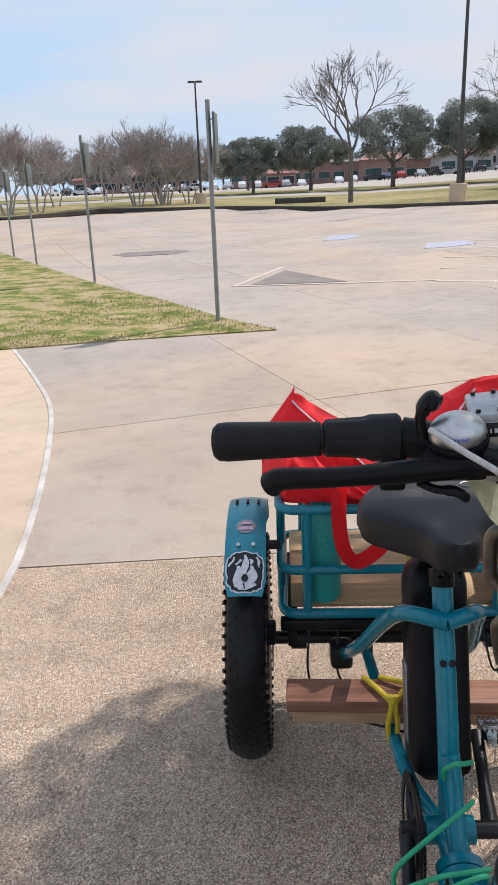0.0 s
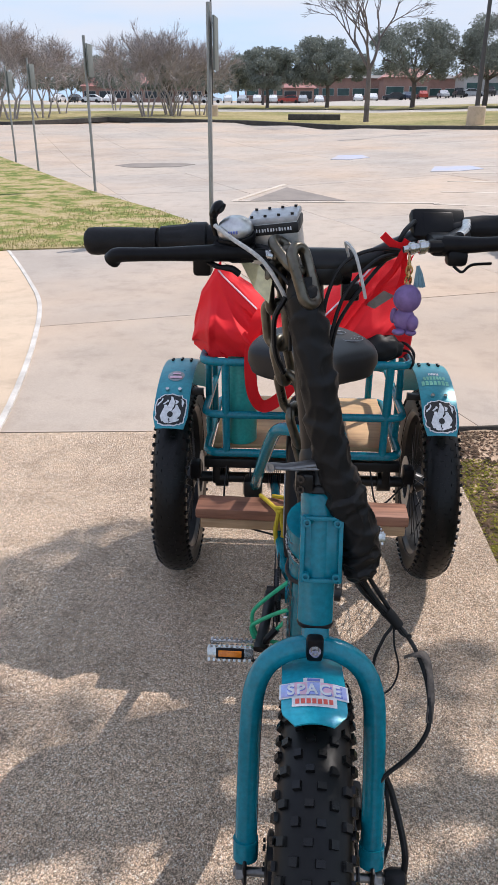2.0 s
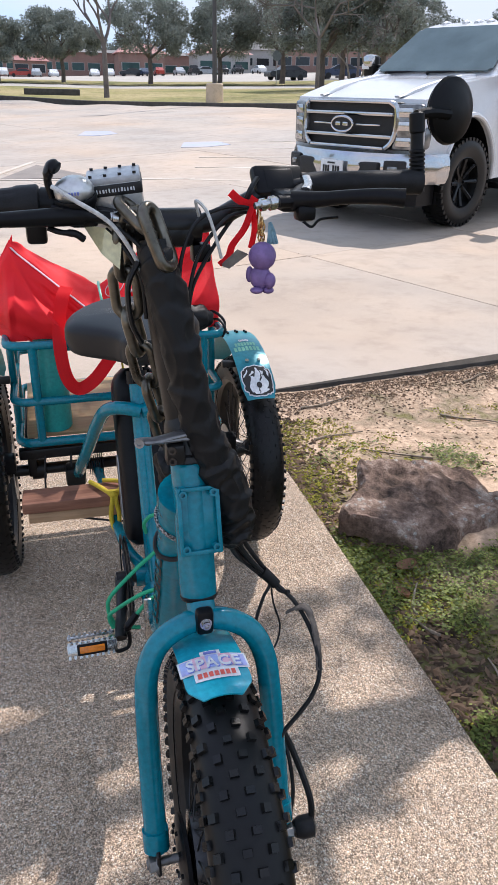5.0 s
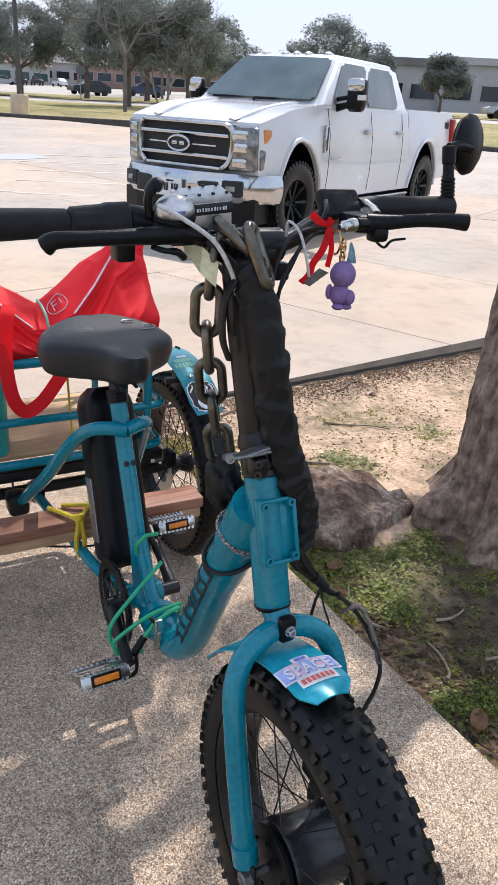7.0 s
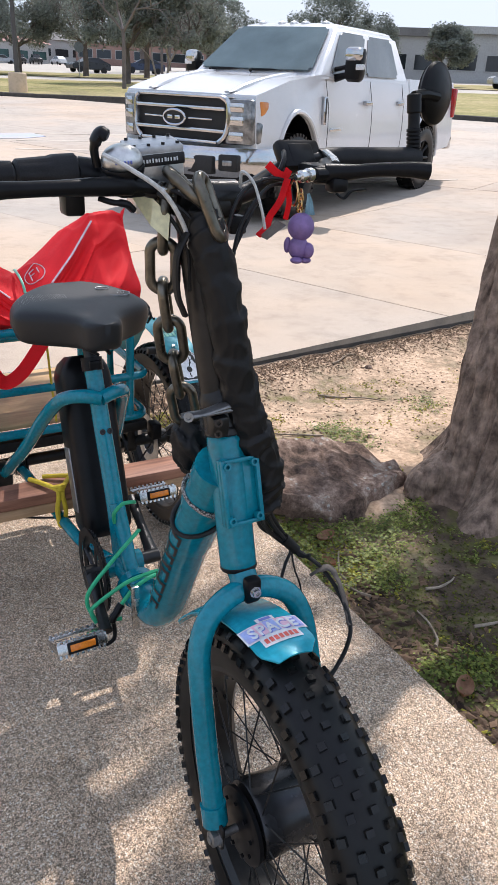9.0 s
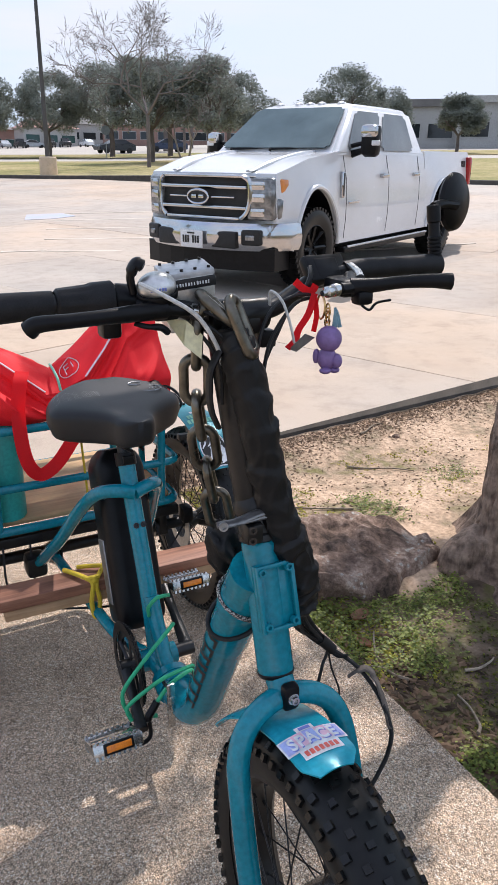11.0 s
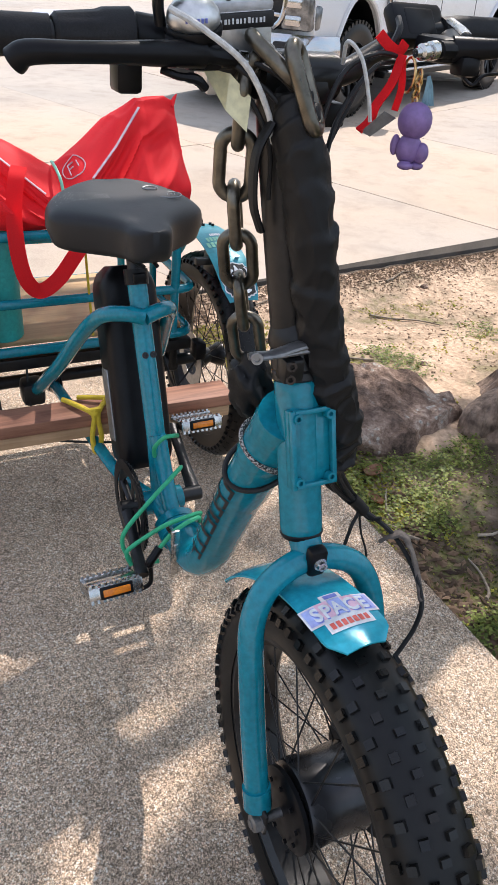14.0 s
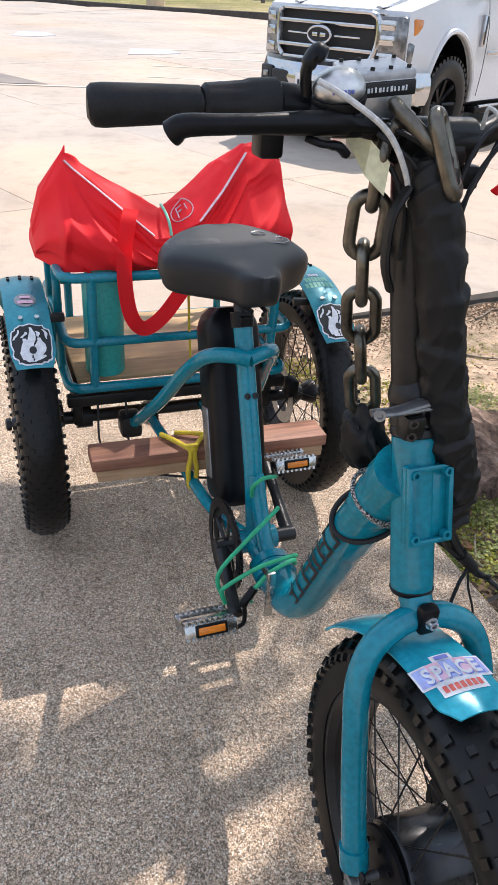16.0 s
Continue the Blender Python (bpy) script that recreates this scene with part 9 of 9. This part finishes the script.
# unseen airy crown high above, rim and gaps set to cast the pad's dapples
RIM = ((-3.2, 0.1), (-2.6, 0.6), (-1.5, 1.25), (-1.03, 1.70), (-0.90, 1.86), (-0.79, 1.99), (-0.63, 2.07), (-0.48, 2.05), (-0.29, 1.93), (-0.18, 1.80), (-0.08, 1.46), (0.20, 1.42), (0.65, 1.50), (0.95, 1.95), (1.5, 2.0), (2.4, 1.9), (3.5, 1.2), (4.4, 0.3))
GAPS = ((-0.67, 1.26, 0.13, 0.07, 0), (-0.41, 1.22, 0.11, 0.065, 20), (-0.28, 1.28, 0.06, 0.04, 0), (-0.15, 1.28, 0.09, 0.04, 10), (-0.06, 1.21, 0.13, 0.075, 15), (-0.55, 0.95, 0.16, 0.075, 5), (-0.51, 0.69, 0.09, 0.10, 30), (-0.27, 0.73, 0.16, 0.055, 20),
        (-0.11, 0.85, 0.19, 0.065, 40), (0.22, 0.96, 0.11, 0.06, 10), (0.34, 0.70, 0.20, 0.17, 40), (0.50, 1.11, 0.12, 0.055, 25), (0.57, 0.62, 0.21, 0.34, 0), (0.92, 0.60, 0.28, 0.34, 10), (1.02, 1.50, 0.22, 0.08, 20), (0.80, 1.05, 0.10, 0.08, 0))
crng2 = random.Random(77)


def leafy_over(x, y):
    """How likely a leaf hangs between the sun and this spot of ground."""
    for (xa, ya), (xb, yb) in zip(RIM, RIM[1:]):
        if xa <= x <= xb:
            rim = ya + (yb - ya) * (x - xa) / (xb - xa)
            break
    else:
        return 0.0
    if y > rim + 0.02 * noise.noise(Vector((x * 9, y * 9, 4))) or y < -2.6:
        return 0.0
    # ragged outer edge of the crown
    if y < 1.0 and ((x - 0.5) / 3.1) ** 2 + ((y - 0.6) / 2.3) ** 2 > 1 + 0.5 * noise.noise(Vector((x * 1.3, y * 1.3, 30))) + 0.25 * noise.noise(Vector((x * 4, y * 4, 31))):
        return 0.0
    for gx, gy, rx, ry, turn in GAPS:
        c, s = math.cos(radians(turn)), math.sin(radians(turn))
        u, v = (x - gx) * c + (y - gy) * s, (y - gy) * c - (x - gx) * s
        if math.hypot(u / rx, v / ry) < 1 + 0.6 * noise.noise(Vector((x * 14, y * 14, 8))):
            return 0.0
    return 0.62 if 0.24 < x < 0.64 and noise.noise(Vector((x * 5 + y * 3, y * 9 - x * 4, 1))) > -0.05 else 1.0


vs, fs = [], []
while len(fs) < 46000:
    # pick the shaded ground spot first, then shift the leaf along the sun's slant
    foot = Vector((crng2.uniform(-3.2, 4.4), crng2.uniform(-2.6, 2.15), 0))
    if crng2.random() > leafy_over(foot.x, foot.y):
        continue
    p = foot + Vector((0, 0, crng2.uniform(3.9, 5.2)))
    p += lean * p.z - Vector((TREE.x, TREE.y, -0.1))
    s = 0.042 * crng2.uniform(0.6, 1.3)
    a = Vector((crng2.uniform(-1, 1), crng2.uniform(-1, 1), crng2.uniform(-1, 1))).normalized()
    b = a.orthogonal().normalized()
    k = len(vs)
    vs.extend((p - a * s, p + b * s * 0.55, p + a * s, p - b * s * 0.55))
    fs.append((k, k + 1, k + 2, k + 3))
me = bpy.data.meshes.new("leaves")
me.from_pydata(vs, [], fs)
me.materials.append(M_CROWN)
crown = new("crown", me)
crown.parent = tree

# dead leaves, bark chips, weeds, twigs
rng = random.Random(12)


def flake_mesh(name, count, pick, size, mat, label, category, curl=0.4, lift=0.004):
    vs, fs = [], []
    for _ in range(count):
        x, y = pick()
        z = soil(x, y) + lift
        s = rng.uniform(*size)
        yaw, tip = rng.uniform(0, 6.283), rng.uniform(-curl, curl)
        a = Vector((math.cos(yaw), math.sin(yaw), tip * 0.6)) * s
        b = Vector((-math.sin(yaw), math.cos(yaw), rng.uniform(-curl, curl))) * s * rng.uniform(0.3, 0.6)
        p = Vector((x, y, z + abs(tip) * s * 0.5))
        k = len(vs)
        vs.extend((p - a, p - a * 0.2 + b, p + a, p - a * 0.2 - b, p - a * 0.1 + Vector((0, 0, s * 0.22))))
        fs.extend(((k, k + 1, k + 4), (k + 1, k + 2, k + 4), (k + 2, k + 3, k + 4), (k + 3, k, k + 4)))
    me = bpy.data.meshes.new(name)
    me.from_pydata(vs, [], fs)
    me.materials.append(mat)
    return tagged(new(name, me), label, category, kind="stuff")


def free_of_rock(x, y):
    return ((x - 1.11) / 0.34) ** 2 + ((y - 1.90) / 0.25) ** 2 > 1 and math.hypot(x - TREE.x, y - TREE.y) > 0.46


def by_kerb():
    while True:
        x = rng.uniform(0.68, 5.5)
        y = 3.005 + 0.12 * (x - 0.655) - abs(rng.gauss(0, 0.10)) - 0.012
        if free_of_rock(x, y):
            return x, y


def by_path():
    while True:
        x = 0.67 + abs(rng.gauss(0, 0.14))
        y = rng.uniform(-0.6, 2.9)
        if free_of_rock(x, y):
            return x, y


def anywhere():
    while True:
        x, y = rng.uniform(0.68, 4.5), rng.uniform(-0.6, 3.1)
        if free_of_rock(x, y) and noise.noise(Vector((x * 2.6, y * 4.2, 21))) + 0.25 * rng.gauss(0, 1) > 0.02:
            return x, y


def weeds_at():
    while True:
        x, y = 0.69 + 5.5 * rng.random() ** 1.6, rng.uniform(-2.2, 2.7)
        patch = noise.noise(Vector((x * 3.1, y * 3.1, 4))) + 0.6 * noise.noise(Vector((x * 0.9, y * 0.9, 6)))
        fade = max(0.0, x - 2.2) * 0.35 + max(0.0, -0.4 - y) * 0.5
        if free_of_rock(x, y) and patch + 0.15 * rng.gauss(0, 1) > (0.15 + fade - 0.22 * (1.42 < y < 1.66 and x < 1.6) - 0.12 * (x < 0.95 and y < 0.95) if y < 1.72 else 0.62):
            return x, y


flake_mesh("bark_chips", 15000, by_kerb, (0.003, 0.010), M_LITTER, "dark bark chips and seed husks along the kerb", "bark chips", 0.2, 0.001)
def mossy():
    while True:
        x, y = 0.67 + 3.2 * rng.random() ** 1.6, rng.uniform(-1.2, 2.8)
        k = noise.noise(Vector((x * 2.3, y * 2.3, 8))) + 0.5 * noise.noise(Vector((x * 9, y * 9, 2)))
        if free_of_rock(x, y) and k + 0.15 * rng.gauss(0, 1) > ((0.14 if x > 1.05 else -0.06) + 0.23 * (x > 1.15 and y > 2.0) if y > 1.7 else 0.16):
            return x, y


flake_mesh("moss", 27000, mossy, (0.004, 0.010), M_MOSS, "yellow-green moss cushions on sandy soil", "moss", 0.7, 0.003)
flake_mesh("leaf_litter", 3400, by_path, (0.005, 0.024), M_LITTER, "brown dead leaves along the pad's edge", "leaves", 0.3, 0.002)
flake_mesh("leaf_litter", 9000, anywhere, (0.003, 0.012), M_LITTER, "scattered brown leaf bits on sandy soil", "leaves", 0.25, 0.001)


def deep_moss():
    while True:
        x, y = 0.67 + 2.4 * rng.random() ** 1.4, rng.uniform(-1.2, 1.75)
        if free_of_rock(x, y) and noise.noise(Vector((x * 3.4, y * 3.4, 15))) + 0.4 * noise.noise(Vector((x * 11, y * 11, 3))) + 0.12 * rng.gauss(0, 1) > -0.02:
            return x, y


flake_mesh("moss", 26000, deep_moss, (0.003, 0.007), M_DEEPMOSS, "dark green moss and tiny creeping leaves on the darkened near soil", "moss", 0.7, 0.002)
vs, fs = [], []
for _ in range(8500):
    x, y = weeds_at()
    z = soil(x, y)
    h = rng.uniform(0.004, 0.034)
    for _ in range(5):
        yaw = rng.uniform(0, 6.283)
        s = rng.uniform(0.003, 0.0085)
        o = Vector((x + rng.gauss(0, 0.010), y + rng.gauss(0, 0.010), z + h * rng.uniform(0.4, 1.0)))
        a = Vector((math.cos(yaw), math.sin(yaw), rng.uniform(-0.3, 0.5))) * s
        b = Vector((-math.sin(yaw), math.cos(yaw), rng.uniform(-0.3, 0.3))) * s * 0.62
        k = len(vs)
        vs.extend((o - a, o + b, o + a, o - b))
        fs.append((k, k + 1, k + 2, k + 3))
me = bpy.data.meshes.new("weeds")
me.from_pydata(vs, [], fs)
me.materials.append(M_WEED)
tagged(new("weeds", me), "low green clover-like weeds on mossy soil", "weeds", kind="stuff")
for x, y, yaw, ln in ((0.79, 1.38, 62, 0.16), (0.82, 1.30, 128, 0.10), (0.93, 2.62, 8, 0.24), (1.35, 2.30, 150, 0.30), (1.02, 1.05, -20, 0.20), (1.15, 0.9, 35, 0.22), (0.95, 2.88, 14, 0.3), (1.9, 3.02, 20, 0.22), (1.62, 2.72, -30, 0.34), (1.02, 1.24, 5, 0.12), (0.86, 1.02, 70, 0.15)):
    bm = bmesh.new()
    d = Vector((math.cos(radians(yaw)), math.sin(radians(yaw)), 0))
    pts = [Vector((x, y, 0)) + d * ln * t + Vector((rng.uniform(-0.012, 0.012), rng.uniform(-0.012, 0.012), 0)) for t in (0, 0.3, 0.65, 1)]
    for p in pts:
        p.z = soil(p.x, p.y) + 0.007
    tube(bm, spline(pts, 4), [0.0055, 0.0025], 6)
    solid("twig", bm, M_TWIG, "dry fallen twig lying on the soil", "twig", "fallen twigs", at=tuple(pts[0]))
M_TANLEAF = varied("tan dead leaf", (0.46, 0.25, 0.15), (0.36, 0.19, 0.11), 30.0, 0.7, bump=0.2)
for x, y, yaw, s in ((0.870, 1.60, 20, 0.042), (0.80, 1.48, 100, 0.03), (0.79, 0.86, 40, 0.04), (0.93, 0.72, 150, 0.045)):
    bm = bmesh.new()
    z = soil(x, y) + 0.012
    c, sn = math.cos(radians(yaw)), math.sin(radians(yaw))
    rows = []
    for i in range(9):
        t = i / 8 * 2 - 1
        w = 0.55 * math.sqrt(max(0.0, 1 - t * t)) + 0.02
        rows.append([bm.verts.new((x + (c * t - sn * w * e) * s, y + (sn * t + c * w * e) * s, z + 0.010 * e * e + 0.006 * t * t)) for e in (-1, -0.5, 0, 0.5, 1)])
    for a, b in zip(rows, rows[1:]):
        for k in range(4):
            bm.faces.new((a[k], a[k + 1], b[k + 1], b[k]))
    bmesh.ops.solidify(bm, geom=bm.faces[:], thickness=0.001)
    solid("dead_leaf", bm, M_TANLEAF, "curled tan dead leaf on the soil", "leaf", "dead leaves", at=(x, y, z))
for k in range(26):
    x, y = anywhere()
    s = rng.uniform(0.008, 0.03)
    bm = bmesh.new()
    bmesh.ops.create_icosphere(bm, subdivisions=2, radius=1.0)
    for v in bm.verts:
        n = 0.25 * noise.noise(v.co * 1.5 + Vector((k, 0, 0)))
        v.co = Vector((x + v.co.x * s * (1 + n), y + v.co.y * s * 0.8 * (1 + n), soil(x, y) + v.co.z * s * 0.5 * (1 + n)))
    solid("pebble", bm, M_ROCK, "small brown stone on the soil", "stone", "small stones", at=(x, y, soil(x, y)))
